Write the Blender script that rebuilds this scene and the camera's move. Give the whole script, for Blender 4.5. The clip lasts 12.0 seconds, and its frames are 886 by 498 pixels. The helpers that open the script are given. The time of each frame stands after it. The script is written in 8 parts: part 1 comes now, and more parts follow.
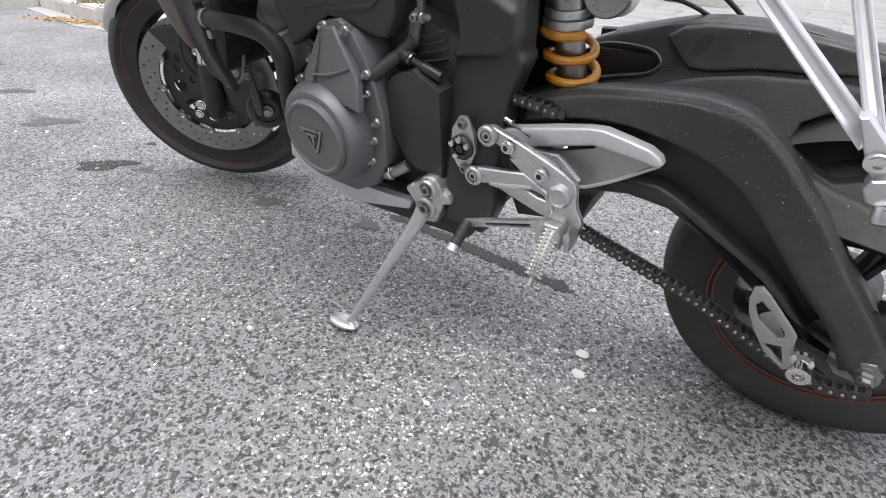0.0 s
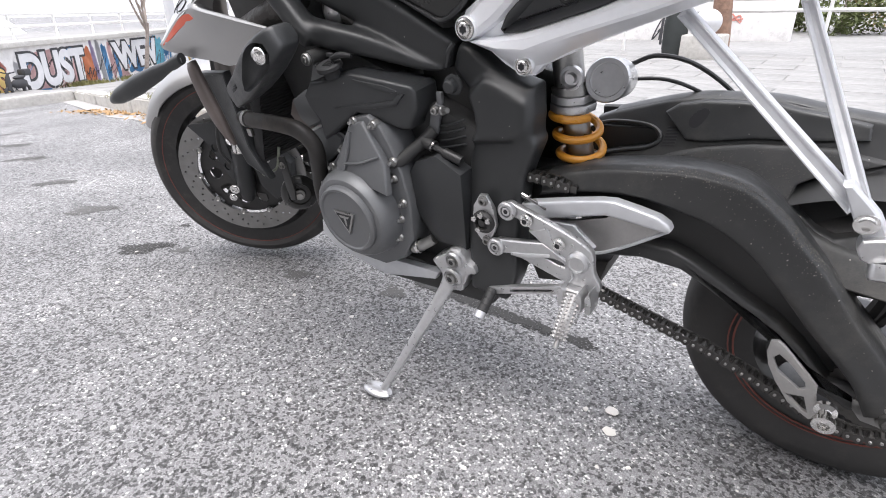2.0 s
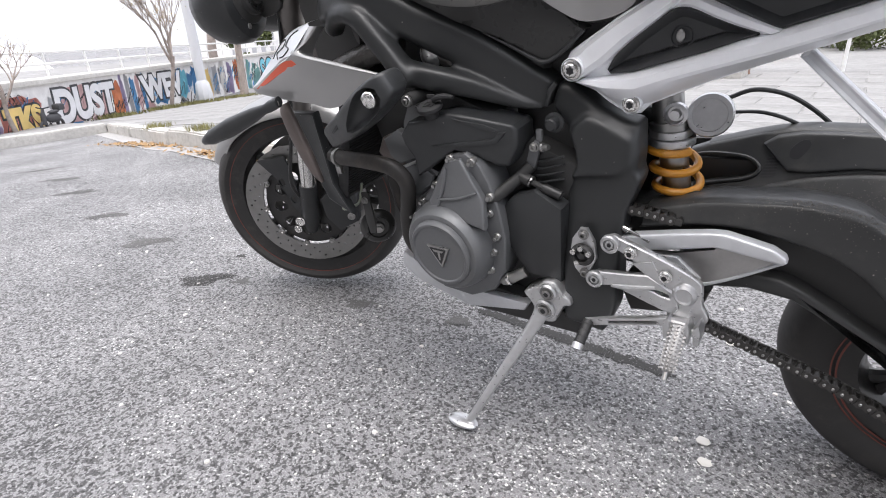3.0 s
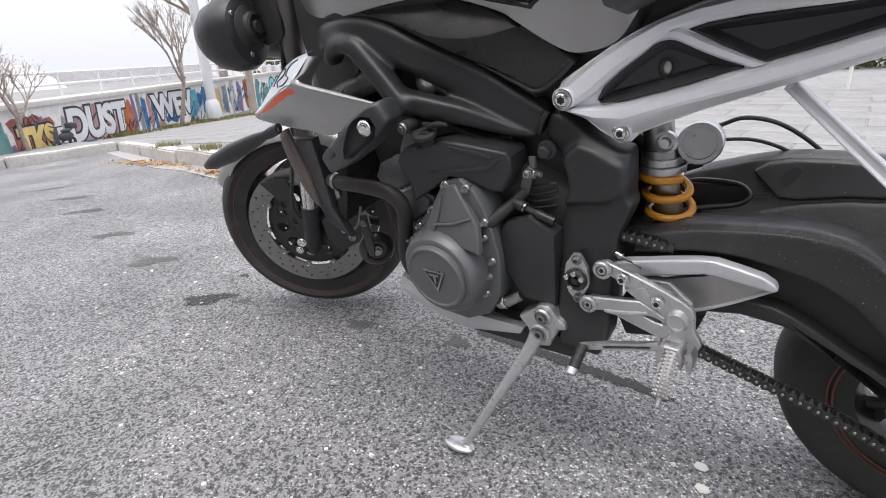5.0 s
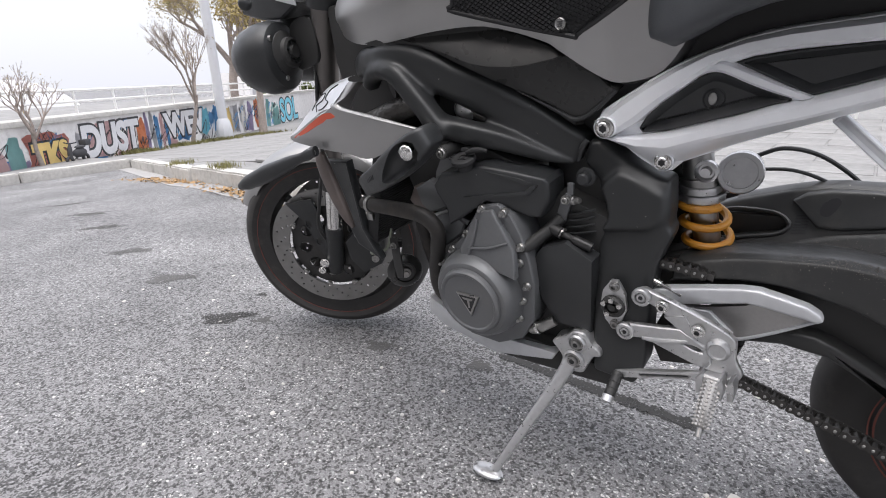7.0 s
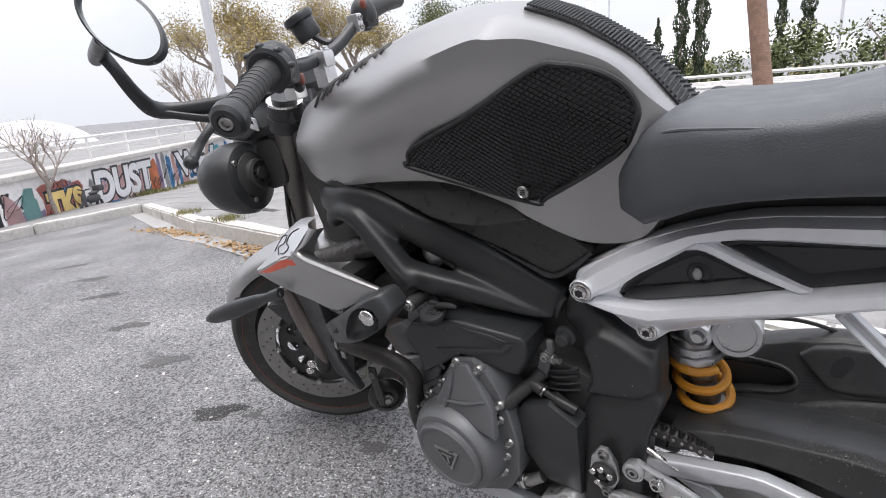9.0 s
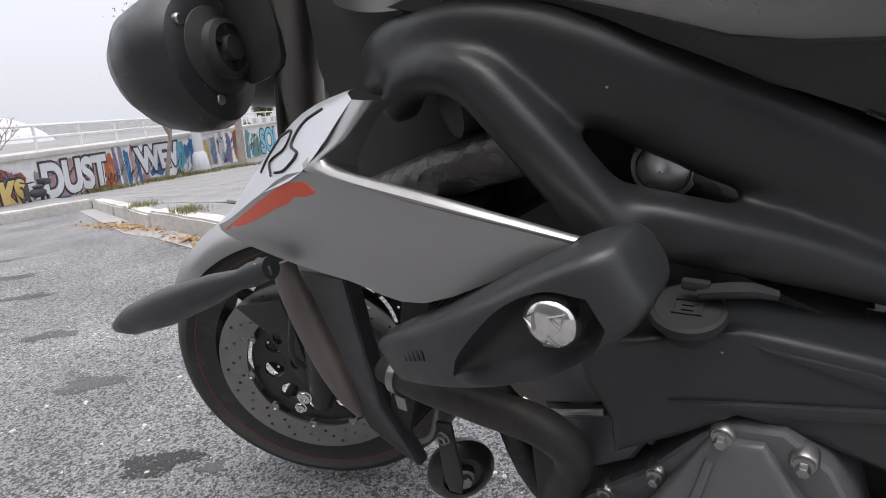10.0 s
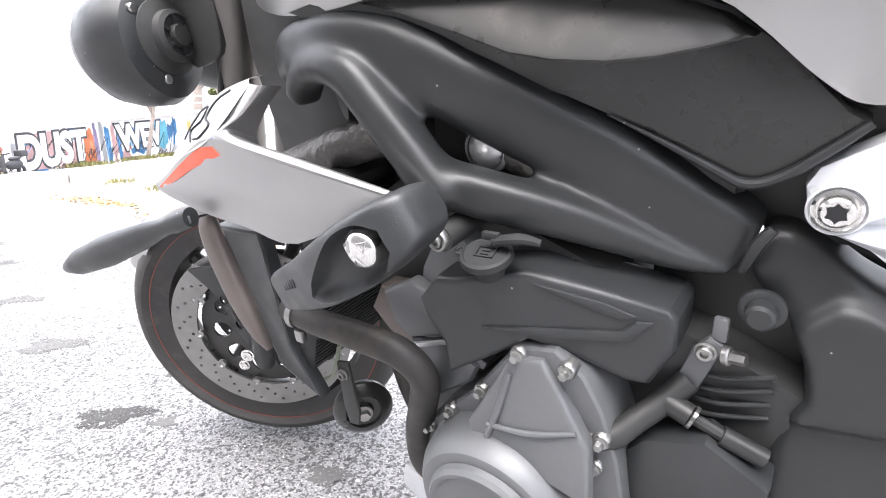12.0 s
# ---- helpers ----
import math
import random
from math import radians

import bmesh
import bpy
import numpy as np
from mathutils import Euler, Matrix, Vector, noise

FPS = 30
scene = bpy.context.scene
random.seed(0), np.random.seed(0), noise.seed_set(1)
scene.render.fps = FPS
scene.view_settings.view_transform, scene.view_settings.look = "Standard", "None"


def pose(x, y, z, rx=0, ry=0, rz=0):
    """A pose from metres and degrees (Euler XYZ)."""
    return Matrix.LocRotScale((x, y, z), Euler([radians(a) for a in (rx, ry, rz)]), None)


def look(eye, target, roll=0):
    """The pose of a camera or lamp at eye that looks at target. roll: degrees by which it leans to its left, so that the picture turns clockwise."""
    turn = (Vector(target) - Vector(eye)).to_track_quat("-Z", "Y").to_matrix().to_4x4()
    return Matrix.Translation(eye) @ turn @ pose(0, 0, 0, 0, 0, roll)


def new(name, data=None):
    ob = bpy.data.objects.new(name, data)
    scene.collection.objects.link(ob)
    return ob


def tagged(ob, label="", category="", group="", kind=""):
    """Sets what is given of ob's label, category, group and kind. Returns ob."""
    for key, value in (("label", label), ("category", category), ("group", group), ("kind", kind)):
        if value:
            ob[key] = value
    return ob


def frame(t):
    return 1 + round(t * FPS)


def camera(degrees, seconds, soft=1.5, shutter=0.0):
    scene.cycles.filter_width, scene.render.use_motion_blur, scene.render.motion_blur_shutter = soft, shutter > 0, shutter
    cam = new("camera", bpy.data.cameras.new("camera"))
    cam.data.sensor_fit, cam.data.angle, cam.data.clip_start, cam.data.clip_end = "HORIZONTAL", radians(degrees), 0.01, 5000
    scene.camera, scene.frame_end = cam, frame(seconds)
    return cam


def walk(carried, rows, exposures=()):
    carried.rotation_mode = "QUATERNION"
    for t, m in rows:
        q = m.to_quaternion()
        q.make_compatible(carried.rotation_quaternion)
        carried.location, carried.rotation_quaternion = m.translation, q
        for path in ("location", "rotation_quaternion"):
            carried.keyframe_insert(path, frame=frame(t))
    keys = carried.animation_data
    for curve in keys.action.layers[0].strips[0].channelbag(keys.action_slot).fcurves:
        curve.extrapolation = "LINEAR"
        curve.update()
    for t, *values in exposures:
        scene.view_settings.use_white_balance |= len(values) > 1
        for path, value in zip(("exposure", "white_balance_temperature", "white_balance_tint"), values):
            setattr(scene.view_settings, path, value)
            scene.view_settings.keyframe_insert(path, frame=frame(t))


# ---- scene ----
cam = camera(80.0, 12.0, 1.0)
# seconds, eye x y z, yaw, pitch, roll
PATH = [
    (0, 1.208, -0.818, 0.669, 34.45, -30.78, 2.87),
    (0.5, 1.229, -0.810, 0.665, 34.81, -29.66, 1.62),
    (1, 1.230, -0.821, 0.664, 34.57, -28.90, 1.39),
    (1.5, 1.225, -0.838, 0.672, 34.60, -26.47, 0.40),
    (2, 1.218, -0.861, 0.714, 36.59, -24.63, -1.20),
    (2.5, 1.125, -0.925, 0.744, 38.06, -23.29, -2.79),
    (3, 1.111, -0.948, 0.744, 38.14, -22.30, -2.79),
    (5, 1.130, -0.939, 0.760, 38.83, -20.50, -2.93),
    (5.5, 1.110, -0.960, 0.773, 38.64, -20.30, -2.69),
    (6, 1.091, -0.969, 0.768, 38.81, -19.60, -2.38),
    (6.5, 1.087, -0.975, 0.771, 39.06, -18.67, -2.11),
    (8.3, 1.090, -0.939, 0.757, 39.93, -17.18, -2.82),
    (8.5, 1.063, -0.915, 0.772, 40.04, -16.51, -3.68),
    (8.9, 1.072, -0.823, 0.949, 40.67, -16.60, -4.84),
    (9.1, 1.053, -0.801, 0.956, 41.01, -15.99, -5.01),
    (9.3, 0.936, -0.717, 0.893, 41.94, -15.08, -4.50),
    (9.5, 0.775, -0.666, 0.846, 40.26, -15.88, -4.70),
    (10, 0.622, -0.576, 0.759, 37.34, -15.60, -3.22),
    (10.5, 0.617, -0.493, 0.714, 34.70, -15.80, -1.93),
    (11, 0.668, -0.479, 0.724, 34.28, -15.91, -0.68),
    (11.5, 0.662, -0.517, 0.741, 34.31, -16.59, -0.30),
    (12, 0.764, -0.607, 0.754, 35.56, -16.17, 0.07),
]
EXPOSURES = [(0.0, 0.92), (0.5, 1.09), (1.0, 1.17), (2.0, 1.16), (2.6, 1.09), (3.2, 0.95), (6.5, 0.72), (9.1, 0.65), (9.5, 0.45), (10.5, 0.75), (11.0, 1.54), (11.5, 2.06), (12.0, 2.27)]
walk(cam, [(t, pose(x, y, z, 0, 0, yaw) @ pose(0, 0, 0, 90 + pitch) @ pose(0, 0, 0, 0, 0, roll)) for t, x, y, z, yaw, pitch, roll in PATH], EXPOSURES)

# ---- light: bright overcast ----
world = bpy.data.worlds.new("world")
scene.world = world
world.use_nodes = True
wn = world.node_tree.nodes
sky = wn.new("ShaderNodeTexSky")
sky.sky_type, sky.sun_disc = "NISHITA", False
sky.sun_elevation, sky.sun_rotation = radians(50), radians(200)
sky.dust_density, sky.air_density, sky.ozone_density = 5.0, 1.0, 0.3
# cloud cover evens the sky out to a pale grey-white
cloud = wn.new("ShaderNodeMix")
cloud.data_type = "RGBA"
cloud.inputs["Factor"].default_value = 0.85
cloud.inputs[7].default_value = (8.55, 8.68, 9.5, 1)
world.node_tree.links.new(sky.outputs[0], cloud.inputs[6])
# an overcast sky is brighter overhead than at the horizon
where = wn.new("ShaderNodeTexCoord")
height = wn.new("ShaderNodeSeparateXYZ")
world.node_tree.links.new(where.outputs["Generated"], height.inputs[0])
zenith = wn.new("ShaderNodeMapRange")
zenith.inputs["From Min"].default_value, zenith.inputs["From Max"].default_value = 0.0, 1.0
zenith.inputs["To Min"].default_value, zenith.inputs["To Max"].default_value = 0.69, 1.27
world.node_tree.links.new(height.outputs["Z"], zenith.inputs["Value"])
veil = wn.new("ShaderNodeVectorMath")
veil.operation = "SCALE"
world.node_tree.links.new(cloud.outputs[2], veil.inputs[0])
world.node_tree.links.new(zenith.outputs[0], veil.inputs["Scale"])
world.node_tree.links.new(veil.outputs[0], wn["Background"].inputs["Color"])
wn["Background"].inputs["Strength"].default_value = 0.108
sun = new("sun", bpy.data.lights.new("sun", "SUN"))
sun.data.energy, sun.data.angle, sun.data.color = 2.1, radians(50), (1.0, 0.965, 0.95)
sun.matrix_world = look((0, 0, 10), (-1.0, 1.6, 0))
# ---- materials ----
def mat(name, color, rough=0.5, metal=0.0, scale=40.0, vary=0.12, bump=0.0, bscale=300.0, rvary=0.1, coat=0.0, patch=3.0, dirt=None, bdist=0.0005, specks=0.0):
    """Principled surface with colour variation at two scales, rough variation, fine bump and optional dust."""
    m = bpy.data.materials.new(name)
    m.use_nodes = True
    nt = m.node_tree
    n, l = nt.nodes, nt.links
    p = n["Principled BSDF"]
    p.inputs["Metallic"].default_value = metal
    p.inputs["Coat Weight"].default_value = coat
    tc = n.new("ShaderNodeTexCoord")
    big = n.new("ShaderNodeTexNoise")
    big.inputs["Scale"].default_value, big.inputs["Detail"].default_value = patch, 4
    fine = n.new("ShaderNodeTexNoise")
    fine.inputs["Scale"].default_value, fine.inputs["Detail"].default_value = scale, 6
    l.new(tc.outputs["Object"], big.inputs["Vector"])
    l.new(tc.outputs["Object"], fine.inputs["Vector"])
    add = n.new("ShaderNodeMath")
    add.operation = "ADD"
    l.new(big.outputs["Fac"], add.inputs[0])
    l.new(fine.outputs["Fac"], add.inputs[1])
    rmp = n.new("ShaderNodeMapRange")
    rmp.inputs["From Min"].default_value, rmp.inputs["From Max"].default_value = 0.6, 1.4
    rmp.inputs["To Min"].default_value, rmp.inputs["To Max"].default_value = 1 - vary, 1 + vary
    l.new(add.outputs[0], rmp.inputs["Value"])
    mul = n.new("ShaderNodeVectorMath")
    mul.operation = "SCALE"
    mul.inputs[0].default_value = color
    l.new(rmp.outputs[0], mul.inputs["Scale"])
    col = mul.outputs[0]
    if dirt:
        spot = n.new("ShaderNodeTexNoise")
        spot.inputs["Scale"].default_value, spot.inputs["Detail"].default_value, spot.inputs["Roughness"].default_value = 9.0, 9, 0.75
        l.new(tc.outputs["Object"], spot.inputs["Vector"])
        mask = n.new("ShaderNodeMapRange")
        mask.inputs["From Min"].default_value, mask.inputs["From Max"].default_value = 0.52, 0.72
        mask.inputs["To Max"].default_value = dirt[1]
        l.new(spot.outputs["Fac"], mask.inputs["Value"])
        mix = n.new("ShaderNodeMix")
        mix.data_type = "RGBA"
        l.new(mask.outputs[0], mix.inputs["Factor"])
        l.new(col, mix.inputs[6])
        mix.inputs[7].default_value = (*dirt[0], 1)
        col = mix.outputs[2]
    if specks:
        # scattered pale dust grains
        sv = n.new("ShaderNodeTexVoronoi")
        sv.inputs["Scale"].default_value = 95.0
        l.new(tc.outputs["Object"], sv.inputs["Vector"])
        near = n.new("ShaderNodeMath")
        near.operation = "LESS_THAN"
        near.inputs[1].default_value = 0.085
        l.new(sv.outputs["Distance"], near.inputs[0])
        pick = n.new("ShaderNodeSeparateColor")
        l.new(sv.outputs["Color"], pick.inputs[0])
        few = n.new("ShaderNodeMath")
        few.operation = "LESS_THAN"
        few.inputs[1].default_value = specks
        l.new(pick.outputs[0], few.inputs[0])
        both = n.new("ShaderNodeMath")
        both.operation = "MULTIPLY"
        l.new(near.outputs[0], both.inputs[0])
        l.new(few.outputs[0], both.inputs[1])
        smx = n.new("ShaderNodeMix")
        smx.data_type = "RGBA"
        l.new(both.outputs[0], smx.inputs["Factor"])
        l.new(col, smx.inputs[6])
        smx.inputs[7].default_value = (0.34, 0.32, 0.29, 1)
        col = smx.outputs[2]
    l.new(col, p.inputs["Base Color"])
    rr = n.new("ShaderNodeMapRange")
    rr.inputs["From Min"].default_value, rr.inputs["From Max"].default_value = 0.3, 0.7
    rr.inputs["To Min"].default_value, rr.inputs["To Max"].default_value = max(rough - rvary, 0.03), min(rough + rvary, 1)
    l.new(fine.outputs["Fac"], rr.inputs["Value"])
    l.new(rr.outputs[0], p.inputs["Roughness"])
    if bump:
        bn = n.new("ShaderNodeTexNoise")
        bn.inputs["Scale"].default_value, bn.inputs["Detail"].default_value = bscale, 3
        l.new(tc.outputs["Object"], bn.inputs["Vector"])
        b = n.new("ShaderNodeBump")
        b.inputs["Strength"].default_value, b.inputs["Distance"].default_value = bump, bdist
        l.new(bn.outputs["Fac"], b.inputs["Height"])
        l.new(b.outputs[0], p.inputs["Normal"])
    return m


DUST = ((0.24, 0.22, 0.19), 0.35)
FRAME = mat("satin_black_frame", (0.024, 0.0252, 0.026), 0.40, bump=0.22, bscale=900, vary=0.08, rvary=0.03, dirt=((0.10, 0.09, 0.08), 0.05), specks=0.05)
PLASTIC = mat("black_plastic", (0.029, 0.0305, 0.032), 0.38, bump=0.3, bscale=700, dirt=((0.11, 0.10, 0.09), 0.10), specks=0.06)
GLOSS = mat("dark_gloss_panel", (0.026, 0.026, 0.025), 0.32, vary=0.1)
GRAPHITE = mat("matt_graphite_paint", (0.40, 0.395, 0.39), 0.38, metal=0.90, scale=40, vary=0.025, rvary=0.006)
SILVER = mat("silver_paint", (0.90, 0.91, 0.935), 0.33, metal=0.26, scale=60, vary=0.04, rvary=0.02)
SATIN = mat("satin_silver_metal", (0.60, 0.61, 0.63), 0.34, metal=0.40, scale=60, vary=0.08, rvary=0.04)
ALU = mat("cast_aluminium", (0.60, 0.60, 0.605), 0.36, metal=0.85, scale=120, vary=0.12, bump=0.15, bscale=400)
CHROME = mat("bright_steel", (0.80, 0.79, 0.77), 0.14, metal=1.0, vary=0.15)
STEEL = mat("zinc_steel", (0.37, 0.365, 0.355), 0.36, metal=0.95, vary=0.22, dirt=((0.12, 0.11, 0.10), 0.4))
DISC = mat("brake_disc_steel", (0.27, 0.265, 0.26), 0.38, metal=0.85, vary=0.2)
CRANK = mat("grey_crankcase_paint", (0.146, 0.150, 0.155), 0.45, metal=0.35, scale=150, vary=0.1, bump=0.15, bscale=600, dirt=((0.2, 0.18, 0.15), 0.18))
RUBBER = mat("tyre_rubber", (0.040, 0.0385, 0.0375), 0.72, vary=0.3, bump=0.2, dirt=((0.12, 0.11, 0.10), 0.35))
RIM = mat("black_rim_paint", (0.026, 0.025, 0.0245), 0.38, vary=0.2, dirt=((0.16, 0.14, 0.12), 0.3))
RED = mat("red_stripe", (0.17, 0.045, 0.032), 0.45, vary=0.1)
ORANGE = mat("orange_red_decal", (0.60, 0.09, 0.04), 0.45, vary=0.05)
SPRING = mat("orange_yellow_spring", (0.62, 0.27, 0.03), 0.35, vary=0.12)
CHAIN = mat("greasy_chain_steel", (0.080, 0.077, 0.074), 0.36, metal=0.8, vary=0.5, scale=90)
EXHAUST = mat("dull_exhaust_steel", (0.046, 0.043, 0.041), 0.52, metal=0.4, vary=0.25, dirt=((0.16, 0.13, 0.10), 0.4))
FORK = mat("anthracite_fork_tube", (0.17, 0.158, 0.15), 0.36, metal=0.8, vary=0.08)
VINYL = mat("black_seat_vinyl", (0.078, 0.083, 0.090), 0.46, bump=0.8, bscale=620, bdist=0.0006, vary=0.15)
DARK = mat("engine_bay_black", (0.036, 0.0355, 0.035), 0.6, vary=0.3)
HOSE = mat("black_hose", (0.027, 0.027, 0.027), 0.48)
PADRUB = mat("grip_pad_rubber", (0.016, 0.016, 0.017), 0.5, bump=0.2)
SWING = mat("dusty_swingarm_black", (0.031, 0.0315, 0.0315), 0.43, bump=0.3, bscale=500, dirt=((0.16, 0.15, 0.13), 0.22), specks=0.14)
FOIL = mat("heat_foil", (0.15, 0.143, 0.136), 0.45, metal=0.8, bump=1.0, bscale=70, bdist=0.004)
# for lettering, and for shade painted into bolt hollows and the dimple
INK = mat("lettering_and_shade_black", (0.016, 0.016, 0.018), 0.5)
MIRROR = mat("mirror_glass", (0.44, 0.47, 0.49), 0.03, metal=1.0, vary=0.02, rvary=0.01)

MATTBLACK = mat("matt_black_plastic", (0.020, 0.020, 0.021), 0.72, bump=0.2, bscale=600)

DUSTY = mat("dusty_black_panel", (0.042, 0.042, 0.041), 0.58, bump=0.5, bscale=500, vary=0.3, dirt=((0.20, 0.185, 0.16), 0.25), specks=0.25)
GUARD = mat("dull_brown_metal", (0.16, 0.135, 0.125), 0.48, metal=0.5, vary=0.2, dirt=((0.2, 0.17, 0.14), 0.3))
BRUSHED = mat("satin_aluminium", (0.42, 0.41, 0.40), 0.42, metal=0.7, vary=0.10, scale=200, rvary=0.05)
from mathutils.bvhtree import BVHTree

# ---- mesh helpers; motorcycle parts are given as (u rearwards, v to its right, w up) ----
def smooth(me, angle=35):
    me.shade_smooth()
    me.set_sharp_from_angle(angle=radians(angle))


def part(name, bm, material, parent=None, label="", angle=35, kind=""):
    bmesh.ops.recalc_face_normals(bm, faces=bm.faces)
    me = bpy.data.meshes.new(name)
    bm.to_mesh(me)
    bm.free()
    smooth(me, angle)
    me.materials.append(material)
    ob = new(name, me)
    if parent:
        ob.parent = parent
    if label:
        ob["label"] = label
    if kind:
        ob["kind"] = kind
    return ob


def join(*bms):
    out = bmesh.new()
    for b in bms:
        me = bpy.data.meshes.new("join")
        b.to_mesh(me)
        out.from_mesh(me)
        bpy.data.meshes.remove(me)
        b.free()
    return out


def moved(bm, m):
    bmesh.ops.transform(bm, matrix=m, verts=bm.verts)
    return bm


def curve(pts, k=6, closed=False):
    """Points on a smooth line through pts."""
    p = [Vector(q) for q in pts]
    out, n = [], len(p)
    for i in range(n if closed else n - 1):
        a, b = p[i], p[(i + 1) % n]
        z = p[i - 1] if closed or i else a + (a - b)
        d = p[(i + 2) % n] if closed or i + 2 < n else b + (b - a)
        for j in range(k):
            t = j / k
            out.append(0.5 * (2 * a + (b - z) * t + (2 * z - 5 * a + 4 * b - d) * t * t + (3 * a - z - 3 * b + d) * t ** 3))
    if not closed:
        out.append(p[-1])
    return out


def slab(outline, v0, v1, bev=0.004, holes=(), crown=0.0, crown_w=0.02, rounded=0, tilt=(0.0, 0.0), at=(0.0, 0.0), seg=2):
    """A plate with the outline (u, w) from its outer face v0 to its inner face v1, bevelled; tilt: change of v per metre of u and w about at."""
    bm = bmesh.new()
    edges = []
    for ring in (outline, *holes):
        if rounded:
            ring = [(q.x, q.y) for q in curve([(u, w, 0) for u, w in ring], rounded, True)]
        vs = [bm.verts.new((u, v0, w)) for u, w in ring]
        edges += [bm.edges.new((vs[i], vs[(i + 1) % len(vs)])) for i in range(len(vs))]
    if holes:
        bmesh.ops.triangle_fill(bm, edges=edges, use_beauty=True)
    else:
        bm.faces.new(bm.verts)
    outer = bm.faces[:]
    ext = bmesh.ops.extrude_face_region(bm, geom=outer)
    back = [g for g in ext["geom"] if isinstance(g, bmesh.types.BMVert)]
    bmesh.ops.translate(bm, verts=back, vec=(0, v1 - v0, 0))
    bmesh.ops.recalc_face_normals(bm, faces=bm.faces)
    if bev:
        sharp = [e for e in bm.edges if len(e.link_faces) == 2 and e.calc_face_angle(0) > 0.6 and abs(e.verts[0].co.y - e.verts[1].co.y) < 1e-6]
        bmesh.ops.bevel(bm, geom=sharp, offset=bev, segments=seg, profile=0.6, affect="EDGES", clamp_overlap=True)
    if crown:
        front = [f for f in bm.faces if all(abs(v.co.y - v0) < 1e-5 for v in f.verts)]
        bmesh.ops.inset_region(bm, faces=front, thickness=crown_w, depth=crown, use_even_offset=True)
    for v in bm.verts:
        v.co.y += tilt[0] * (v.co.x - at[0]) + tilt[1] * (v.co.z - at[1])
    return bm


def tube(pts, radius, seg=12, k=6, flat=1.0, cap=True):
    """A round rod along a smooth line; radius: one number or one for each point."""
    path = curve(pts, k) if k > 1 else [Vector(p) for p in pts]
    n = len(path)
    rs = [radius] * n if not hasattr(radius, "__len__") else [float(r) for r in np.interp(np.linspace(0, len(radius) - 1, n), range(len(radius)), radius)]
    bm = bmesh.new()
    side, rings = None, []
    for i in range(n):
        d = (path[min(i + 1, n - 1)] - path[max(i - 1, 0)]).normalized()
        if side is None:
            side = d.orthogonal().normalized() if abs(d.y) > 0.9 else d.cross(Vector((0, 1, 0))).normalized()
        side = (side - d * side.dot(d)).normalized()
        up = d.cross(side)
        rings.append([bm.verts.new(path[i] + rs[i] * (side * math.cos(a) + up * flat * math.sin(a))) for a in [2 * math.pi * j / seg for j in range(seg)]])
    for a, b in zip(rings, rings[1:]):
        for j in range(seg):
            bm.faces.new((a[j], a[(j + 1) % seg], b[(j + 1) % seg], b[j]))
    if cap:
        bm.faces.new(rings[0])
        bm.faces.new(rings[-1][::-1])
    return bm


def turned(profile, seg=32, m=None, closed=False):
    """A turned body: profile of (radius, height) about the local z axis, laid by m."""
    bm = bmesh.new()
    rings = []
    for r, h in profile:
        rings.append([bm.verts.new((r * math.cos(2 * math.pi * j / seg), r * math.sin(2 * math.pi * j / seg), h)) for j in range(seg)] if r > 1e-6 else [bm.verts.new((0, 0, h))])
    pairs = list(zip(rings, rings[1:])) + ([(rings[-1], rings[0])] if closed else [])
    for a, b in pairs:
        for j in range(seg):
            q = [a[j % len(a)], a[(j + 1) % len(a)], b[(j + 1) % len(b)], b[j % len(b)]]
            q = list(dict.fromkeys(q))
            if len(q) > 2:
                bm.faces.new(q)
    if m is not None:
        moved(bm, m)
    return bm


def aim(place, way, spin=0.0):
    """A pose at place whose z axis points along way."""
    return Matrix.Translation(place) @ Vector(way).to_track_quat("Z", "Y").to_matrix().to_4x4() @ Matrix.Rotation(spin, 4, "Z")


LEFT = (0, -1, 0)


def bolt(place, r=0.008, way=LEFT, h=0.006, six=False):
    """A flanged screw head with a hollow or a hexagon."""
    flange = turned([(0, 0), (r * 1.25, 0), (r * 1.25, h * 0.3), (r * 1.0, h * 0.4)] + ([(0, h * 0.4)] if six else [(r * 0.95, h), (r * 0.8, h * 1.15), (r * 0.5, h * 1.1), (r * 0.45, h * 0.5), (0, h * 0.5)]), 18)
    if six:
        flange = join(flange, turned([(r * 0.85, h * 0.3), (r * 0.85, h * 1.1), (r * 0.75, h * 1.3), (0, h * 1.3)], 6))
    return moved(flange, aim(place, way))


def loft(rings, cap=True, closed=True):
    bm = bmesh.new()
    vs = [[bm.verts.new(p) for p in ring] for ring in rings]
    n = len(vs[0])
    for a, b in zip(vs, vs[1:]):
        for j in range(n if closed else n - 1):
            bm.faces.new((a[j], a[(j + 1) % n], b[(j + 1) % n], b[j]))
    if cap:
        bm.faces.new(vs[0])
        bm.faces.new(vs[-1][::-1])
    return bm


def ball(place, rx, ry, rz, seg=24, turn=None):
    bm = bmesh.new()
    bmesh.ops.create_uvsphere(bm, u_segments=seg, v_segments=seg // 2, radius=1)
    m = Matrix.Translation(place) @ (turn or Matrix()) @ Matrix.Diagonal((rx, ry, rz, 1))
    return moved(bm, m)


def box(x0, x1, y0, y1, z0, z1, bev=0.0):
    bm = bmesh.new()
    bmesh.ops.create_cube(bm, size=1, matrix=Matrix.Translation(((x0 + x1) / 2, (y0 + y1) / 2, (z0 + z1) / 2)) @ Matrix.Diagonal((x1 - x0, y1 - y0, z1 - z0, 1)))
    if bev:
        bmesh.ops.bevel(bm, geom=bm.edges[:], offset=bev, segments=2, profile=0.6, affect="EDGES")
    return bm


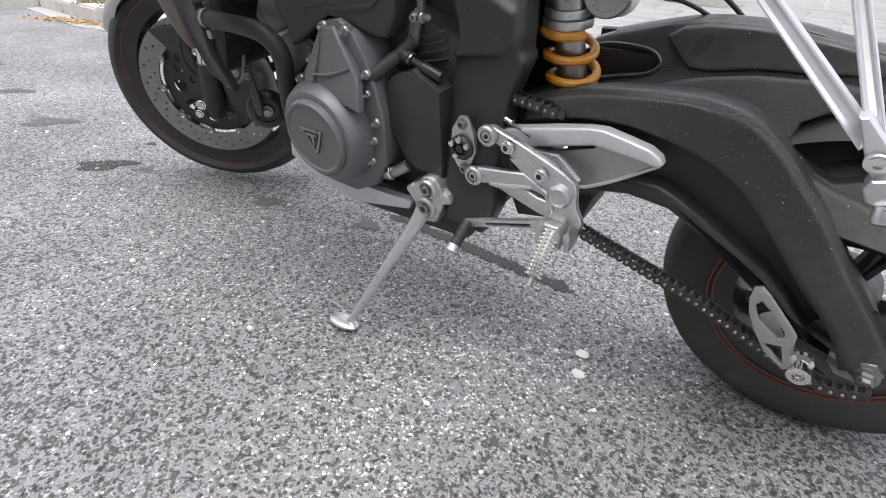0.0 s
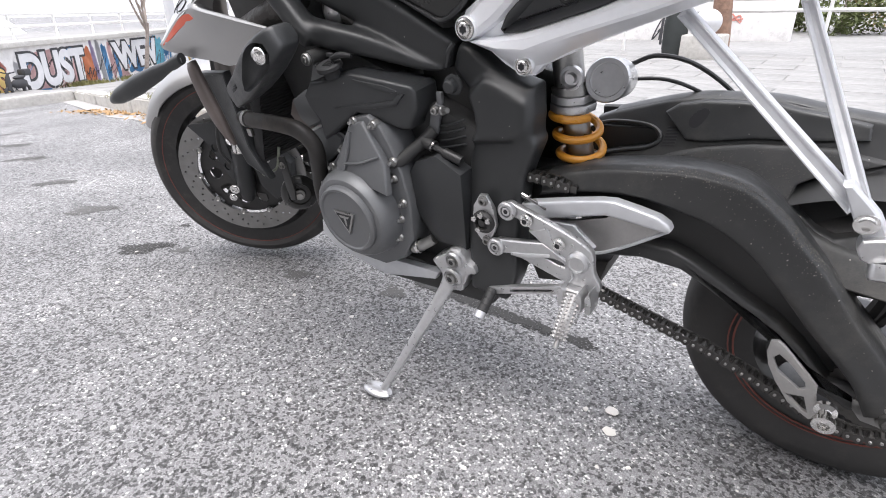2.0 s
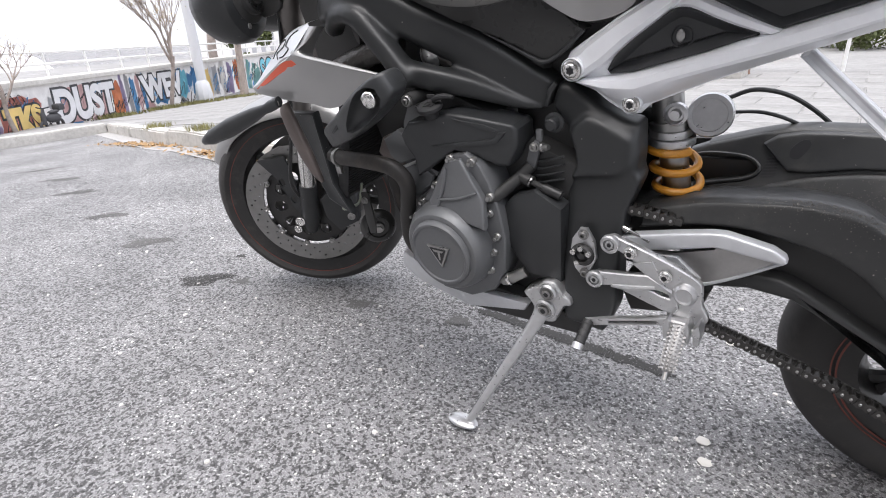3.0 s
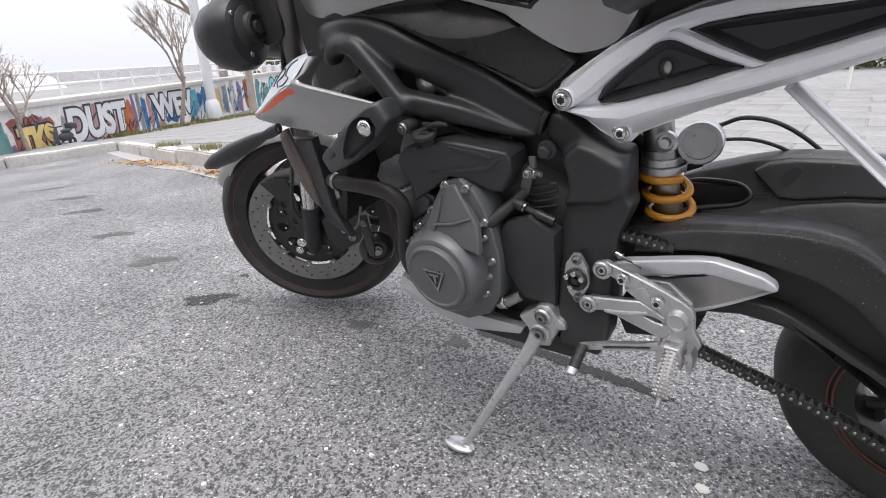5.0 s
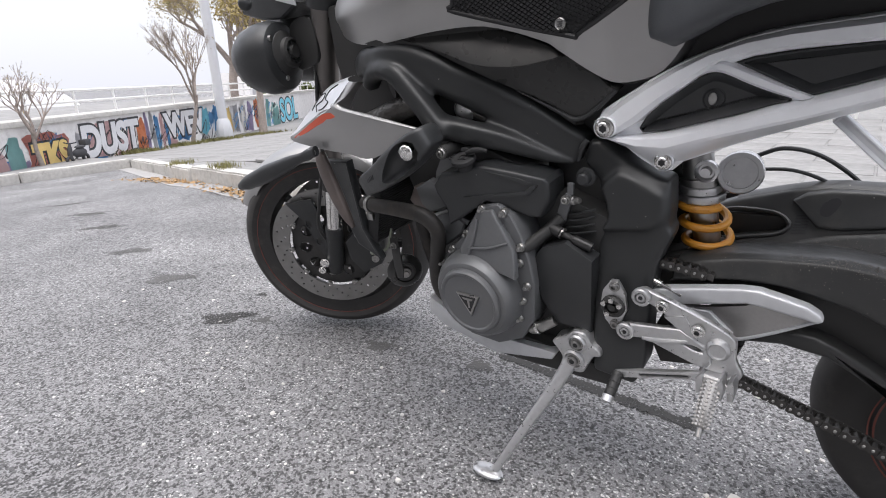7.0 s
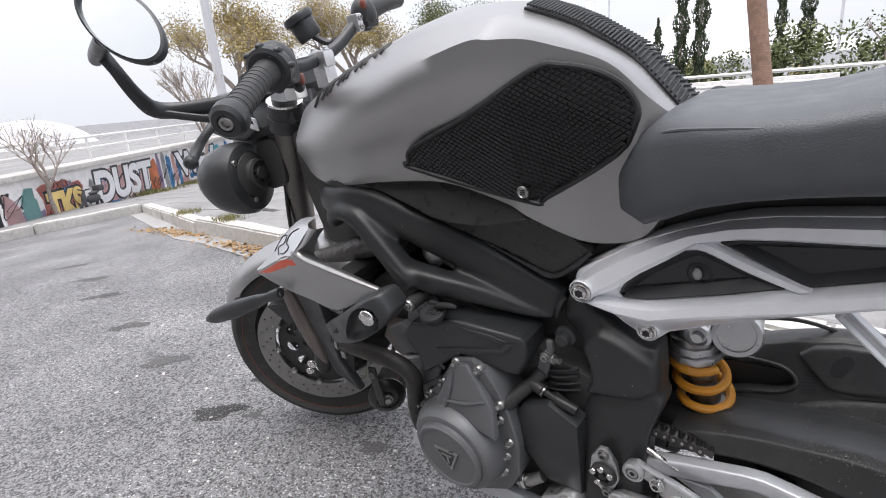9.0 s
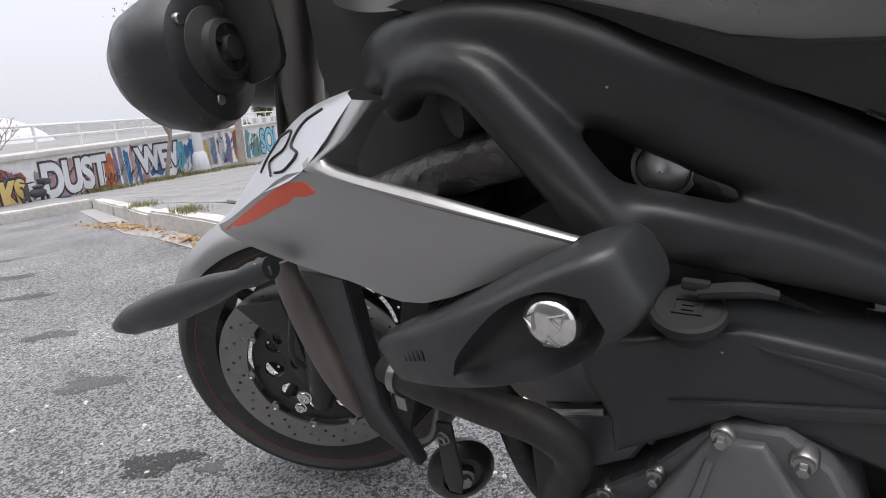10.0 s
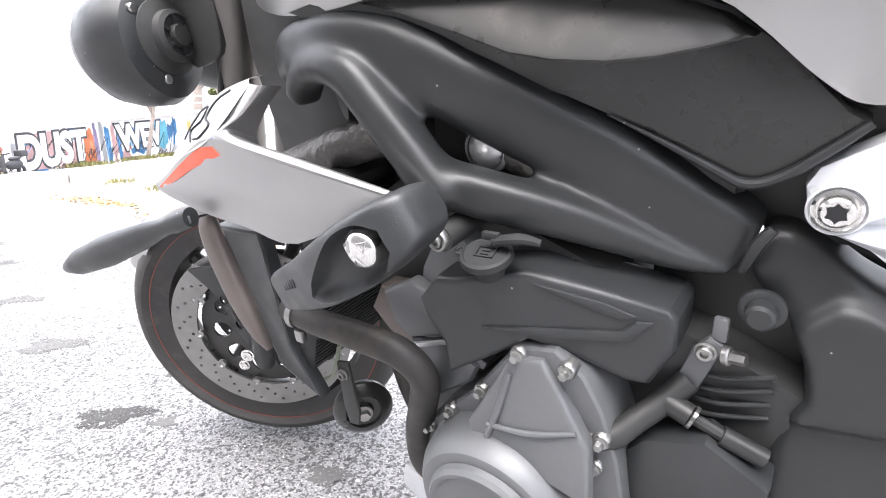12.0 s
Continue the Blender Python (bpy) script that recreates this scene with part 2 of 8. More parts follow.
def empty(name, m=None, parent=None):
    ob = new(name)
    ob.empty_display_size = 0.1
    if m is not None:
        ob.matrix_basis = m
    if parent:
        ob.parent = parent
    return ob


def surface(rows, k=4, thick=0.0):
    """A smooth sheet through rows of points."""
    fine = [curve(r, k) for r in rows]
    cols = [curve([r[i] for r in fine], k) for i in range(len(fine[0]))]
    bm = loft(cols, False, False)
    bmesh.ops.remove_doubles(bm, verts=bm.verts, dist=1e-5)
    if thick:
        bmesh.ops.recalc_face_normals(bm, faces=bm.faces)
        bmesh.ops.solidify(bm, geom=bm.faces[:], thickness=thick)
    return bm


# ---- surroundings ----
def ground_z(x):
    """The road falls gently past x = -3."""
    return 0.0 if x > -3 else max(-0.8, -0.08 * (-3 - x))


def asphalt_material():
    m = bpy.data.materials.new("worn_asphalt")
    m.use_nodes = True
    n, l = m.node_tree.nodes, m.node_tree.links
    p = n["Principled BSDF"]
    tc = n.new("ShaderNodeTexCoord")
    warp = n.new("ShaderNodeTexNoise")
    warp.inputs["Scale"].default_value, warp.inputs["Detail"].default_value = 60, 2
    l.new(tc.outputs["Object"], warp.inputs["Vector"])
    wmul = n.new("ShaderNodeVectorMath")
    wmul.operation = "MULTIPLY_ADD"
    wmul.inputs[1].default_value = (0.006, 0.006, 0.006)
    l.new(warp.outputs["Color"], wmul.inputs[0])
    l.new(tc.outputs["Object"], wmul.inputs[2])
    vor = n.new("ShaderNodeTexVoronoi")
    vor.inputs["Scale"].default_value = 235
    l.new(wmul.outputs[0], vor.inputs["Vector"])
    edge = n.new("ShaderNodeTexVoronoi")
    edge.feature = "DISTANCE_TO_EDGE"
    edge.inputs["Scale"].default_value = 235
    l.new(wmul.outputs[0], edge.inputs["Vector"])
    tone = n.new("ShaderNodeSeparateColor")
    l.new(vor.outputs["Color"], tone.inputs[0])
    # how many stones are bare differs from patch to patch
    patch = n.new("ShaderNodeTexNoise")
    patch.inputs["Scale"].default_value, patch.inputs["Detail"].default_value = 1.6, 5
    l.new(tc.outputs["Object"], patch.inputs["Vector"])
    shift = n.new("ShaderNodeMath")
    shift.operation = "MULTIPLY_ADD"
    shift.inputs[1].default_value, shift.inputs[2].default_value = 0.55, -0.28
    l.new(patch.outputs["Fac"], shift.inputs[0])
    pick = n.new("ShaderNodeMath")
    pick.operation = "ADD"
    l.new(tone.outputs[0], pick.inputs[0])
    l.new(shift.outputs[0], pick.inputs[1])
    ramp = n.new("ShaderNodeValToRGB")
    e = ramp.color_ramp.elements
    e[0].position, e[0].color = 0.0, (0.070, 0.069, 0.070, 1)
    e[1].position, e[1].color = 1.0, (0.64, 0.63, 0.62, 1)
    for q, c in ((0.18, (0.088, 0.087, 0.088, 1)), (0.30, (0.230, 0.227, 0.230, 1)), (0.90, (0.302, 0.298, 0.302, 1)), (0.97, (0.46, 0.455, 0.45, 1))):
        x = e.new(q)
        x.color = c
    l.new(pick.outputs[0], ramp.inputs[0])
    gap = n.new("ShaderNodeMapRange")
    gap.inputs["From Max"].default_value = 0.16
    gap.inputs["To Min"].default_value = 0.50
    l.new(edge.outputs["Distance"], gap.inputs["Value"])
    grain = n.new("ShaderNodeTexNoise")
    grain.inputs["Scale"].default_value, grain.inputs["Detail"].default_value = 620, 5
    l.new(tc.outputs["Object"], grain.inputs["Vector"])
    gr = n.new("ShaderNodeMapRange")
    gr.inputs["To Min"].default_value, gr.inputs["To Max"].default_value = 0.58, 1.42
    l.new(grain.outputs["Fac"], gr.inputs["Value"])
    f = n.new("ShaderNodeMath")
    f.operation = "MULTIPLY"
    l.new(gap.outputs[0], f.inputs[0])
    l.new(gr.outputs[0], f.inputs[1])
    mul = n.new("ShaderNodeVectorMath")
    mul.operation = "SCALE"
    l.new(ramp.outputs[0], mul.inputs[0])
    l.new(f.outputs[0], mul.inputs["Scale"])
    # pits where a stone has broken out
    pit = n.new("ShaderNodeTexVoronoi")
    pit.inputs["Scale"].default_value = 150
    l.new(wmul.outputs[0], pit.inputs["Vector"])
    psep = n.new("ShaderNodeSeparateColor")
    l.new(pit.outputs["Color"], psep.inputs[0])
    padd = n.new("ShaderNodeMath")
    padd.operation = "ADD"
    l.new(psep.outputs[1], padd.inputs[0])
    l.new(shift.outputs[0], padd.inputs[1])
    prng = n.new("ShaderNodeMapRange")
    prng.inputs["From Min"].default_value, prng.inputs["From Max"].default_value = 0.17, 0.20
    prng.inputs["To Min"].default_value = 0.34
    l.new(padd.outputs[0], prng.inputs["Value"])
    mul2 = n.new("ShaderNodeVectorMath")
    mul2.operation = "SCALE"
    l.new(mul.outputs[0], mul2.inputs[0])
    l.new(prng.outputs[0], mul2.inputs["Scale"])
    l.new(mul2.outputs[0], p.inputs["Base Color"])
    p.inputs["Roughness"].default_value = 0.62
    hsum = n.new("ShaderNodeMath")
    hsum.operation = "MULTIPLY_ADD"
    hsum.inputs[1].default_value = 0.5
    l.new(grain.outputs["Fac"], hsum.inputs[0])
    l.new(gap.outputs[0], hsum.inputs[2])
    b = n.new("ShaderNodeBump")
    b.inputs["Strength"].default_value, b.inputs["Distance"].default_value = 0.6, 0.003
    l.new(hsum.outputs[0], b.inputs["Height"])
    l.new(b.outputs[0], p.inputs["Normal"])
    return m


ASPHALT = asphalt_material()
CONCRETE = mat("weathered_concrete", (0.50, 0.485, 0.46), 0.85, scale=30, vary=0.22, bump=0.6, bscale=150, bdist=0.003, patch=1.5, dirt=((0.22, 0.20, 0.17), 0.6))
GUTTER = mat("pale_gutter_concrete", (0.31, 0.304, 0.298), 0.85, scale=40, vary=0.15, bump=0.5, bscale=180, bdist=0.003, patch=2.0, dirt=((0.25, 0.23, 0.20), 0.45))
PAVING = mat("grey_stone_paving", (0.225, 0.222, 0.219), 0.85, scale=14, vary=0.40, bump=0.5, bscale=90, bdist=0.003, patch=0.8, dirt=((0.26, 0.25, 0.23), 0.5))
WALLMAT = mat("painted_wall", (0.74, 0.725, 0.72), 0.85, scale=8, vary=0.15, patch=0.6, dirt=((0.35, 0.33, 0.32), 0.5))
WHITEMETAL = mat("white_painted_rail", (0.72, 0.72, 0.71), 0.5, vary=0.08, dirt=((0.4, 0.36, 0.32), 0.3))
BARK = mat("tree_bark", (0.33, 0.28, 0.25), 0.9, scale=25, vary=0.35, bump=1.0, bscale=60, bdist=0.01)
LEAFDRY = mat("dry_leaf_litter", (0.30, 0.19, 0.09), 0.8, vary=0.5, scale=60)
YELLOWLEAF = mat("yellowing_foliage", (0.31, 0.245, 0.095), 0.7, vary=0.4, scale=20)
GREENLEAF = mat("green_foliage", (0.09, 0.11, 0.035), 0.7, vary=0.4, scale=20)
CYPRESS = mat("cypress_green", (0.035, 0.05, 0.022), 0.8, vary=0.5, scale=30)
GRASS = mat("dry_grass", (0.17, 0.16, 0.06), 0.8, vary=0.4)
FARWHITE = mat("pale_roof", (0.55, 0.555, 0.575), 0.7, vary=0.04)


def structure(ob, label, category):
    return tagged(ob, label, category, kind="structure")


# ground: one sheet to the horizon
bm = bmesh.new()
xs = [-600, -120, -40, -20] + [-14 + 0.5 * i for i in range(29)] + [1, 3, 8, 40, 600]
ys = [-600, -60, -10, -3, -1, 0, 0.5, 1.0, 2, 4, 10, 60, 600]
grid = [[bm.verts.new((x, y, ground_z(x))) for y in ys] for x in xs]
for a, b in zip(grid, grid[1:]):
    for j in range(len(ys) - 1):
        bm.faces.new((a[j], b[j], b[j + 1], a[j + 1]))
structure(part("ground", bm, ASPHALT), "worn grey asphalt road with pale stone chips", "road")

# the edge of the road: kerb face line, seen from the road side
KERB = [(9.0, 1.08), (4.0, 1.08), (-2.0, 1.08), (-3.4, 1.16), (-5.2, 1.62), (-6.9, 2.05)]
CROSS = [(-6.9, 2.05), (-7.0, 0.8), (-6.9, -0.6), (-6.6, -4.0), (-6.2, -12.0)]


def strip(line, w0, w1, z0, z1, step=0.5):
    """A ribbon beside a line, from w0 to w1 to its right, in pieces of about step."""
    bm = bmesh.new()
    p = [Vector((*q, 0)) for q in line]
    fine = []
    for a, b in zip(p, p[1:]):
        k = max(1, round((b - a).length / step))
        fine += [a.lerp(b, i / k) for i in range(k)]
    fine.append(p[-1])
    rows = []
    for i, q in enumerate(fine):
        d = (fine[min(i + 1, len(fine) - 1)] - fine[max(i - 1, 0)]).normalized()
        nrm = Vector((d.y, -d.x, 0))
        a, b = q + nrm * w0, q + nrm * w1
        za, zb = ground_z(a.x), ground_z(b.x)
        rows.append([bm.verts.new((a.x, a.y, za + z0)), bm.verts.new((a.x, a.y, za + z1)), bm.verts.new((b.x, b.y, zb + z1)), bm.verts.new((b.x, b.y, zb + z0))])
    for a, b in zip(rows, rows[1:]):
        for j in range(4):
            bm.faces.new((a[j], a[(j + 1) % 4], b[(j + 1) % 4], b[j]))
    bm.faces.new(rows[0])
    bm.faces.new(rows[-1][::-1])
    return bm


structure(part("gutter", strip(KERB, -0.17, 0.0, -0.05, 0.006), GUTTER), "pale concrete gutter strip along the kerb", "gutter")
kerb = structure(empty("kerb"), "weathered pale concrete kerb stones with chipped edges", "kerb")


def kerb_stones(line):
    rng = random.Random(5)
    p = [Vector((*q, 0)) for q in line]
    for a, b in zip(p, p[1:]):
        k = max(1, round((b - a).length / 0.95))
        for i in range(k):
            s, e = a.lerp(b, i / k), a.lerp(b, (i + 1) / k)
            d = (e - s).normalized()
            nrm = Vector((d.y, -d.x, 0))
            ln = (e - s).length - 0.012
            mid = (s + e) / 2 + nrm * (0.07 + rng.uniform(-0.008, 0.008))
            slope = math.atan2(ground_z(e.x) - ground_z(s.x), (e - s).length)
            bm = box(-ln / 2, ln / 2, -0.07, 0.07, -0.1, 0.125 + rng.uniform(-0.006, 0.006))
            bmesh.ops.subdivide_edges(bm, edges=[x for x in bm.edges if abs(x.verts[0].co.x - x.verts[1].co.x) > 0.1], cuts=6)
            for v in bm.verts:
                if v.co.z > 0:
                    v.co.z += rng.uniform(-0.006, 0.004)
                    v.co.y += rng.uniform(-0.004, 0.004)
            bmesh.ops.bevel(bm, geom=[x for x in bm.edges if x.calc_face_angle(0) > 1], offset=0.014, segments=2, affect="EDGES")
            moved(bm, Matrix.Translation((mid.x, mid.y, ground_z(mid.x))) @ Matrix.Rotation(math.atan2(d.y, d.x), 4, "Z") @ Matrix.Rotation(-slope, 4, "Y"))
            part("kerb_stone", bm, CONCRETE, kerb)


kerb_stones(KERB)
kerb_stones(CROSS[:4])

# raised plaza behind the kerb, following the road's fall
bm = bmesh.new()
px = [40, 8, 4, 2, 0, -2, -3.4, -5.2, -6.9, -9, -12, -16, -60]
edge_y = [1.20, 1.20, 1.20, 1.20, 1.20, 1.20, 1.28, 1.74, 2.16, 2.16, 2.16, 2.16, 2.16]
rows = []
for x, y0 in zip(px, edge_y):
    rows.append([bm.verts.new((x, y, ground_z(x) + 0.105)) for y in (y0, 3.0, 5.0, 9.0, 20.0, 80.0)])
for a, b in zip(rows, rows[1:]):
    for j in range(5):
        bm.faces.new((a[j], a[j + 1], b[j + 1], b[j]))
bx = [(-6.95, 2.16), (-7.1, 0.8), (-7.0, -0.6), (-6.7, -4.0), (-6.3, -12.0)]
rows = [[bm.verts.new((x, y, ground_z(x) + 0.104)), bm.verts.new((-16, y, ground_z(-16) + 0.104)), bm.verts.new((-60, y, ground_z(-60) + 0.104))] for x, y in bx]
for a, b in zip(rows, rows[1:]):
    for j in range(2):
        bm.faces.new((a[j], a[j + 1], b[j + 1], b[j]))
pavement = structure(part("pavement", bm, PAVING), "pale grey stone paving of a raised plaza", "pavement")

# graffiti wall
WA, WB = Vector((-5.2, -2.68, 0)), Vector((-18.98, 14.94, 0))
WDIR = (WB - WA).normalized()
WN = Vector((WDIR.y, -WDIR.x, 0))
if WN.x < 0:
    WN = -WN
WL = (WB - WA).length


def wall_pose(s, z, off=0.0):
    """On the wall's face at s metres along, x along the wall to the right, y up, z out of it."""
    p = WA + WDIR * s + WN * off
    return Matrix.Translation((p.x, p.y, z)) @ Matrix((( WDIR.x, 0, WN.x, 0), (WDIR.y, 0, WN.y, 0), (0, 1, 0, 0), (0, 0, 0, 1)))


bm = box(0, WL, -1.4, 0.28, -0.3, 0.0)
structure(part("wall_graffiti", moved(bm, wall_pose(0, 0)), WALLMAT), "long low painted wall covered in colourful graffiti", "wall")
bm = box(0, WL, 0.28, 0.36, -0.42, 0.06, 0.01)
structure(part("wall_coping", moved(bm, wall_pose(0, 0)), CONCRETE), "pale concrete ledge on the graffiti wall", "ledge")


def railing(name, pose_at, length, rails, post, height, base, gap, label):
    ob = empty(name)
    tagged(ob, label, "railing")
    for z in rails:
        part("rail", moved(tube([(0, z, 0), (length / 2, z, 0), (length, z, 0)], 0.022, 8, 1), pose_at), WHITEMETAL, ob)
    for i in range(int(length / gap) + 1):
        part("post", moved(tube([(i * gap, base, 0), (i * gap, height, 0)], 0.02, 8, 1), pose_at), WHITEMETAL, ob)
    return ob


railing("wall_railing", wall_pose(0, 0, -0.25), WL, (0.56, 0.74), 0, 0.74, 0.34, 1.1, "white painted metal railing along the wall top")


# unseen plain wall, added behind the camera to darken side reflections
structure(part("backdrop_wall", box(-14.0, 16.0, -9.4, -9.0, -0.9, 8.0, 0.02), mat("backdrop_grey", (0.17, 0.165, 0.16), 0.9, scale=6, vary=0.25)), "unseen plain wall that darkens reflections", "wall")
# ---- motorcycle, leaning on its side stand, bars turned to the left ----
bike = empty("motorcycle", pose(0, 0, 0, 10, 0, 0))
tagged(bike, "dark grey naked sports motorcycle leaning on its side stand", "motorcycle")
RX = Matrix.Rotation(radians(90), 4, "X")  # turned bodies: height points to the left


def wheel(name, m, R, wd, rim_r, stripe, label, band=0.003):
    rim = bmesh.new()
    prof = [(rim_r - 0.030, -wd * 0.72), (rim_r, -wd * 0.8), (rim_r + 0.006, -wd * 0.86), (rim_r + 0.006, -wd * 0.80), (rim_r - 0.012, -wd * 0.6), (rim_r - 0.03, 0.0),
            (rim_r - 0.012, wd * 0.6), (rim_r + 0.006, wd * 0.80), (rim_r + 0.006, wd * 0.86), (rim_r, wd * 0.8), (rim_r - 0.030, wd * 0.72), (rim_r - 0.040, 0.0)]
    ring = turned(prof, 64, RX, True)
    hub = turned([(0, 0.06), (0.024, 0.06), (0.030, 0.05), (0.040, 0.03), (0.040, -0.03), (0.03, -0.05), (0, -0.05)], 24, RX)
    spokes = []
    for k in range(5):
        for side in (-1, 1):
            a = 2 * math.pi * k / 5
            tip = a + side * 0.20
            spokes.append(tube([(0.03 * math.cos(a), 0, 0.03 * math.sin(a)), (0.1 * math.cos(a + side * 0.08), 0.0, 0.1 * math.sin(a + side * 0.08)),
                                ((rim_r - 0.02) * math.cos(tip), 0, (rim_r - 0.02) * math.sin(tip))], [0.016, 0.012, 0.014], 8, 3))
    w = part(name, join(ring, hub), RIM, bike, label)
    w.matrix_basis = m
    for k in range(5):
        part("spoke", join(spokes[2 * k], spokes[2 * k + 1]), RIM, w)
    t = [(R, 0), (R - 0.003, wd * 0.3), (R - 0.010, wd * 0.62), (R - 0.021, wd * 0.88), (R - 0.031, wd * 0.985), ((R + rim_r - 0.019) / 2, wd), (rim_r + 0.010, wd * 0.92), (rim_r + 0.003, wd * 0.82)]
    prof = t + [(r, -h) for r, h in t[::-1][:-1]]
    part("tyre", turned(prof, 96, RX, True), RUBBER, w, "worn black rubber tyre")
    for r in stripe:
        part("rim_stripe", turned([(r, wd * 0.868), (r + band, wd * 0.868), (r + band, wd * 0.85), (r, wd * 0.85)], 72, RX, True), RED, w, "thin red rim stripe")
    return w


def disc(parent, h, r0, r1, holes, th=0.005):
    outer = [(r1 * math.cos(a), r1 * math.sin(a)) for a in [2 * math.pi * i / 72 for i in range(72)]]
    inner = [(r0 * math.cos(a), r0 * math.sin(a)) for a in [2 * math.pi * i / 40 for i in range(40)]]
    rings = [inner]
    for i in range(holes):
        r = r0 + (r1 - r0) * (0.25, 0.5, 0.75)[i % 3]
        a = 2 * math.pi * i / holes
        cx, cy, q = r * math.cos(a), r * math.sin(a), 0.0034
        rings.append([(cx + q * math.cos(b), cy + q * math.sin(b)) for b in [2 * math.pi * j / 7 for j in range(7)]])
    return part("brake_disc", slab(outer, -h - th / 2, -h + th / 2, 0, rings), DISC, parent, "drilled steel brake disc")


ST = 0.53
M_FRONT = Matrix.Translation((-0.138, 0.085, 0.297)) @ Matrix.Rotation(ST, 4, "Z")
fw = wheel("front_wheel", M_FRONT, 0.290, 0.058, 0.234, (0.2385,), "black spoked front wheel with a red rim stripe", 0.0046)
for h in (0.066, -0.066):
    disc(fw, h, 0.132, 0.184, 66)
    part("disc_carrier", slab([(0.128 * math.cos(q), 0.128 * math.sin(q)) for q in [2 * math.pi * i / 60 for i in range(60)]], -h * 0.8 - 0.003, -h * 0.8 + 0.003, 0.0, [[((0.088 + 0.020 * math.cos(q)) * math.cos(c + 0.20 * math.sin(q)), (0.088 + 0.020 * math.cos(q)) * math.sin(c + 0.20 * math.sin(q))) for q in [2 * math.pi * i / 12 for i in range(12)]] for c in [2 * math.pi * i / 10 for i in range(10)]]), RIM, fw)
    for k in range(10):
        a = 2 * math.pi * k / 10
        part("disc_bobbin", moved(turned([(0, -0.004), (0.0085, -0.004), (0.0085, 0.004), (0.006, 0.0055), (0.004, 0.003), (0, 0.003)], 12, RX), Matrix.Translation((0.130 * math.cos(a), -h, 0.130 * math.sin(a)))), STEEL, fw, "bare metal disc bobbin")

M_REAR = Matrix.Translation((1.315, 0.090, 0.222))
rw = wheel("rear_wheel", M_REAR, 0.238, 0.070, 0.150, (0.154, 0.146), "black rear wheel with red rim stripes")
part("rear_hub", turned([(0, 0.085), (0.05, 0.085), (0.055, 0.04), (0.06, -0.03), (0.05, -0.05), (0, -0.055)], 40, RX), RIM, rw)
sp = [(0.10 * (1 + 0.04 * (i % 2)) * math.cos(2 * math.pi * i / 84), 0.10 * (1 + 0.04 * (i % 2)) * math.sin(2 * math.pi * i / 84)) for i in range(84)]
part("sprocket", moved(slab(sp, -0.135, -0.130, 0.0), Matrix.Translation((0.040, 0, 0.030)) @ Matrix.Diagonal((0.62, 1, 0.62, 1))), CHAIN, rw, "steel rear sprocket")


# steered front end
def leg(name, lo, hi, label):
    lo, hi = Vector(lo), Vector(hi)
    g = lambda k: lo.lerp(hi, k)
    tube_up = part(name, tube([g(0.36), g(0.6), g(1.0)], 0.0285, 24, 1), FORK, bike, label)
    part("stanchion", tube([g(0.14), g(0.40)], 0.021, 20, 1), CHROME, tube_up, "bright fork stanchion")
    part("fork_seal", join(tube([g(0.345), g(0.365)], 0.031, 20, 1), tube([g(0.368), g(0.374)], 0.0305, 20, 1)), DARK, tube_up)
    part("fork_foot", tube([g(-0.05), g(0.0), g(0.08), g(0.17)], [0.018, 0.026, 0.026, 0.024], 16, 1), PLASTIC, tube_up)
    part("fork_cap", join(tube([g(0.965), g(1.0)], 0.034, 24, 1), tube([g(1.0), g(1.012)], 0.024, 24, 1)), PLASTIC, tube_up)
    part("cap_ring", tube([g(0.9975), g(1.003)], 0.0345, 28, 1), CHROME, tube_up, "bright ring on the fork cap")
    part("yoke", join(tube([g(0.93), g(0.965)], 0.037, 24, 1)), PLASTIC, tube_up)
    return tube_up


OFF = Vector((-0.096, 0.164, 0.0))
leg("fork_leg", (-0.098, 0.02, 0.255), (0.172, -0.03, 0.985), "grey upside-down fork leg")
leg("fork_leg", Vector((-0.098, 0.02, 0.255)) + OFF, Vector((0.172, -0.03, 0.985)) + OFF, "grey upside-down fork leg")
part("axle_nut", join(bolt((-0.108, -0.012, 0.262), 0.011, (0.5, -0.86, 0)), bolt((-0.125, -0.015, 0.235), 0.009, (0.5, -0.86, 0))), CHROME, bike, "bright axle pinch bolts")
part("top_yoke", slab([(0.16, 0.0), (0.20, -0.04), (0.17, -0.06), (0.07, 0.13), (0.04, 0.15), (0.03, 0.12)], 0.945, 0.965, 0.003), PLASTIC, bike).matrix_basis = Matrix(((1, 0, 0, 0), (0, 0, 1, 0), (0, 1, 0, 0), (0, 0, 0, 1)))


def in_wheel(bm):
    return moved(bm, M_FRONT)


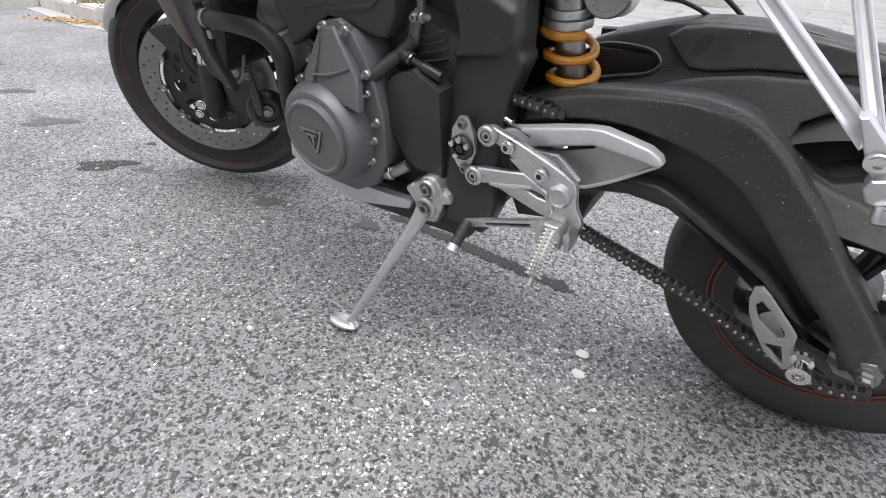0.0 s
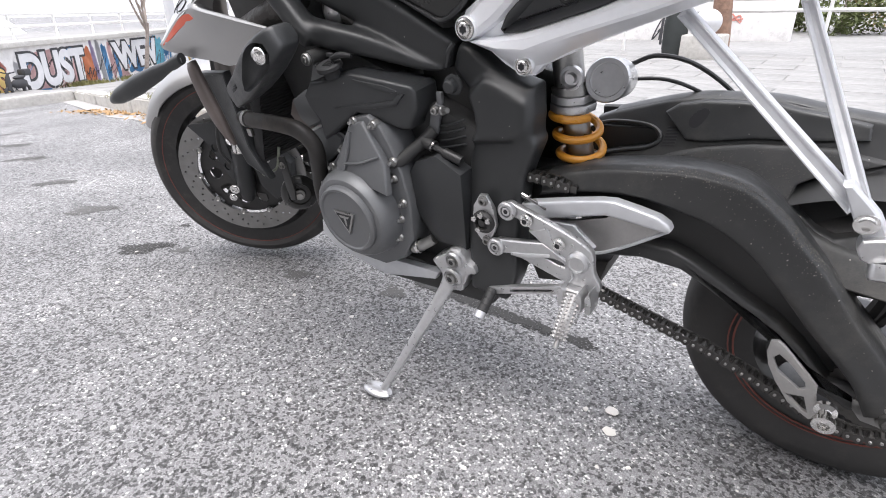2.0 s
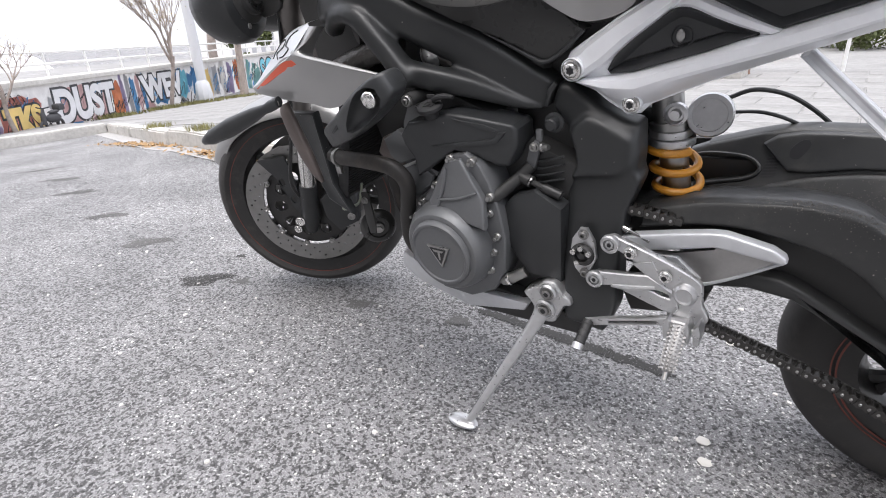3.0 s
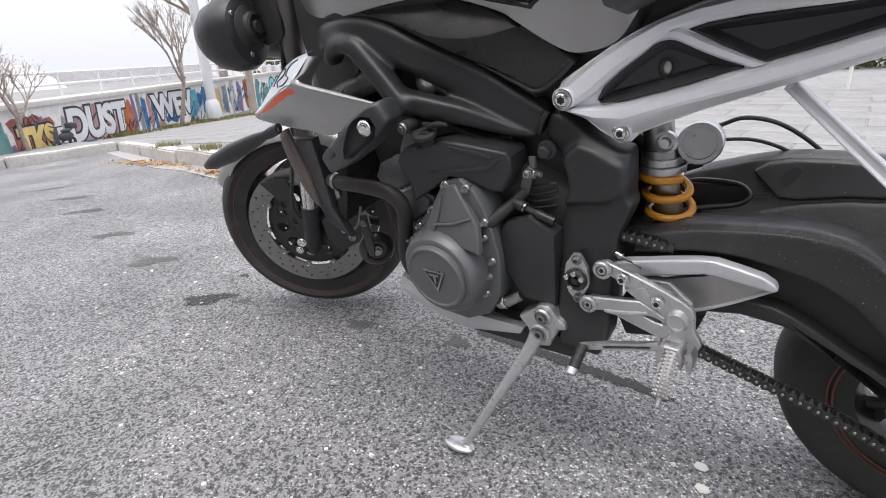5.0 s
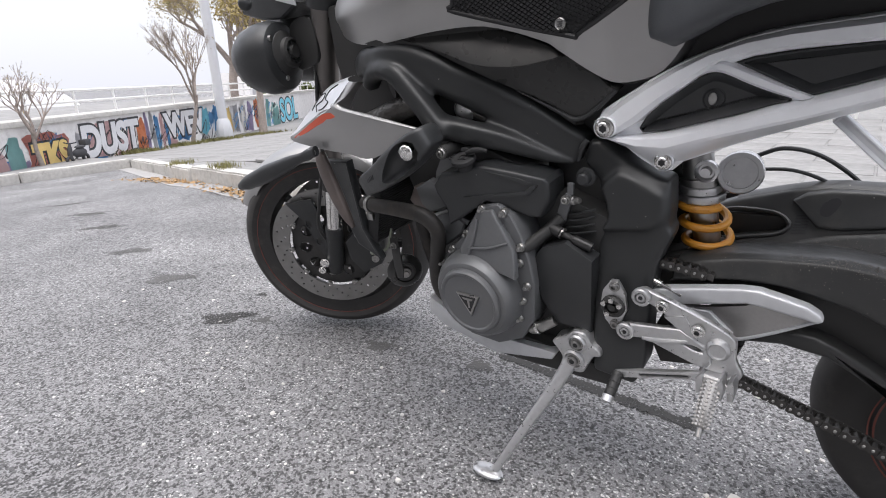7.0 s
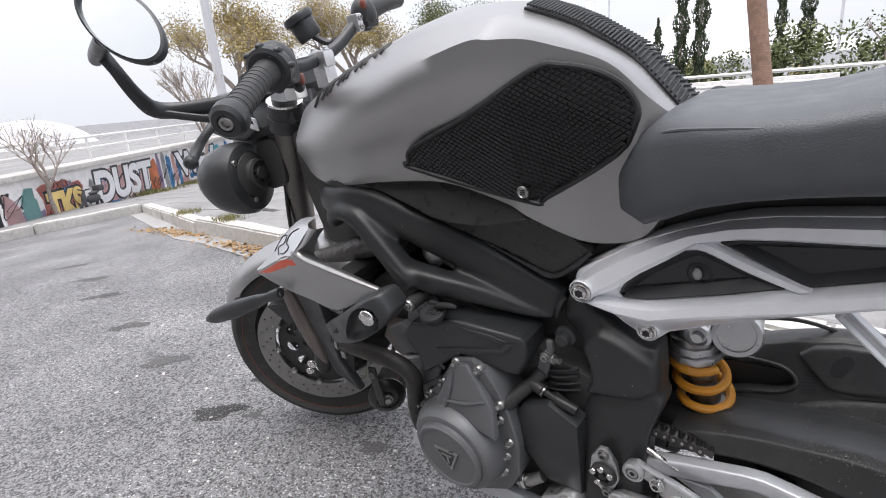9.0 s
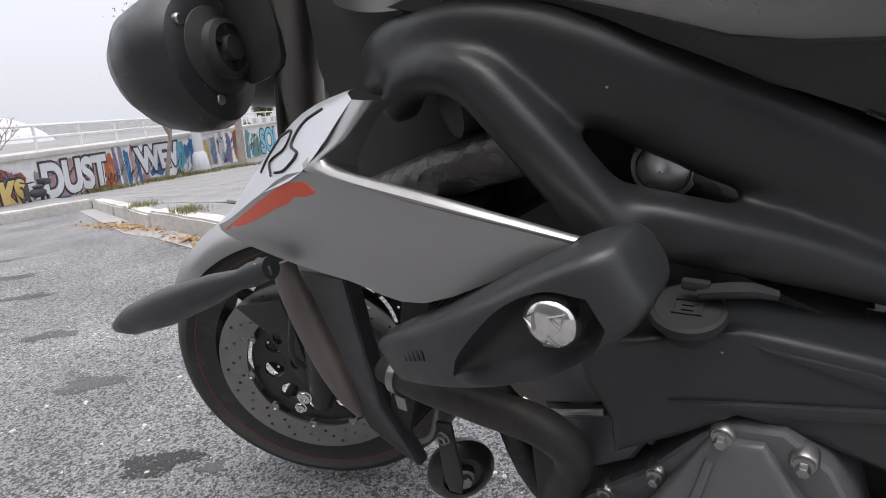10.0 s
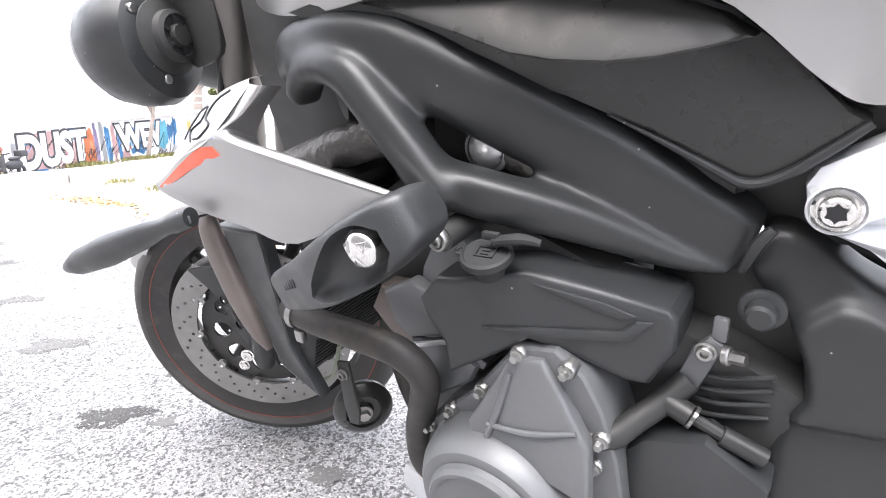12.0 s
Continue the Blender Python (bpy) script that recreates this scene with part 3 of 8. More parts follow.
# front mudguard over the tyre
rings = []
for i in range(25):
    a = radians(152 - i * 4.6)
    taper = min(1, 0.35 + i * 0.12)
    ring = []
    for j in range(9):
        b = radians(-80 + j * 20)
        r = 0.252 + 0.056 * math.cos(b)
        ring.append((r * math.cos(a), 0.074 * taper * math.sin(b), r * math.sin(a)))
    rings.append(ring)
mg = in_wheel(loft(rings, False, False))
bmesh.ops.solidify(mg, geom=mg.faces[:], thickness=0.003)
part("front_mudguard", mg, GRAPHITE, bike, "grey painted front mudguard")
part("mudguard_stay", in_wheel(slab([(-0.10, 0.155), (-0.02, 0.16), (-0.01, 0.115), (-0.005, 0.0), (0.02, -0.04), (-0.01, -0.05), (-0.035, 0.01), (-0.06, 0.10)], -0.088, -0.080, 0.003,
     [[(-0.045 + 0.008 * math.cos(b), 0.085 + 0.012 * math.sin(b)) for b in [2 * math.pi * j / 10 for j in range(10)]], [(-0.027 + 0.008 * math.cos(b), 0.03 + 0.011 * math.sin(b)) for b in [2 * math.pi * j / 10 for j in range(10)]]])), PLASTIC, bike)
cal = join(in_wheel(slab([(0.055, 0.03), (0.12, 0.085), (0.165, 0.03), (0.15, -0.05), (0.09, -0.075), (0.06, -0.03)], -0.105, -0.035, 0.01)))
caliper = part("brake_caliper", cal, PLASTIC, bike, "black radial brake caliper")
for u, w in ((0.10, 0.05), (0.135, -0.03)):
    part("bolt", in_wheel(bolt((u, -0.105, w), 0.009)), STEEL, caliper)

# ---- engine ----
part("engine_block", join(
    slab([(0.44, 0.30), (0.74, 0.29), (0.80, 0.40), (0.80, 0.56), (0.70, 0.60), (0.62, 0.58), (0.50, 0.70), (0.36, 0.66), (0.40, 0.50), (0.40, 0.36)], -0.085, 0.12, 0.012),
    slab([(0.40, 0.52), (0.47, 0.60), (0.65, 0.60), (0.65, 0.645), (0.46, 0.72), (0.36, 0.66)], -0.10, 0.13, 0.012)), HOSE, bike, "black triple-cylinder engine block")
case = part("engine_cover", slab([(0.568, 0.572), (0.584, 0.588), (0.615, 0.594), (0.640, 0.575), (0.655, 0.545), (0.668, 0.500), (0.676, 0.447), (0.668, 0.374), (0.640, 0.325), (0.585, 0.296), (0.52, 0.298), (0.465, 0.335), (0.444, 0.385), (0.456, 0.440), (0.490, 0.480), (0.533, 0.524)], -0.145, -0.08, 0.006, seg=3), CRANK, bike, "grey painted alternator cover", 30)
rings = []
for v, cu, cw, r in ((-0.13, 0.560, 0.412, 0.092), (-0.150, 0.561, 0.413, 0.0885), (-0.170, 0.563, 0.415, 0.085), (-0.182, 0.565, 0.4165, 0.080), (-0.189, 0.566, 0.417, 0.074), (-0.191, 0.567, 0.418, 0.068), (-0.191, 0.567, 0.418, 0.0645), (-0.197, 0.568, 0.418, 0.0635), (-0.201, 0.568, 0.418, 0.060), (-0.201, 0.568, 0.418, 0.0565), (-0.1985, 0.568, 0.418, 0.054)):
    rings.append([(cu + r * math.cos(a), v, cw + r * math.sin(a)) for a in [2 * math.pi * j / 64 for j in range(64)]])
part("cover_dome", loft(rings), CRANK, case, "", 25)
part("cover_rib", slab([(0.576, 0.578), (0.606, 0.584), (0.622, 0.560), (0.650, 0.520), (0.655, 0.470), (0.60, 0.480), (0.545, 0.480), (0.538, 0.505), (0.560, 0.548)], -0.152, -0.135, 0.005, tilt=(0, 0.22), at=(0, 0.575), seg=3), CRANK, case)
part("cover_rib", tube([(0.578, -0.155, 0.566), (0.570, -0.163, 0.530), (0.560, -0.170, 0.500)], [0.003, 0.0035, 0.003], 8), CRANK, case)
part("cover_rib", tube([(0.560, -0.168, 0.512), (0.60, -0.1665, 0.518), (0.640, -0.162, 0.532)], [0.0025, 0.003, 0.002], 8), CRANK, case)
part("cover_rib", tube([(0.500, -0.150, 0.468), (0.513, -0.176, 0.462), (0.525, -0.189, 0.455)], [0.010, 0.009, 0.006], 10), CRANK, case)
part("badge_plate", slab([(0.545, 0.436), (0.594, 0.436), (0.573, 0.392)], -0.2025, -0.197, 0.0015), STEEL, case, "small triangular metal badge")
part("badge_field", slab([(0.551, 0.4325), (0.588, 0.4325), (0.5725, 0.4005)], -0.2032, -0.199, 0.0), INK, case)
part("badge_bar", slab([(0.558, 0.4295), (0.582, 0.4295), (0.579, 0.4255), (0.574, 0.4255), (0.5735, 0.410), (0.5705, 0.410), (0.569, 0.4255), (0.561, 0.4255)], -0.2039, -0.200, 0.0), STEEL, case)
for u, w in ((0.583, 0.581), (0.626, 0.579), (0.543, 0.528), (0.505, 0.489), (0.474, 0.455), (0.655, 0.520), (0.650, 0.489), (0.661, 0.445), (0.650, 0.412), (0.640, 0.372)):
    part("bolt", join(turned([(0, 0), (0.0078, 0), (0.0078, 0.010), (0.0066, 0.012), (0, 0.012)], 16, aim((u, -0.137, w), LEFT)), bolt((u, -0.149, w), 0.0046, LEFT, 0.006, True)), STEEL, case, "zinc-plated hexagon bolt")
part("sprocket_cover", slab([(0.682, 0.515), (0.726, 0.532), (0.772, 0.506), (0.767, 0.365), (0.701, 0.368), (0.660, 0.433), (0.666, 0.495)], -0.125, -0.09, 0.006, crown=0.006, crown_w=0.012), PLASTIC, bike, "black front sprocket cover")
vc = slab([(0.496, 0.622), (0.513, 0.644), (0.530, 0.645), (0.570, 0.655), (0.590, 0.658), (0.645, 0.647), (0.692, 0.636), (0.698, 0.628), (0.698, 0.600), (0.682, 0.568), (0.664, 0.568), (0.620, 0.587), (0.590, 0.594), (0.560, 0.572), (0.516, 0.545), (0.514, 0.579), (0.500, 0.605)], -0.152, -0.09, 0.008, seg=4, tilt=(0.22, 0), at=(0.55, 0))
part("engine_side_panel", vc, PLASTIC, bike, "black moulded engine side panel")
part("panel_crease", slab([(0.551, 0.603), (0.60, 0.609), (0.661, 0.616), (0.672, 0.626), (0.684, 0.627), (0.667, 0.608), (0.62, 0.602)], -0.1555, -0.145, 0.003, tilt=(0.22, 0), at=(0.55, 0)), PLASTIC, bike)
part("panel_crease", slab([(0.593, 0.650), (0.650, 0.6385), (0.672, 0.630), (0.66, 0.626), (0.64, 0.632)], -0.1545, -0.145, 0.003, tilt=(0.22, 0), at=(0.55, 0)), PLASTIC, bike)

# frame: main spar, lower spar, pivot plate
def spar(pts, ws, v_in, name, material=FRAME):
    """A cast beam: centre line (u, v, w) with half heights ws."""
    path = curve(pts, 6)
    hs = np.interp(np.linspace(0, len(ws) - 1, len(path)), range(len(ws)), ws)
    rings = []
    for i, q in enumerate(path):
        d = (path[min(i + 1, len(path) - 1)] - path[max(i - 1, 0)]).normalized()
        up = Vector((-d.z, 0, d.x)).normalized()
        h = float(hs[i])
        ring = []
        for a in [2 * math.pi * j / 20 for j in range(20)]:
            ca, sa = math.cos(a), math.sin(a)
            e = 0.72
            ring.append(q + up * h * math.copysign(abs(sa) ** e, sa) + Vector((0, 1, 0)) * v_in * math.copysign(abs(ca) ** e, ca))
        rings.append(ring)
    return loft(rings)


def beam(rows, depth, e=0.36):
    """A cast beam: rows of upper u w, lower u w, outer v."""
    lines = [curve([(r[0], r[4], r[1]) for r in rows], 5), curve([(r[2], r[4], r[3]) for r in rows], 5)]
    rings = []
    for a, b in zip(*lines):
        mid, up = (a + b) / 2, (a - b) / 2
        s = 1 if mid.y > 0 else -1
        ring = []
        for k in range(24):
            ca, sa = math.cos(2 * math.pi * k / 24), math.sin(2 * math.pi * k / 24)
            ring.append(mid + up * math.copysign(abs(sa) ** e, sa) + Vector((0, depth * (math.copysign(abs(ca) ** e, ca) - s), 0)))
        rings.append(ring)
    return loft(rings)


def cast(ob, voxel=0.004, rounds=18):
    """Melt overlapping pieces of one mesh into a single casting with soft joints."""
    ob.modifiers.new("melt", "REMESH").voxel_size = voxel
    soft = ob.modifiers.new("soften", "SMOOTH")
    soft.factor, soft.iterations = 0.5, rounds
    bpy.context.view_layer.update()
    got = bpy.data.meshes.new_from_object(ob.evaluated_get(bpy.context.evaluated_depsgraph_get()))
    ob.modifiers.clear()
    ob.data = got
    smooth(got, 60)


for s in (-1, 1):
    main = beam([(0.285, 0.838, 0.280, 0.790, s * 0.095), (0.330, 0.852, 0.325, 0.800, s * 0.120), (0.395, 0.858, 0.385, 0.803, s * 0.131), (0.451, 0.851, 0.438, 0.787, s * 0.126), (0.496, 0.834, 0.486, 0.766, s * 0.120), (0.522, 0.820, 0.515, 0.752, s * 0.115), (0.564, 0.800, 0.560, 0.727, s * 0.105),
                             (0.604, 0.778, 0.603, 0.706, s * 0.095), (0.643, 0.755, 0.645, 0.684, s * 0.086), (0.681, 0.730, 0.686, 0.662, s * 0.076), (0.718, 0.704, 0.722, 0.646, s * 0.067), (0.738, 0.688, 0.728, 0.655, s * 0.063)], 0.030, 0.60)
    arch = spar([(0.328, s * 0.105, 0.782), (0.352, s * 0.113, 0.806), (0.392, s * 0.122, 0.814), (0.424, s * 0.127, 0.805), (0.448, s * 0.129, 0.782), (0.476, s * 0.131, 0.752), (0.506, s * 0.133, 0.718), (0.522, s * 0.133, 0.704)],
                [0.012, 0.015, 0.017, 0.019, 0.0195, 0.0195, 0.020, 0.017], 0.021, "")
    rail = beam([(0.498, 0.738, 0.482, 0.702, s * 0.144), (0.554, 0.727, 0.545, 0.688, s * 0.139), (0.612, 0.708, 0.610, 0.671, s * 0.117), (0.650, 0.690, 0.650, 0.658, s * 0.101), (0.690, 0.668, 0.688, 0.648, s * 0.086), (0.724, 0.652, 0.725, 0.646, s * 0.072)], 0.020, 0.62)
    web = slab([(0.350, 0.822), (0.40, 0.832), (0.45, 0.806), (0.476, 0.784), (0.470, 0.772), (0.452, 0.787), (0.42, 0.808), (0.36, 0.812)], s * 0.128, s * 0.095, 0.004)
    casting = part("frame_spar", join(main, arch, rail, web), FRAME, bike, "satin black cast aluminium frame spar and rail")
    cast(casting)
    pieces = [slab([(0.731, 0.652), (0.739, 0.684), (0.756, 0.684), (0.803, 0.653), (0.844, 0.634), (0.868, 0.628), (0.873, 0.585), (0.872, 0.560), (0.880, 0.550), (0.862, 0.500), (0.858, 0.456), (0.860, 0.33), (0.845, 0.29), (0.773, 0.295), (0.766, 0.38), (0.763, 0.492), (0.768, 0.540), (0.780, 0.566), (0.775, 0.590), (0.762, 0.618), (0.736, 0.642)], s * 0.104, s * 0.05, 0.008, tilt=(0, -s * 0.21), at=(0, 0.45))]
    if s < 0:
        pieces.append(slab([(0.764, 0.616), (0.790, 0.642), (0.806, 0.640), (0.846, 0.622), (0.866, 0.612), (0.868, 0.572), (0.845, 0.556), (0.771, 0.546), (0.782, 0.567), (0.777, 0.592)], -0.121, -0.09, 0.010, tilt=(0.04, 0.24), at=(0.80, 0.45), seg=3))
    cast(part("pivot_plate", join(*pieces), FRAME, bike, "black cast frame pivot plate"), 0.004, 14)
part("axle_cap", join(turned([(0, 0), (0.0155, 0), (0.0155, 0.004), (0.0125, 0.006), (0.0108, 0.006), (0.0100, 0.016), (0.0075, 0.018), (0, 0.018)], 24, aim((0.746, -0.080, 0.632), LEFT))), PLASTIC, bike)
part("spar_joint", tube([(0.744, -0.068, 0.688), (0.736, -0.071, 0.676), (0.729, -0.072, 0.654)], [0.004, 0.005, 0.003], 8, 4), FRAME, bike)

# swingarm pivot nut
piv = part("pivot_lock_plate", slab([(0.783, 0.43), (0.787, 0.455), (0.800, 0.476), (0.812, 0.477), (0.824, 0.455), (0.827, 0.425), (0.815, 0.395), (0.802, 0.386), (0.790, 0.40)], -0.120, -0.112, 0.002), ALU, bike, "bare metal swingarm pivot plate")
part("pivot_nut", turned([(0.0195, 0), (0.0195, 0.006), (0.0165, 0.010), (0.012, 0.011), (0.011, 0.004), (0.006, 0.004), (0.006, 0.010), (0, 0.010)], 28, aim((0.805, -0.119, 0.430), LEFT)), DARK, piv)
for a in (0.5, 1.6, 2.7, 4.2):
    part("nut_lug", turned([(0, 0), (0.0055, 0), (0.0045, 0.003), (0, 0.003)], 8, aim((0.805 + 0.0145 * math.cos(a), -0.1285, 0.430 + 0.0145 * math.sin(a)), LEFT)), CHROME, piv)
for u, w in ((0.807, 0.467), (0.808, 0.395)):
    part("bolt", bolt((u, -0.120, w), 0.007), STEEL, piv)

# tank: lofted from cross sections (u, lower w, top w, half width)
def tank_rings(secs, n=28, p=2.4, flat=0.0):
    rings = []
    for u, w0, w1, hw in secs:
        ring = []
        for j in range(n):
            a = 2 * math.pi * j / n
            ca, sa = math.cos(a), math.sin(a)
            y = hw * math.copysign(abs(ca) ** (2 / p), ca)
            z = (w0 + w1) / 2 + (w1 - w0) / 2 * math.copysign(abs(sa) ** (2 / p), sa)
            ring.append((u, y, z))
        rings.append(ring)
    return rings


def tank_ring(u, lo, sh, top, hw, hl):
    """One tank section: lower edge lo, shoulder sh, crest top, half widths at shoulder and lower edge."""
    d, e = min(0.018, 0.20 * (sh - lo)), min(0.046, 0.38 * (sh - lo))
    half = [(0.0, top), (0.35 * hw, top - 0.006), (0.66 * hw, top - 0.24 * (top - sh)), (0.87 * hw, sh + 0.36 * (top - sh)), (0.965 * hw, sh + 0.010), (hw, sh - d), (0.982 * hw, sh - e),
            (0.47 * hw + 0.53 * hl, lo + 0.54 * (sh - lo)), (0.15 * hw + 0.85 * hl, lo + 0.26 * (sh - lo)), (hl, lo + 0.012), (hl * 0.97, lo)]
    drop = 0.045 * min(1.0, max(0.0, (u - 0.68) / 0.12))
    pts = [(u, -v, w) for v, w in half] + [(u, v, w - drop * min(1.0, v / (0.6 * hw))) for v, w in half[:0:-1]]
    return pts


tk = [(0.222, 0.90, 0.915, 0.93, 0.03, 0.03), (0.235, 0.882, 0.912, 0.958, 0.072, 0.065), (0.27, 0.868, 0.918, 0.985, 0.100, 0.09), (0.33, 0.858, 0.928, 1.012, 0.124, 0.112), (0.40, 0.858, 0.945, 1.034, 0.138, 0.120), (0.50, 0.868, 0.984, 1.060, 0.145, 0.120),
      (0.60, 0.868, 1.016, 1.080, 0.146, 0.112), (0.69, 0.842, 1.036, 1.074, 0.138, 0.106), (0.72, 0.824, 1.034, 1.064, 0.133, 0.103), (0.755, 0.788, 1.030, 1.050, 0.127, 0.072), (0.785, 0.769, 1.020, 1.035, 0.120, 0.050), (0.84, 0.780, 0.994, 0.999, 0.104, 0.052), (0.875, 0.816, 0.955, 0.960, 0.092, 0.066), (0.905, 0.875, 0.915, 0.922, 0.06, 0.055)]
fine = [curve([Vector(tank_ring(*row)[j]) for row in tk], 4) for j in range(len(tank_ring(*tk[0])))]
tank = part("fuel_tank", loft([[fine[j][i] for j in range(len(fine))] for i in range(len(fine[0]))]), GRAPHITE, bike, "matt graphite grey fuel tank", 45)
part("side_panel", slab([(0.345, 0.860), (0.42, 0.874), (0.57, 0.876), (0.66, 0.852), (0.705, 0.832), (0.745, 0.797), (0.772, 0.768), (0.785, 0.760), (0.75, 0.728), (0.73, 0.718), (0.714, 0.722), (0.66, 0.752), (0.60, 0.779), (0.55, 0.797), (0.45, 0.828)], -0.112, -0.04, 0.006, tilt=(0.15, 0), at=(0.42, 0)), GLOSS, bike, "dark panel under the fuel tank")
part("panel_facet", slab([(0.415, 0.862), (0.47, 0.871), (0.565, 0.872), (0.655, 0.848), (0.702, 0.829), (0.720, 0.816), (0.695, 0.811), (0.667, 0.807), (0.638, 0.806), (0.601, 0.809), (0.569, 0.815), (0.529, 0.829), (0.47, 0.848)], -0.146, -0.11, 0.004, seg=3, tilt=(0.15, 0.62), at=(0.42, 0.806)), GLOSS, bike)
part("panel_lip", tube([(u, -0.113 + 0.15 * (u - 0.42), w) for u, w in ((0.63, 0.767), (0.66, 0.752), (0.702, 0.729), (0.722, 0.719), (0.742, 0.724), (0.765, 0.742), (0.785, 0.760))], [0.0006, 0.002, 0.0036, 0.0042, 0.0042, 0.004, 0.003], 10, 4), FRAME, bike)
def on_tank(u, w):
    """Left side surface of the tank at (u, w)."""
    best = None
    for a, b in zip(tk, tk[1:]):
        if a[0] <= u <= b[0]:
            t = (u - a[0]) / (b[0] - a[0])
            row = [p + (q - p) * t for p, q in zip(a, b)]
            ring = tank_ring(*row)[4:11]
            for p, q in zip(ring, ring[1:]):
                if q[2] <= w <= p[2]:
                    f = (w - p[2]) / (q[2] - p[2])
                    best = p[1] + (q[1] - p[1]) * f
    return best - 0.003 if best is not None else -0.118


PAD = [(0.558, 0.903), (0.575, 0.924), (0.673, 0.962), (0.770, 1.008), (0.798, 1.009), (0.832, 0.998), (0.856, 0.980), (0.868, 0.958), (0.866, 0.940), (0.838, 0.902), (0.748, 0.848), (0.728, 0.847), (0.562, 0.893)]


def inside(q, poly):
    hit = False
    for (x0, y0), (x1, y1) in zip(poly, poly[1:] + poly[:1]):
        if (y0 > q[1]) != (y1 > q[1]) and q[0] < x0 + (q[1] - y0) / (y1 - y0) * (x1 - x0):
            hit = not hit
    return hit


bm = bmesh.new()
cells = {}
step = 0.006
for i in range(int(0.32 / step)):
    for j in range(int(0.18 / step)):
        u, w = 0.55 + i * step, 0.84 + j * step
        if inside((u + step / 2, w + step / 2), PAD):
            vs = []
            for a, b in ((0, 0), (1, 0), (1, 1), (0, 1)):
                k = (i + a, j + b)
                if k not in cells:
                    x, z = 0.55 + k[0] * step, 0.84 + k[1] * step
                    cells[k] = bm.verts.new((x, on_tank(x, z) - 0.003, z))
                vs.append(cells[k])
            bm.faces.new(vs)
bmesh.ops.recalc_face_normals(bm, faces=bm.faces)
bmesh.ops.smooth_vert(bm, verts=bm.verts, factor=0.4, use_axis_x=True, use_axis_y=True, use_axis_z=True)
bmesh.ops.smooth_vert(bm, verts=bm.verts, factor=0.4, use_axis_x=True, use_axis_y=True, use_axis_z=True)
pad = part("tank_pad", bm, PADRUB, bike, "black diamond-patterned rubber tank pad", 60)
verts, faces = [], []
for i in range(66):
    for j in range(26):
        u, w = 0.556 + 0.0049 * i, 0.846 + 0.0066 * j + (0.0033 if i % 2 else 0)
        if inside((u, w), PAD):
            v, n0 = on_tank(u, w), len(verts)
            for r, h in ((0.0046, 0.0032), (0.0038, 0.0048)):
                verts += [(u + r, v - h, w), (u, v - h, w + r * 0.64), (u - r, v - h, w), (u, v - h, w - r * 0.64)]
            faces += [tuple(n0 + 4 + k for k in range(4))] + [(n0 + k, n0 + (k + 1) % 4, n0 + 4 + (k + 1) % 4, n0 + 4 + k) for k in range(4)]
me = bpy.data.meshes.new("pad_studs")
me.from_pydata(verts, [], faces)
me.materials.append(PADRUB)
studs = new("pad_studs", me)
studs.parent = pad
studs["kind"] = "stuff"
part("pad_rim", tube([(u, on_tank(u, w) - 0.0035, w) for u, w in PAD + PAD[:1]], 0.0036, 8, 4), PADRUB, pad)
badge_at = (0.728, on_tank(0.728, 0.862) - 0.009, 0.862)
badge = part("pad_badge", turned([(0, 0), (0.0082, 0), (0.0082, 0.002), (0.0070, 0.003), (0.0062, 0.002), (0, 0.002)], 28, aim(badge_at, LEFT)), STEEL, pad, "small round metal badge")
part("badge_mark", join(*[box(badge_at[0] - 0.0034, badge_at[0] + 0.0034, badge_at[1] - 0.0026, badge_at[1] - 0.001, badge_at[2] + d - 0.0008, badge_at[2] + d + 0.0008) for d in (-0.0026, 0.0, 0.0026)]), INK, badge)
def crest(u, v=0.0):
    """Height of the tank's upper skin at (u, v)."""
    for a, b in zip(tk, tk[1:]):
        if a[0] <= u <= b[0]:
            t = (u - a[0]) / (b[0] - a[0])
            ring = tank_ring(*[p + (q - p) * t for p, q in zip(a, b)])[:6]
            for p, q in zip(ring, ring[1:]):
                if q[1] <= -abs(v) <= p[1]:
                    return p[2] + (q[2] - p[2]) * (-abs(v) - p[1]) / (q[1] - p[1])
    return 0.95


part("spine_pad", surface([[(u, v, crest(u, v) + 0.004) for u in (0.712, 0.745, 0.775, 0.805, 0.832, 0.856, 0.876, 0.896)] for v in (-0.030, -0.018, 0.0, 0.018, 0.030)], 4, 0.005), PADRUB, bike, "ribbed black rubber tank spine pad")
for i in range(44):
    u = 0.716 + 0.0041 * i
    part("spine_rib", tube([(u, v, crest(u, v) + 0.0075) for v in (-0.029, -0.018, 0.0, 0.018, 0.029)], 0.0014, 6, 1), PADRUB, bike)
skin_t = bmesh.new()
skin_t.from_mesh(tank.data)
hull = BVHTree.FromBMesh(skin_t)
skin_t.free()


def on_hull(u, v):
    p, n, k, d = hull.find_nearest((u, v, crest(u, v) + 0.01))
    return p + n * 0.0004


for i in range(8):
    u = 0.352 + 0.0225 * i
    part("tank_mark", tube([on_hull(u + 0.004 * k, -0.104 + 0.010 * k) for k in range(4)], 0.0030, 6, 1), INK, tank)
    part("tank_mark", tube([on_hull(u + (0.013 if i % 2 else 0.003) + 0.003 * k, -0.104 + (0.0 if i % 2 else 0.024) + 0.005 * k) for k in range(4)], 0.0026, 6, 1), INK, tank)

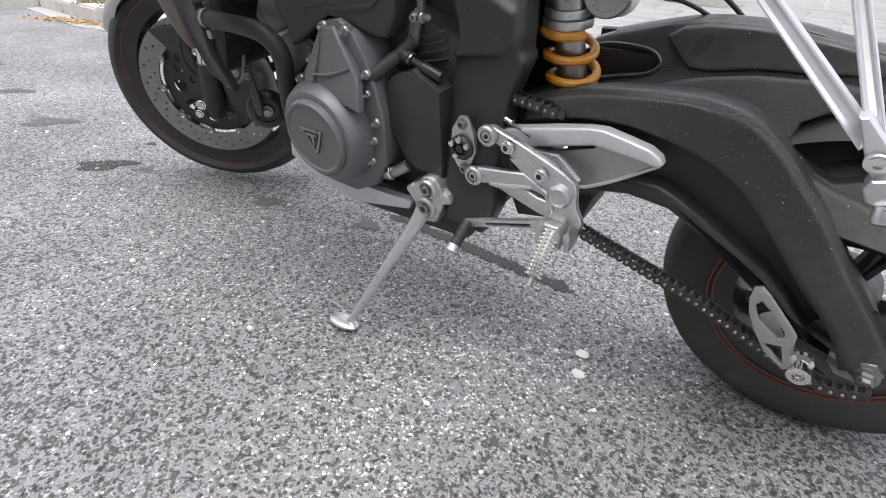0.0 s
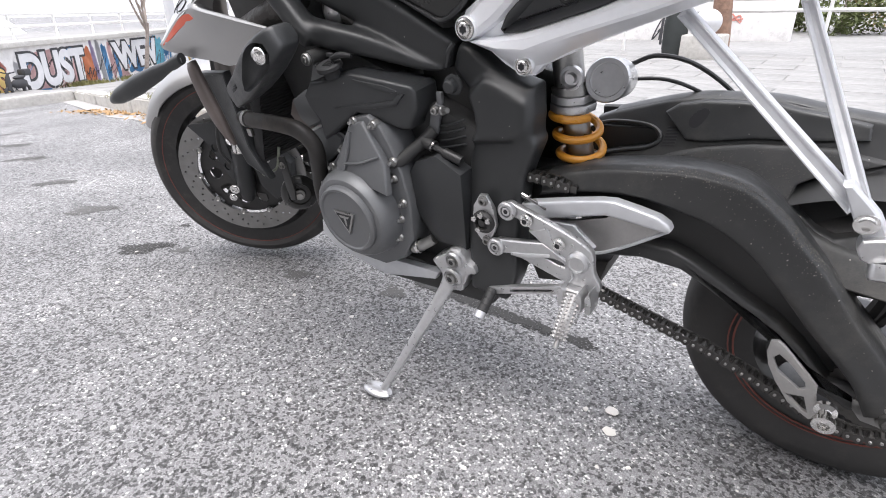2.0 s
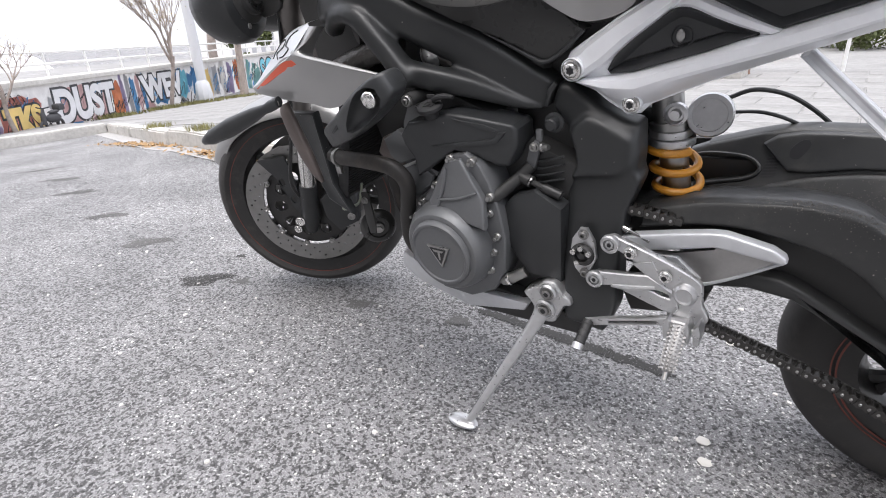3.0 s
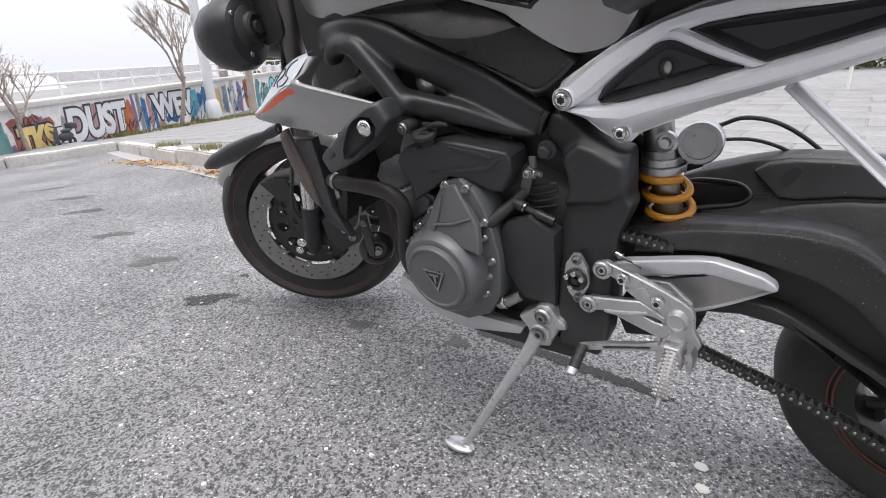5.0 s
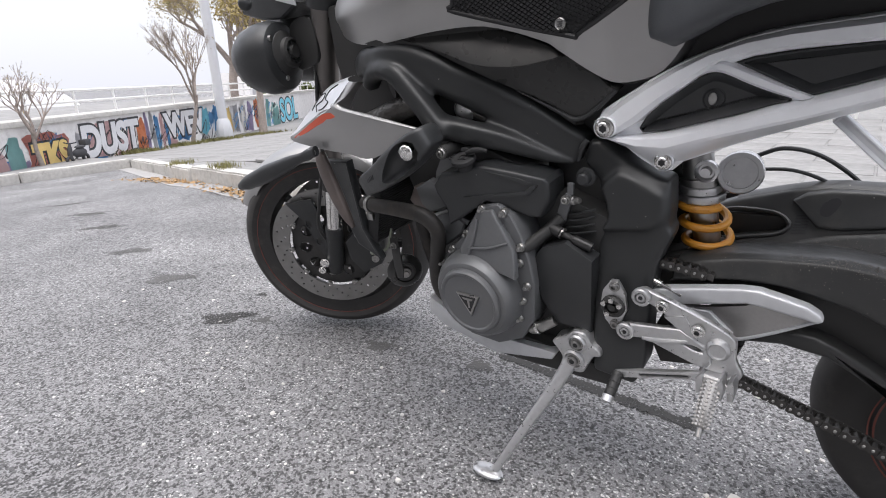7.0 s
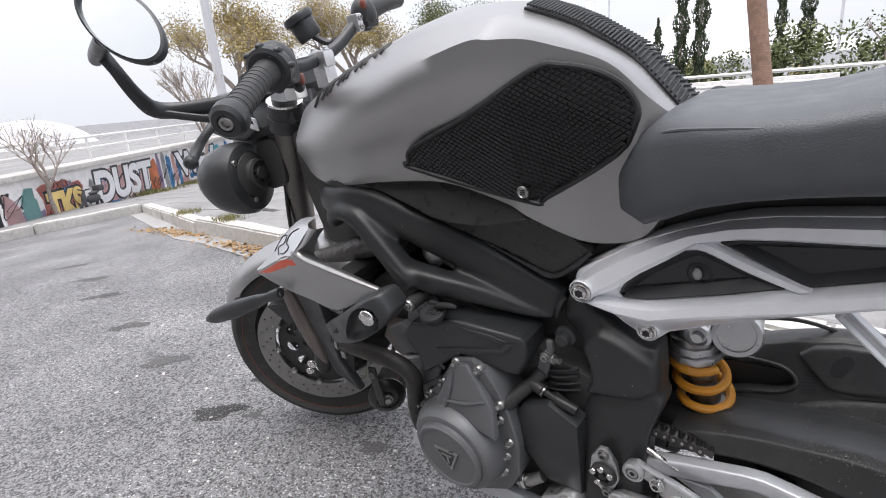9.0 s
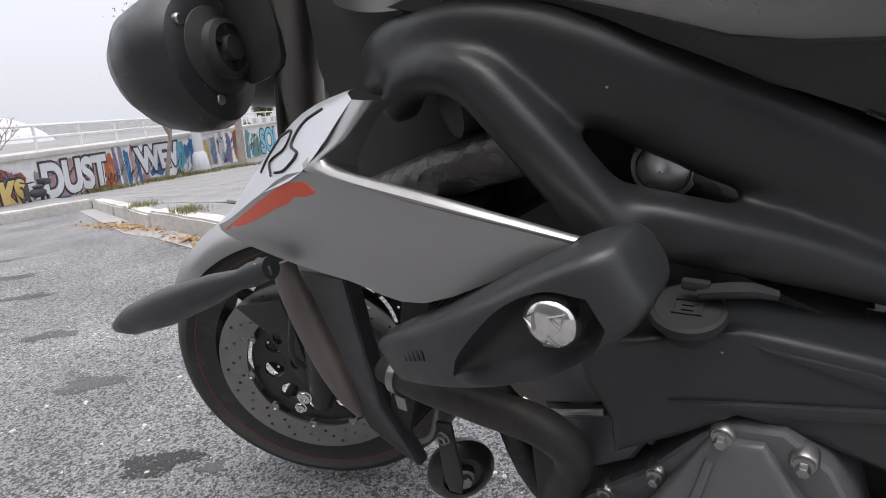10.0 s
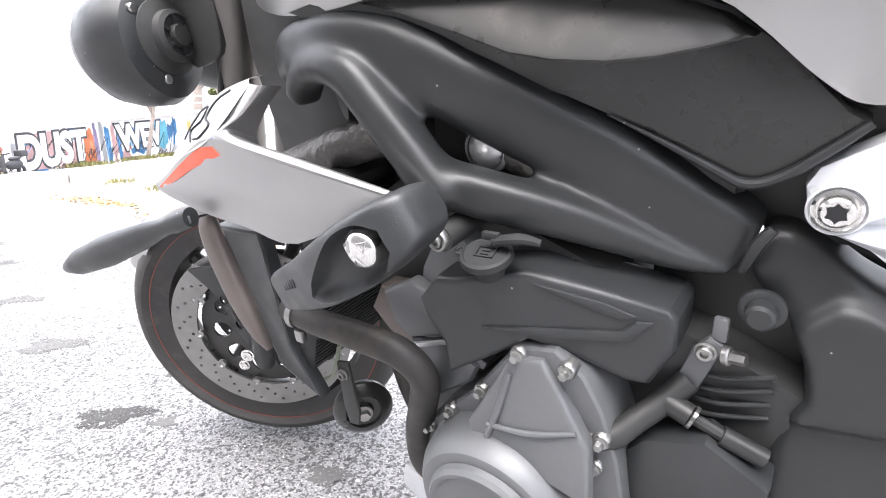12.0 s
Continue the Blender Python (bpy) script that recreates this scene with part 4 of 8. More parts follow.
# seat
st = [(0.825, 0.84, 0.865, 0.05), (0.838, 0.826, 0.884, 0.085), (0.868, 0.816, 0.926, 0.108), (0.895, 0.828, 0.942, 0.117), (0.93, 0.846, 0.942, 0.124), (0.97, 0.858, 0.941, 0.129), (1.02, 0.866, 0.944, 0.134), (1.08, 0.870, 0.956, 0.134), (1.15, 0.872, 0.976, 0.125), (1.24, 0.88, 1.0, 0.10), (1.28, 0.90, 1.0, 0.06)]
sb = loft(tank_rings(st, 40, 4.6))
for v in sb.verts:
    v.co.z -= 0.09 * v.co.y * min(1.0, max(0.0, (v.co.z - 0.86) / 0.06))
part("seat", sb, VINYL, bike, "black grained vinyl rider seat", 60)

# silver rear subframe cover: a pierced panel with folded beams on it
def spaced(pts, v, n=15):
    """n points at even steps along the line (u, w), at depth v."""
    line = curve([(u, v, w) for u, w in pts], 4)
    run = [0.0]
    for a, b in zip(line, line[1:]):
        run.append(run[-1] + (b - a).length)
    at = np.linspace(0, run[-1], n)
    return [Vector([float(np.interp(q, run, [c[k] for c in line])) for k in range(3)]) for q in at]


def fold(*lines):
    """A folded beam through lines of (outline, depth)."""
    return loft(list(zip(*[spaced(pts, v) for pts, v in lines])), False, False)


def between(a, b, k):
    """The line a share k of the way from the line a to the line b."""
    return [(p.x + (q.x - p.x) * k, p.z + (q.z - p.z) * k) for p, q in zip(spaced(a, 0.0), spaced(b, 0.0))]


TOP = [(0.757, 0.718), (0.763, 0.731), (0.777, 0.740), (0.800, 0.754), (0.839, 0.778), (0.874, 0.796), (0.908, 0.809), (0.940, 0.820), (0.970, 0.827), (1.00, 0.831), (1.05, 0.835), (1.15, 0.843), (1.34, 0.86)]
TOP_IN = [(0.788, 0.695), (0.804, 0.702), (0.820, 0.711), (0.832, 0.725), (0.862, 0.749), (0.890, 0.769), (0.914, 0.791), (0.936, 0.800), (0.970, 0.804), (1.00, 0.806), (1.05, 0.808), (1.15, 0.815), (1.34, 0.845)]
LOW_IN = [(0.788, 0.695), (0.809, 0.697), (0.829, 0.699), (0.857, 0.703), (0.900, 0.714), (0.947, 0.728), (0.977, 0.739), (1.003, 0.747), (1.027, 0.753), (1.09, 0.772), (1.18, 0.80), (1.34, 0.84)]
CREASE = [(0.780, 0.693), (0.809, 0.686), (0.834, 0.682), (0.854, 0.680), (0.872, 0.686), (0.915, 0.700), (0.979, 0.718), (1.008, 0.726), (1.035, 0.734), (1.09, 0.752), (1.18, 0.782), (1.34, 0.832)]
BOTTOM = [(0.762, 0.693), (0.796, 0.678), (0.822, 0.658), (0.847, 0.644), (0.868, 0.644), (0.882, 0.658), (0.950, 0.688), (1.010, 0.710), (1.053, 0.725), (1.10, 0.741), (1.19, 0.773), (1.34, 0.825)]
WEB_UP = [(0.908, 0.793), (0.925, 0.797), (0.941, 0.791), (0.960, 0.782), (0.992, 0.768), (1.030, 0.752)]
WEB_LOW = [(0.898, 0.778), (0.917, 0.781), (0.933, 0.776), (0.949, 0.768), (0.975, 0.757), (1.008, 0.746)]
TRI = [(0.820, 0.706), (0.825, 0.700), (0.857, 0.703), (0.947, 0.728), (1.002, 0.746), (1.002, 0.749), (0.968, 0.763), (0.924, 0.781), (0.909, 0.782), (0.893, 0.774), (0.862, 0.753), (0.832, 0.727)]
LONG = [(0.939, 0.793), (0.959, 0.799), (0.999, 0.804), (1.085, 0.810), (1.16, 0.818), (1.20, 0.812), (1.14, 0.788), (1.09, 0.772), (1.025, 0.752), (1.016, 0.754), (0.979, 0.773)]
subframe = part("subframe_cover", slab(TOP + BOTTOM[::-1], -0.058, -0.030, 0.004, [TRI, LONG]), SILVER, bike, "silver painted rear subframe panel", 40)
part("upper_beam", fold((TOP, -0.040), (between(TOP, TOP_IN, 0.10), -0.064), (between(TOP, TOP_IN, 0.24), -0.0755), (between(TOP, TOP_IN, 0.72), -0.0775), (between(TOP, TOP_IN, 0.90), -0.072), (TOP_IN, -0.052)), SILVER, subframe, "", 25)
part("lower_beam", fold((LOW_IN, -0.052), (between(LOW_IN, CREASE, 0.16), -0.071), (between(LOW_IN, CREASE, 0.34), -0.0765), (between(LOW_IN, CREASE, 0.90), -0.0795), (between(CREASE, BOTTOM, 0.10), -0.078), (between(CREASE, BOTTOM, 0.84), -0.060), (between(CREASE, BOTTOM, 0.95), -0.054), (BOTTOM, -0.038)), SILVER, subframe, "", 25)
part("cross_web", fold((WEB_UP, -0.052), (between(WEB_UP, WEB_LOW, 0.22), -0.067), (between(WEB_UP, WEB_LOW, 0.62), -0.069), (between(WEB_UP, WEB_LOW, 0.85), -0.064), (WEB_LOW, -0.052)), SILVER, subframe, "", 25)
part("subframe_insert", slab(TRI, -0.061, -0.032, 0.003, crown=-0.011, crown_w=0.011, seg=3), PLASTIC, subframe, "black plastic triangular insert", 25)
part("subframe_insert", slab(LONG, -0.061, -0.032, 0.003, crown=-0.011, crown_w=0.008, seg=3), PLASTIC, subframe, "black plastic long insert", 25)
part("insert_hole", turned([(0.0165, -0.0025), (0.0155, 0.0), (0.0135, 0.0012), (0.011, -0.001), (0.008, -0.006), (0, -0.006)], 28, aim((0.915, -0.050, 0.745), LEFT)), PLASTIC, subframe)
# pale metal oval stands in for daylight through the insert's hole
part("slot_daylight", ball((0.914, -0.055, 0.747), 0.0055, 0.003, 0.0085, 14), STEEL, subframe)
for u, w, r in ((0.776, 0.711, 0.0112), (0.858, 0.661, 0.0096)):
    part("bolt_seat", turned([(0, -0.002), (r * 1.50, -0.002), (r * 1.50, 0.004), (r * 1.40, 0.0055), (r * 1.28, 0.002), (0, 0.002)], 32, aim((u, -0.0775 if r > 0.010 else -0.066, w), LEFT)), SILVER, subframe)
    part("bolt", join(turned([(r * 1.25, 0), (r * 1.25, 0.003), (r * 1.1, 0.004), (r * 1.05, 0.0)], 28, aim((u, -0.080 if r > 0.010 else -0.068, w), LEFT)), bolt((u, -0.079 if r > 0.010 else -0.067, w), r * 0.92, LEFT, 0.008)), CHROME, subframe, "bright metal bolt")
    # a black star on the head paints the shade of its hollow
    star = [((r * 0.60 if q % 2 else r * 0.40) * math.cos(math.pi * q / 6), (r * 0.60 if q % 2 else r * 0.40) * math.sin(math.pi * q / 6)) for q in range(12)]
    part("recess_shade", moved(slab(star, -0.0095, -0.002, 0.0), Matrix.Translation((u, -0.079 if r > 0.010 else -0.067, w))), INK, subframe)

# radiator shroud: flank below the crease, nose above it, lip along the top edge
for s in (1, -1):
    y = lambda v: v * s
    flank = surface([[(0.168, y(-0.200), 0.706), (0.205, y(-0.206), 0.719), (0.268, y(-0.214), 0.746), (0.331, y(-0.217), 0.768), (0.42, y(-0.216), 0.752), (0.519, y(-0.211), 0.735)],
                     [(0.169, y(-0.200), 0.701), (0.208, y(-0.209), 0.708), (0.276, y(-0.217), 0.719), (0.340, y(-0.221), 0.728), (0.42, y(-0.220), 0.718), (0.5185, y(-0.211), 0.734)],
                     [(0.172, y(-0.198), 0.696), (0.212, y(-0.204), 0.693), (0.285, y(-0.212), 0.689), (0.350, y(-0.216), 0.687), (0.420, y(-0.218), 0.684), (0.518, y(-0.211), 0.732)]], 4, 0.0)
    nose = surface([[(0.168, y(-0.200), 0.706), (0.205, y(-0.206), 0.719), (0.268, y(-0.214), 0.746), (0.331, y(-0.217), 0.768), (0.361, y(-0.186), 0.808)],
                    [(0.169, y(-0.197), 0.709), (0.20, y(-0.198), 0.726), (0.256, y(-0.192), 0.768), (0.300, y(-0.183), 0.796), (0.350, y(-0.176), 0.812)],
                    [(0.171, y(-0.19), 0.711), (0.20, y(-0.180), 0.730), (0.245, y(-0.160), 0.772), (0.285, y(-0.15), 0.800), (0.345, y(-0.150), 0.813)]], 4, 0.0)
    lip = surface([[(0.361, y(-0.186), 0.808), (0.345, y(-0.203), 0.784), (0.334, y(-0.2165), 0.7685), (0.42, y(-0.2155), 0.752), (0.518, y(-0.2105), 0.7345)],
                   [(0.375, y(-0.187), 0.8070), (0.359, y(-0.2035), 0.7840), (0.3465, y(-0.2150), 0.7700), (0.423, y(-0.2145), 0.7545), (0.521, y(-0.2100), 0.7365)],
                   [(0.379, y(-0.180), 0.806), (0.363, y(-0.197), 0.7855), (0.3510, y(-0.2075), 0.7705), (0.426, y(-0.206), 0.7552), (0.5225, y(-0.204), 0.736)],
                   [(0.379, y(-0.168), 0.803), (0.363, y(-0.178), 0.784), (0.353, y(-0.185), 0.755), (0.426, y(-0.185), 0.738), (0.521, y(-0.190), 0.722)]], 4, 0.0)
    skin = BVHTree.FromBMesh(nose)
    side = BVHTree.FromBMesh(flank)
    sh_ = part("radiator_shroud", join(flank, lip), GRAPHITE, bike, "grey painted radiator shroud with an orange-red stripe", 28)
    # the nose faces the sky; that brightness is put into a paler paint
    part("shroud_nose", nose, SATIN, sh_, "nose of the shroud, made paler for the sky on it", 40)
    if s == 1:
        part("shroud_stripe", surface([[side.find_nearest((u, -0.217, w))[0] + Vector((0, -0.0006, 0)) for u, w in row] for row in
                                       ([(0.185, 0.7085), (0.25, 0.7345), (0.285, 0.749), (0.310, 0.7585), (0.332, 0.761)], [(0.185, 0.7075), (0.24, 0.726), (0.272, 0.737), (0.300, 0.7475), (0.337, 0.758)], [(0.187, 0.705), (0.235, 0.719), (0.265, 0.729), (0.290, 0.738), (0.343, 0.754)])], 3, 0.001), ORANGE, sh_, "orange-red decal stripe")
        for q in ([(0.278, -0.189, 0.786), (0.268, -0.198, 0.771), (0.262, -0.204, 0.761)], [(0.278, -0.189, 0.786), (0.296, -0.190, 0.789), (0.295, -0.198, 0.778), (0.276, -0.2005, 0.769), (0.284, -0.209, 0.760)],
                  [(0.330, -0.183, 0.800), (0.312, -0.189, 0.795), (0.305, -0.199, 0.781), (0.318, -0.2055, 0.776), (0.306, -0.211, 0.766), (0.290, -0.2095, 0.763)]):
            part("shroud_mark", tube([skin.find_nearest(p)[0] for p in curve(q, 5)], 0.0018, 6, 1, 0.5), INK, sh_, "black slanted mark")

# crash protector
def carve(ob, cutter):
    """Cut the shape out of ob's mesh."""
    me = bpy.data.meshes.new("cutter")
    bmesh.ops.recalc_face_normals(cutter, faces=cutter.faces)
    cutter.to_mesh(me)
    cutter.free()
    tool = new("cutter", me)
    tool.parent = ob.parent
    mod = ob.modifiers.new("cut", "BOOLEAN")
    mod.operation, mod.object, mod.solver = "DIFFERENCE", tool, "EXACT"
    bpy.context.view_layer.update()
    got = bpy.data.meshes.new_from_object(ob.evaluated_get(bpy.context.evaluated_depsgraph_get()))
    ob.modifiers.clear()
    ob.data = got
    bpy.data.objects.remove(tool)
    smooth(got, 40)


def finer(rings, k=5):
    """More rings between the given ones."""
    lines = [curve([r[j] for r in rings], k) for j in range(len(rings[0]))]
    return [[ln[i] for ln in lines] for i in range(len(lines[0]))]


def rounded_ring(c, along, h, v0, v1, n=28, e=0.5):
    up = Vector((-along[1], 0, along[0])).normalized()
    ring = []
    for a in [2 * math.pi * j / n for j in range(n)]:
        ca, sa = math.cos(a), math.sin(a)
        y = (v0 + v1) / 2 + (v1 - v0) / 2 * math.copysign(abs(ca) ** e, ca)
        q = Vector((c[0], y, c[1])) + up * h * math.copysign(abs(sa) ** e, sa)
        ring.append(q)
    return ring


rings = [rounded_ring((u, w), (0.87, 0.49), h, v0, -0.195, 32, 0.36) for u, w, h, v0 in ((0.366, 0.620, 0.010, -0.208), (0.370, 0.622, 0.0165, -0.216), (0.388, 0.632, 0.020, -0.224), (0.43, 0.652, 0.0235, -0.234), (0.47, 0.675, 0.0260, -0.243), (0.505, 0.697, 0.0262, -0.249), (0.526, 0.711, 0.0245, -0.247), (0.541, 0.721, 0.0222, -0.243), (0.550, 0.727, 0.0195, -0.238), (0.5555, 0.731, 0.0155, -0.230), (0.5575, 0.732, 0.0085, -0.218))]
cg = part("frame_slider", loft(finer(rings)), PLASTIC, bike, "black moulded crash protector with bright bolt", 40)
teeth = [rounded_ring((u, w), (0.87, 0.49), h, v0, -0.30, 24, 0.9) for u, w, h, v0 in ((0.450, 0.650, 0.004, -0.236), (0.462, 0.659, 0.013, -0.2285), (0.488, 0.679, 0.021, -0.228), (0.510, 0.696, 0.024, -0.224), (0.530, 0.709, 0.0215, -0.224), (0.543, 0.717, 0.010, -0.228))]
carve(cg, loft(finer(teeth)))
dome = part("bolt", turned([(0, -0.018), (0.0150, -0.018), (0.0150, 0.0), (0.0142, 0.0034), (0.0122, 0.0062), (0.0085, 0.0083), (0.0043, 0.0094), (0, 0.0097)], 40, aim((0.520, -0.239, 0.7075), LEFT)), CHROME, cg, "bright domed bolt with three-cornered recesses", 50)
# darker steel triangles on the dome stand in for shaded recesses
for k in range(3):
    q = 2 * math.pi * k / 3 + 0.7
    way = Vector((math.cos(q) * 0.48, -0.88, math.sin(q) * 0.48))
    at = Vector((0.520 + 0.0082 * math.cos(q), -0.2468, 0.7075 + 0.0082 * math.sin(q)))
    part("recess_shade", turned([(0.0050, -0.001), (0.0050, 0.0011), (0.0041, 0.0013), (0.0030, 0.0003), (0, 0.0003)], 3, aim(at, way, q + 0.5 * k)), STEEL, dome)
for i in range(5):
    part("slider_mark", box(0.402 + 0.005 * i, 0.404 + 0.005 * i, -0.2285 - 0.0013 * i, -0.22, 0.641 + 0.0024 * i, 0.649 + 0.0024 * i), INK, cg)
guard = [rounded_ring((u, w), (0.30, -0.95), h, v0, -0.186, 20, 0.7) for u, w, h, v0 in ((0.240, 0.675, 0.012, -0.198), (0.243, 0.660, 0.0155, -0.203), (0.253, 0.625, 0.0165, -0.206), (0.268, 0.578, 0.0155, -0.206), (0.280, 0.540, 0.0095, -0.202), (0.286, 0.518, 0.003, -0.194))]
part("radiator_guard", loft(finer(guard)), GUARD, bike, "dull brown radiator side guard", 50)
radiator = part("radiator", box(0.315, 0.345, -0.150, 0.165, 0.46, 0.72, 0.006), MATTBLACK, bike, "black finned radiator")
radiator.matrix_basis = Matrix.Translation((0.33, 0, 0.59)) @ Matrix.Rotation(0.35, 4, "Y") @ Matrix.Translation((-0.33, 0, -0.59))
part("radiator_core", join(*[box(0.345, 0.3465, -0.15, 0.16, 0.47 + 0.006 * i, 0.4725 + 0.006 * i) for i in range(40)]), MATTBLACK, radiator, kind="stuff")
part("radiator_side", slab([(0.190, 0.644), (0.272, 0.648), (0.277, 0.500), (0.312, 0.432), (0.248, 0.458), (0.226, 0.512), (0.198, 0.581)], -0.158, -0.140, 0.004, crown=-0.003, crown_w=0.006), PLASTIC, bike, "black radiator side panel")
ind = loft([[(0.272 - 0.22 * k, -0.225 - 0.055 * k + r * 0.8 * math.cos(a), 0.690 - 0.075 * k + r * math.sin(a)) for a in [2 * math.pi * j / 16 for j in range(16)]] for k, r in ((0, 0.010), (0.1, 0.011), (0.16, 0.009), (0.3, 0.014), (0.6, 0.019), (0.85, 0.016), (0.97, 0.008), (1.0, 0.002))])
indicator = part("turn_indicator", ind, PLASTIC, bike, "slim black turn indicator")
part("bolt", bolt((0.263, -0.226, 0.688), 0.008), STEEL, indicator)

# headlight
def shell(c, way):
    """A deep headlight bowl, drawn out to a soft point below."""
    bm = turned([(0.001, -0.115), (0.030, -0.110), (0.058, -0.092), (0.078, -0.060), (0.087, -0.020), (0.088, 0.020), (0.080, 0.042), (0.062, 0.052), (0.050, 0.052)], 36, aim((0, 0, 0), way))
    for v in bm.verts:
        if v.co.z < 0:
            v.co.z *= 1.18
            v.co.y *= 1 - 0.9 * max(0.0, -v.co.z - 0.05)
    return moved(bm, Matrix.Translation(c))


hl = part("headlight", shell((-0.012, -0.082, 0.866), (0.92, 0.28, 0.05)), PLASTIC, bike, "round black headlight shell")
part("headlight", shell((-0.075, 0.085, 0.866), (0.92, 0.28, 0.05)), PLASTIC, bike, "round black headlight shell")
hl.matrix_basis = Matrix.Translation((0.018, -0.088, 0.850)) @ Matrix.Scale(0.80, 4) @ Matrix.Translation((0.012, 0.082, -0.866))
HM = aim((0.036, -0.068, 0.868), (0.92, 0.28, 0.05))
part("headlight_back", turned([(0.062, -0.008), (0.058, 0.004), (0.040, 0.012), (0.039, 0.024), (0.032, 0.028), (0.030, 0.022), (0.018, 0.022), (0.016, 0.032), (0, 0.032)], 32, HM), DARK, hl)
for k in range(6):
    a = math.pi * k / 3
    part("cap_rib", moved(box(-0.003, 0.003, 0.018, 0.031, 0.022, 0.027, 0.001), HM @ Matrix.Rotation(a, 4, "Z")), PLASTIC, hl)
for a, b in ((0.066, 0.5), (0.066, 2.4), (0.066, 4.3)):
    part("bolt", moved(turned([(0, 0), (0.008, 0), (0.008, 0.006), (0.006, 0.008), (0, 0.008)], 14), HM @ Matrix.Translation((a * math.cos(b), a * math.sin(b), -0.005))), STEEL, hl)
part("headlight_bracket", slab([(0.03, 0.825), (0.03, 0.915), (0.06, 0.945), (0.13, 0.945), (0.13, 0.85), (0.09, 0.825)], -0.040, -0.026, 0.005, seg=3, rounded=3), DARK, hl)
cowl = part("headlight_cowl", slab([(-0.08, 0.940), (-0.062, 0.985), (0.0, 1.015), (0.095, 1.008), (0.128, 0.945), (0.06, 0.918), (-0.01, 0.922)], -0.072, 0.10, 0.010, seg=3), PLASTIC, bike, "black instrument cowl above the headlights")
part("cowl_trim", slab([(0.058, 0.982), (0.122, 0.964), (0.122, 0.940), (0.060, 0.956)], -0.075, -0.070, 0.002, [[(0.066, 0.974), (0.114, 0.9605), (0.114, 0.952), (0.068, 0.964)]]), SATIN, cowl, "bright metal trim on the cowl")

# belly pan, stand, footrest
part("belly_pan", slab([(0.405, 0.345), (0.45, 0.325), (0.497, 0.304), (0.593, 0.298), (0.70, 0.300), (0.690, 0.282), (0.561, 0.253), (0.434, 0.282), (0.396, 0.31)], -0.128, -0.10, 0.004), SATIN, bike, "silver edged belly pan")
part("belly_tray", slab([(0.40, 0.335), (0.70, 0.30), (0.80, 0.29), (0.80, 0.25), (0.56, 0.24), (0.43, 0.27)], -0.115, 0.11, 0.012), DARK, bike)
stand = part("side_stand", tube([(0.735, -0.13, 0.315), (0.722, -0.15, 0.275), (0.668, -0.20, 0.17), (0.625, -0.238, 0.085), (0.612, -0.25, 0.062)], [0.0155, 0.0125, 0.0088, 0.0076, 0.0082], 14, 6, 0.85), ALU, bike, "cast aluminium side stand leg")
part("stand_bracket", slab([(0.698, 0.334), (0.711, 0.345), (0.727, 0.355), (0.739, 0.368), (0.757, 0.371), (0.767, 0.363), (0.774, 0.350), (0.786, 0.343), (0.789, 0.330), (0.776, 0.325), (0.769, 0.313), (0.760, 0.294), (0.752, 0.282), (0.718, 0.280), (0.716, 0.306), (0.708, 0.320)], -0.138, -0.10, 0.006, seg=3, rounded=3), ALU, stand)
for u, w, r in ((0.749, 0.350, 0.0125), (0.741, 0.312, 0.0145)):
    part("boss", turned([(r * 1.35, 0.0), (r * 1.35, 0.006), (r * 1.15, 0.009), (r * 1.05, 0.009), (r, 0.004), (0, 0.004)], 28, aim((u, -0.137, w), LEFT)), ALU, stand)
    part("bolt", bolt((u, -0.141, w), r * 0.7, LEFT, 0.008), STEEL, stand)
    # black plug in place of shade inside the hollow
    part("recess_shade", turned([(0, 0), (r * 0.36, 0), (r * 0.36, 0.009), (0, 0.009)], 6, aim((u, -0.141, w), LEFT)), INK, stand)
part("stand_foot", ball((0.600, -0.252, 0.060), 0.034, 0.020, 0.008, 20, Matrix.Rotation(radians(-10), 4, "X")), ALU, stand, "flat cast foot of the stand")

hp = part("heel_guard", slab([(0.871, 0.436), (0.999, 0.464), (1.014, 0.464), (1.081, 0.457), (1.095, 0.453), (1.042, 0.419), (1.001, 0.396), (0.990, 0.391), (0.983, 0.390), (0.927, 0.411), (0.892, 0.427)], -0.078, -0.070, 0.002, [[(0.902, 0.4375), (0.937, 0.4445), (0.999, 0.4585), (1.003, 0.4575), (0.999, 0.455), (0.950, 0.440), (0.933, 0.4355), (0.909, 0.4345)]]), BRUSHED, bike, "bare aluminium heel guard")
hp.location, hp.scale = (0.070, 0, 0), (0.917, 1, 1)
part("guard_ridge", slab([(0.835, 0.448), (0.845, 0.456), (0.885, 0.465), (0.94, 0.4775), (0.992, 0.488), (1.015, 0.490), (1.048, 0.4845), (1.080, 0.478), (1.096, 0.469), (1.100, 0.461), (1.095, 0.4565), (1.083, 0.458), (1.017, 0.465), (1.002, 0.4655), (0.94, 0.449), (0.889, 0.437), (0.870, 0.437)], -0.092, -0.072, 0.006, seg=4), SATIN, hp, "silver upper edge of the heel guard")
part("guard_facet", slab([(0.894, 0.434), (0.933, 0.4345), (0.948, 0.435), (0.986, 0.403), (0.981, 0.397), (0.930, 0.414)], -0.084, -0.074, 0.004, seg=3), SATIN, hp)
part("guard_lip", tube([(0.983, -0.078, 0.391), (1.001, -0.078, 0.397), (1.042, -0.078, 0.420), (1.094, -0.079, 0.4545)], 0.0028, 8, 4), SATIN, hp)
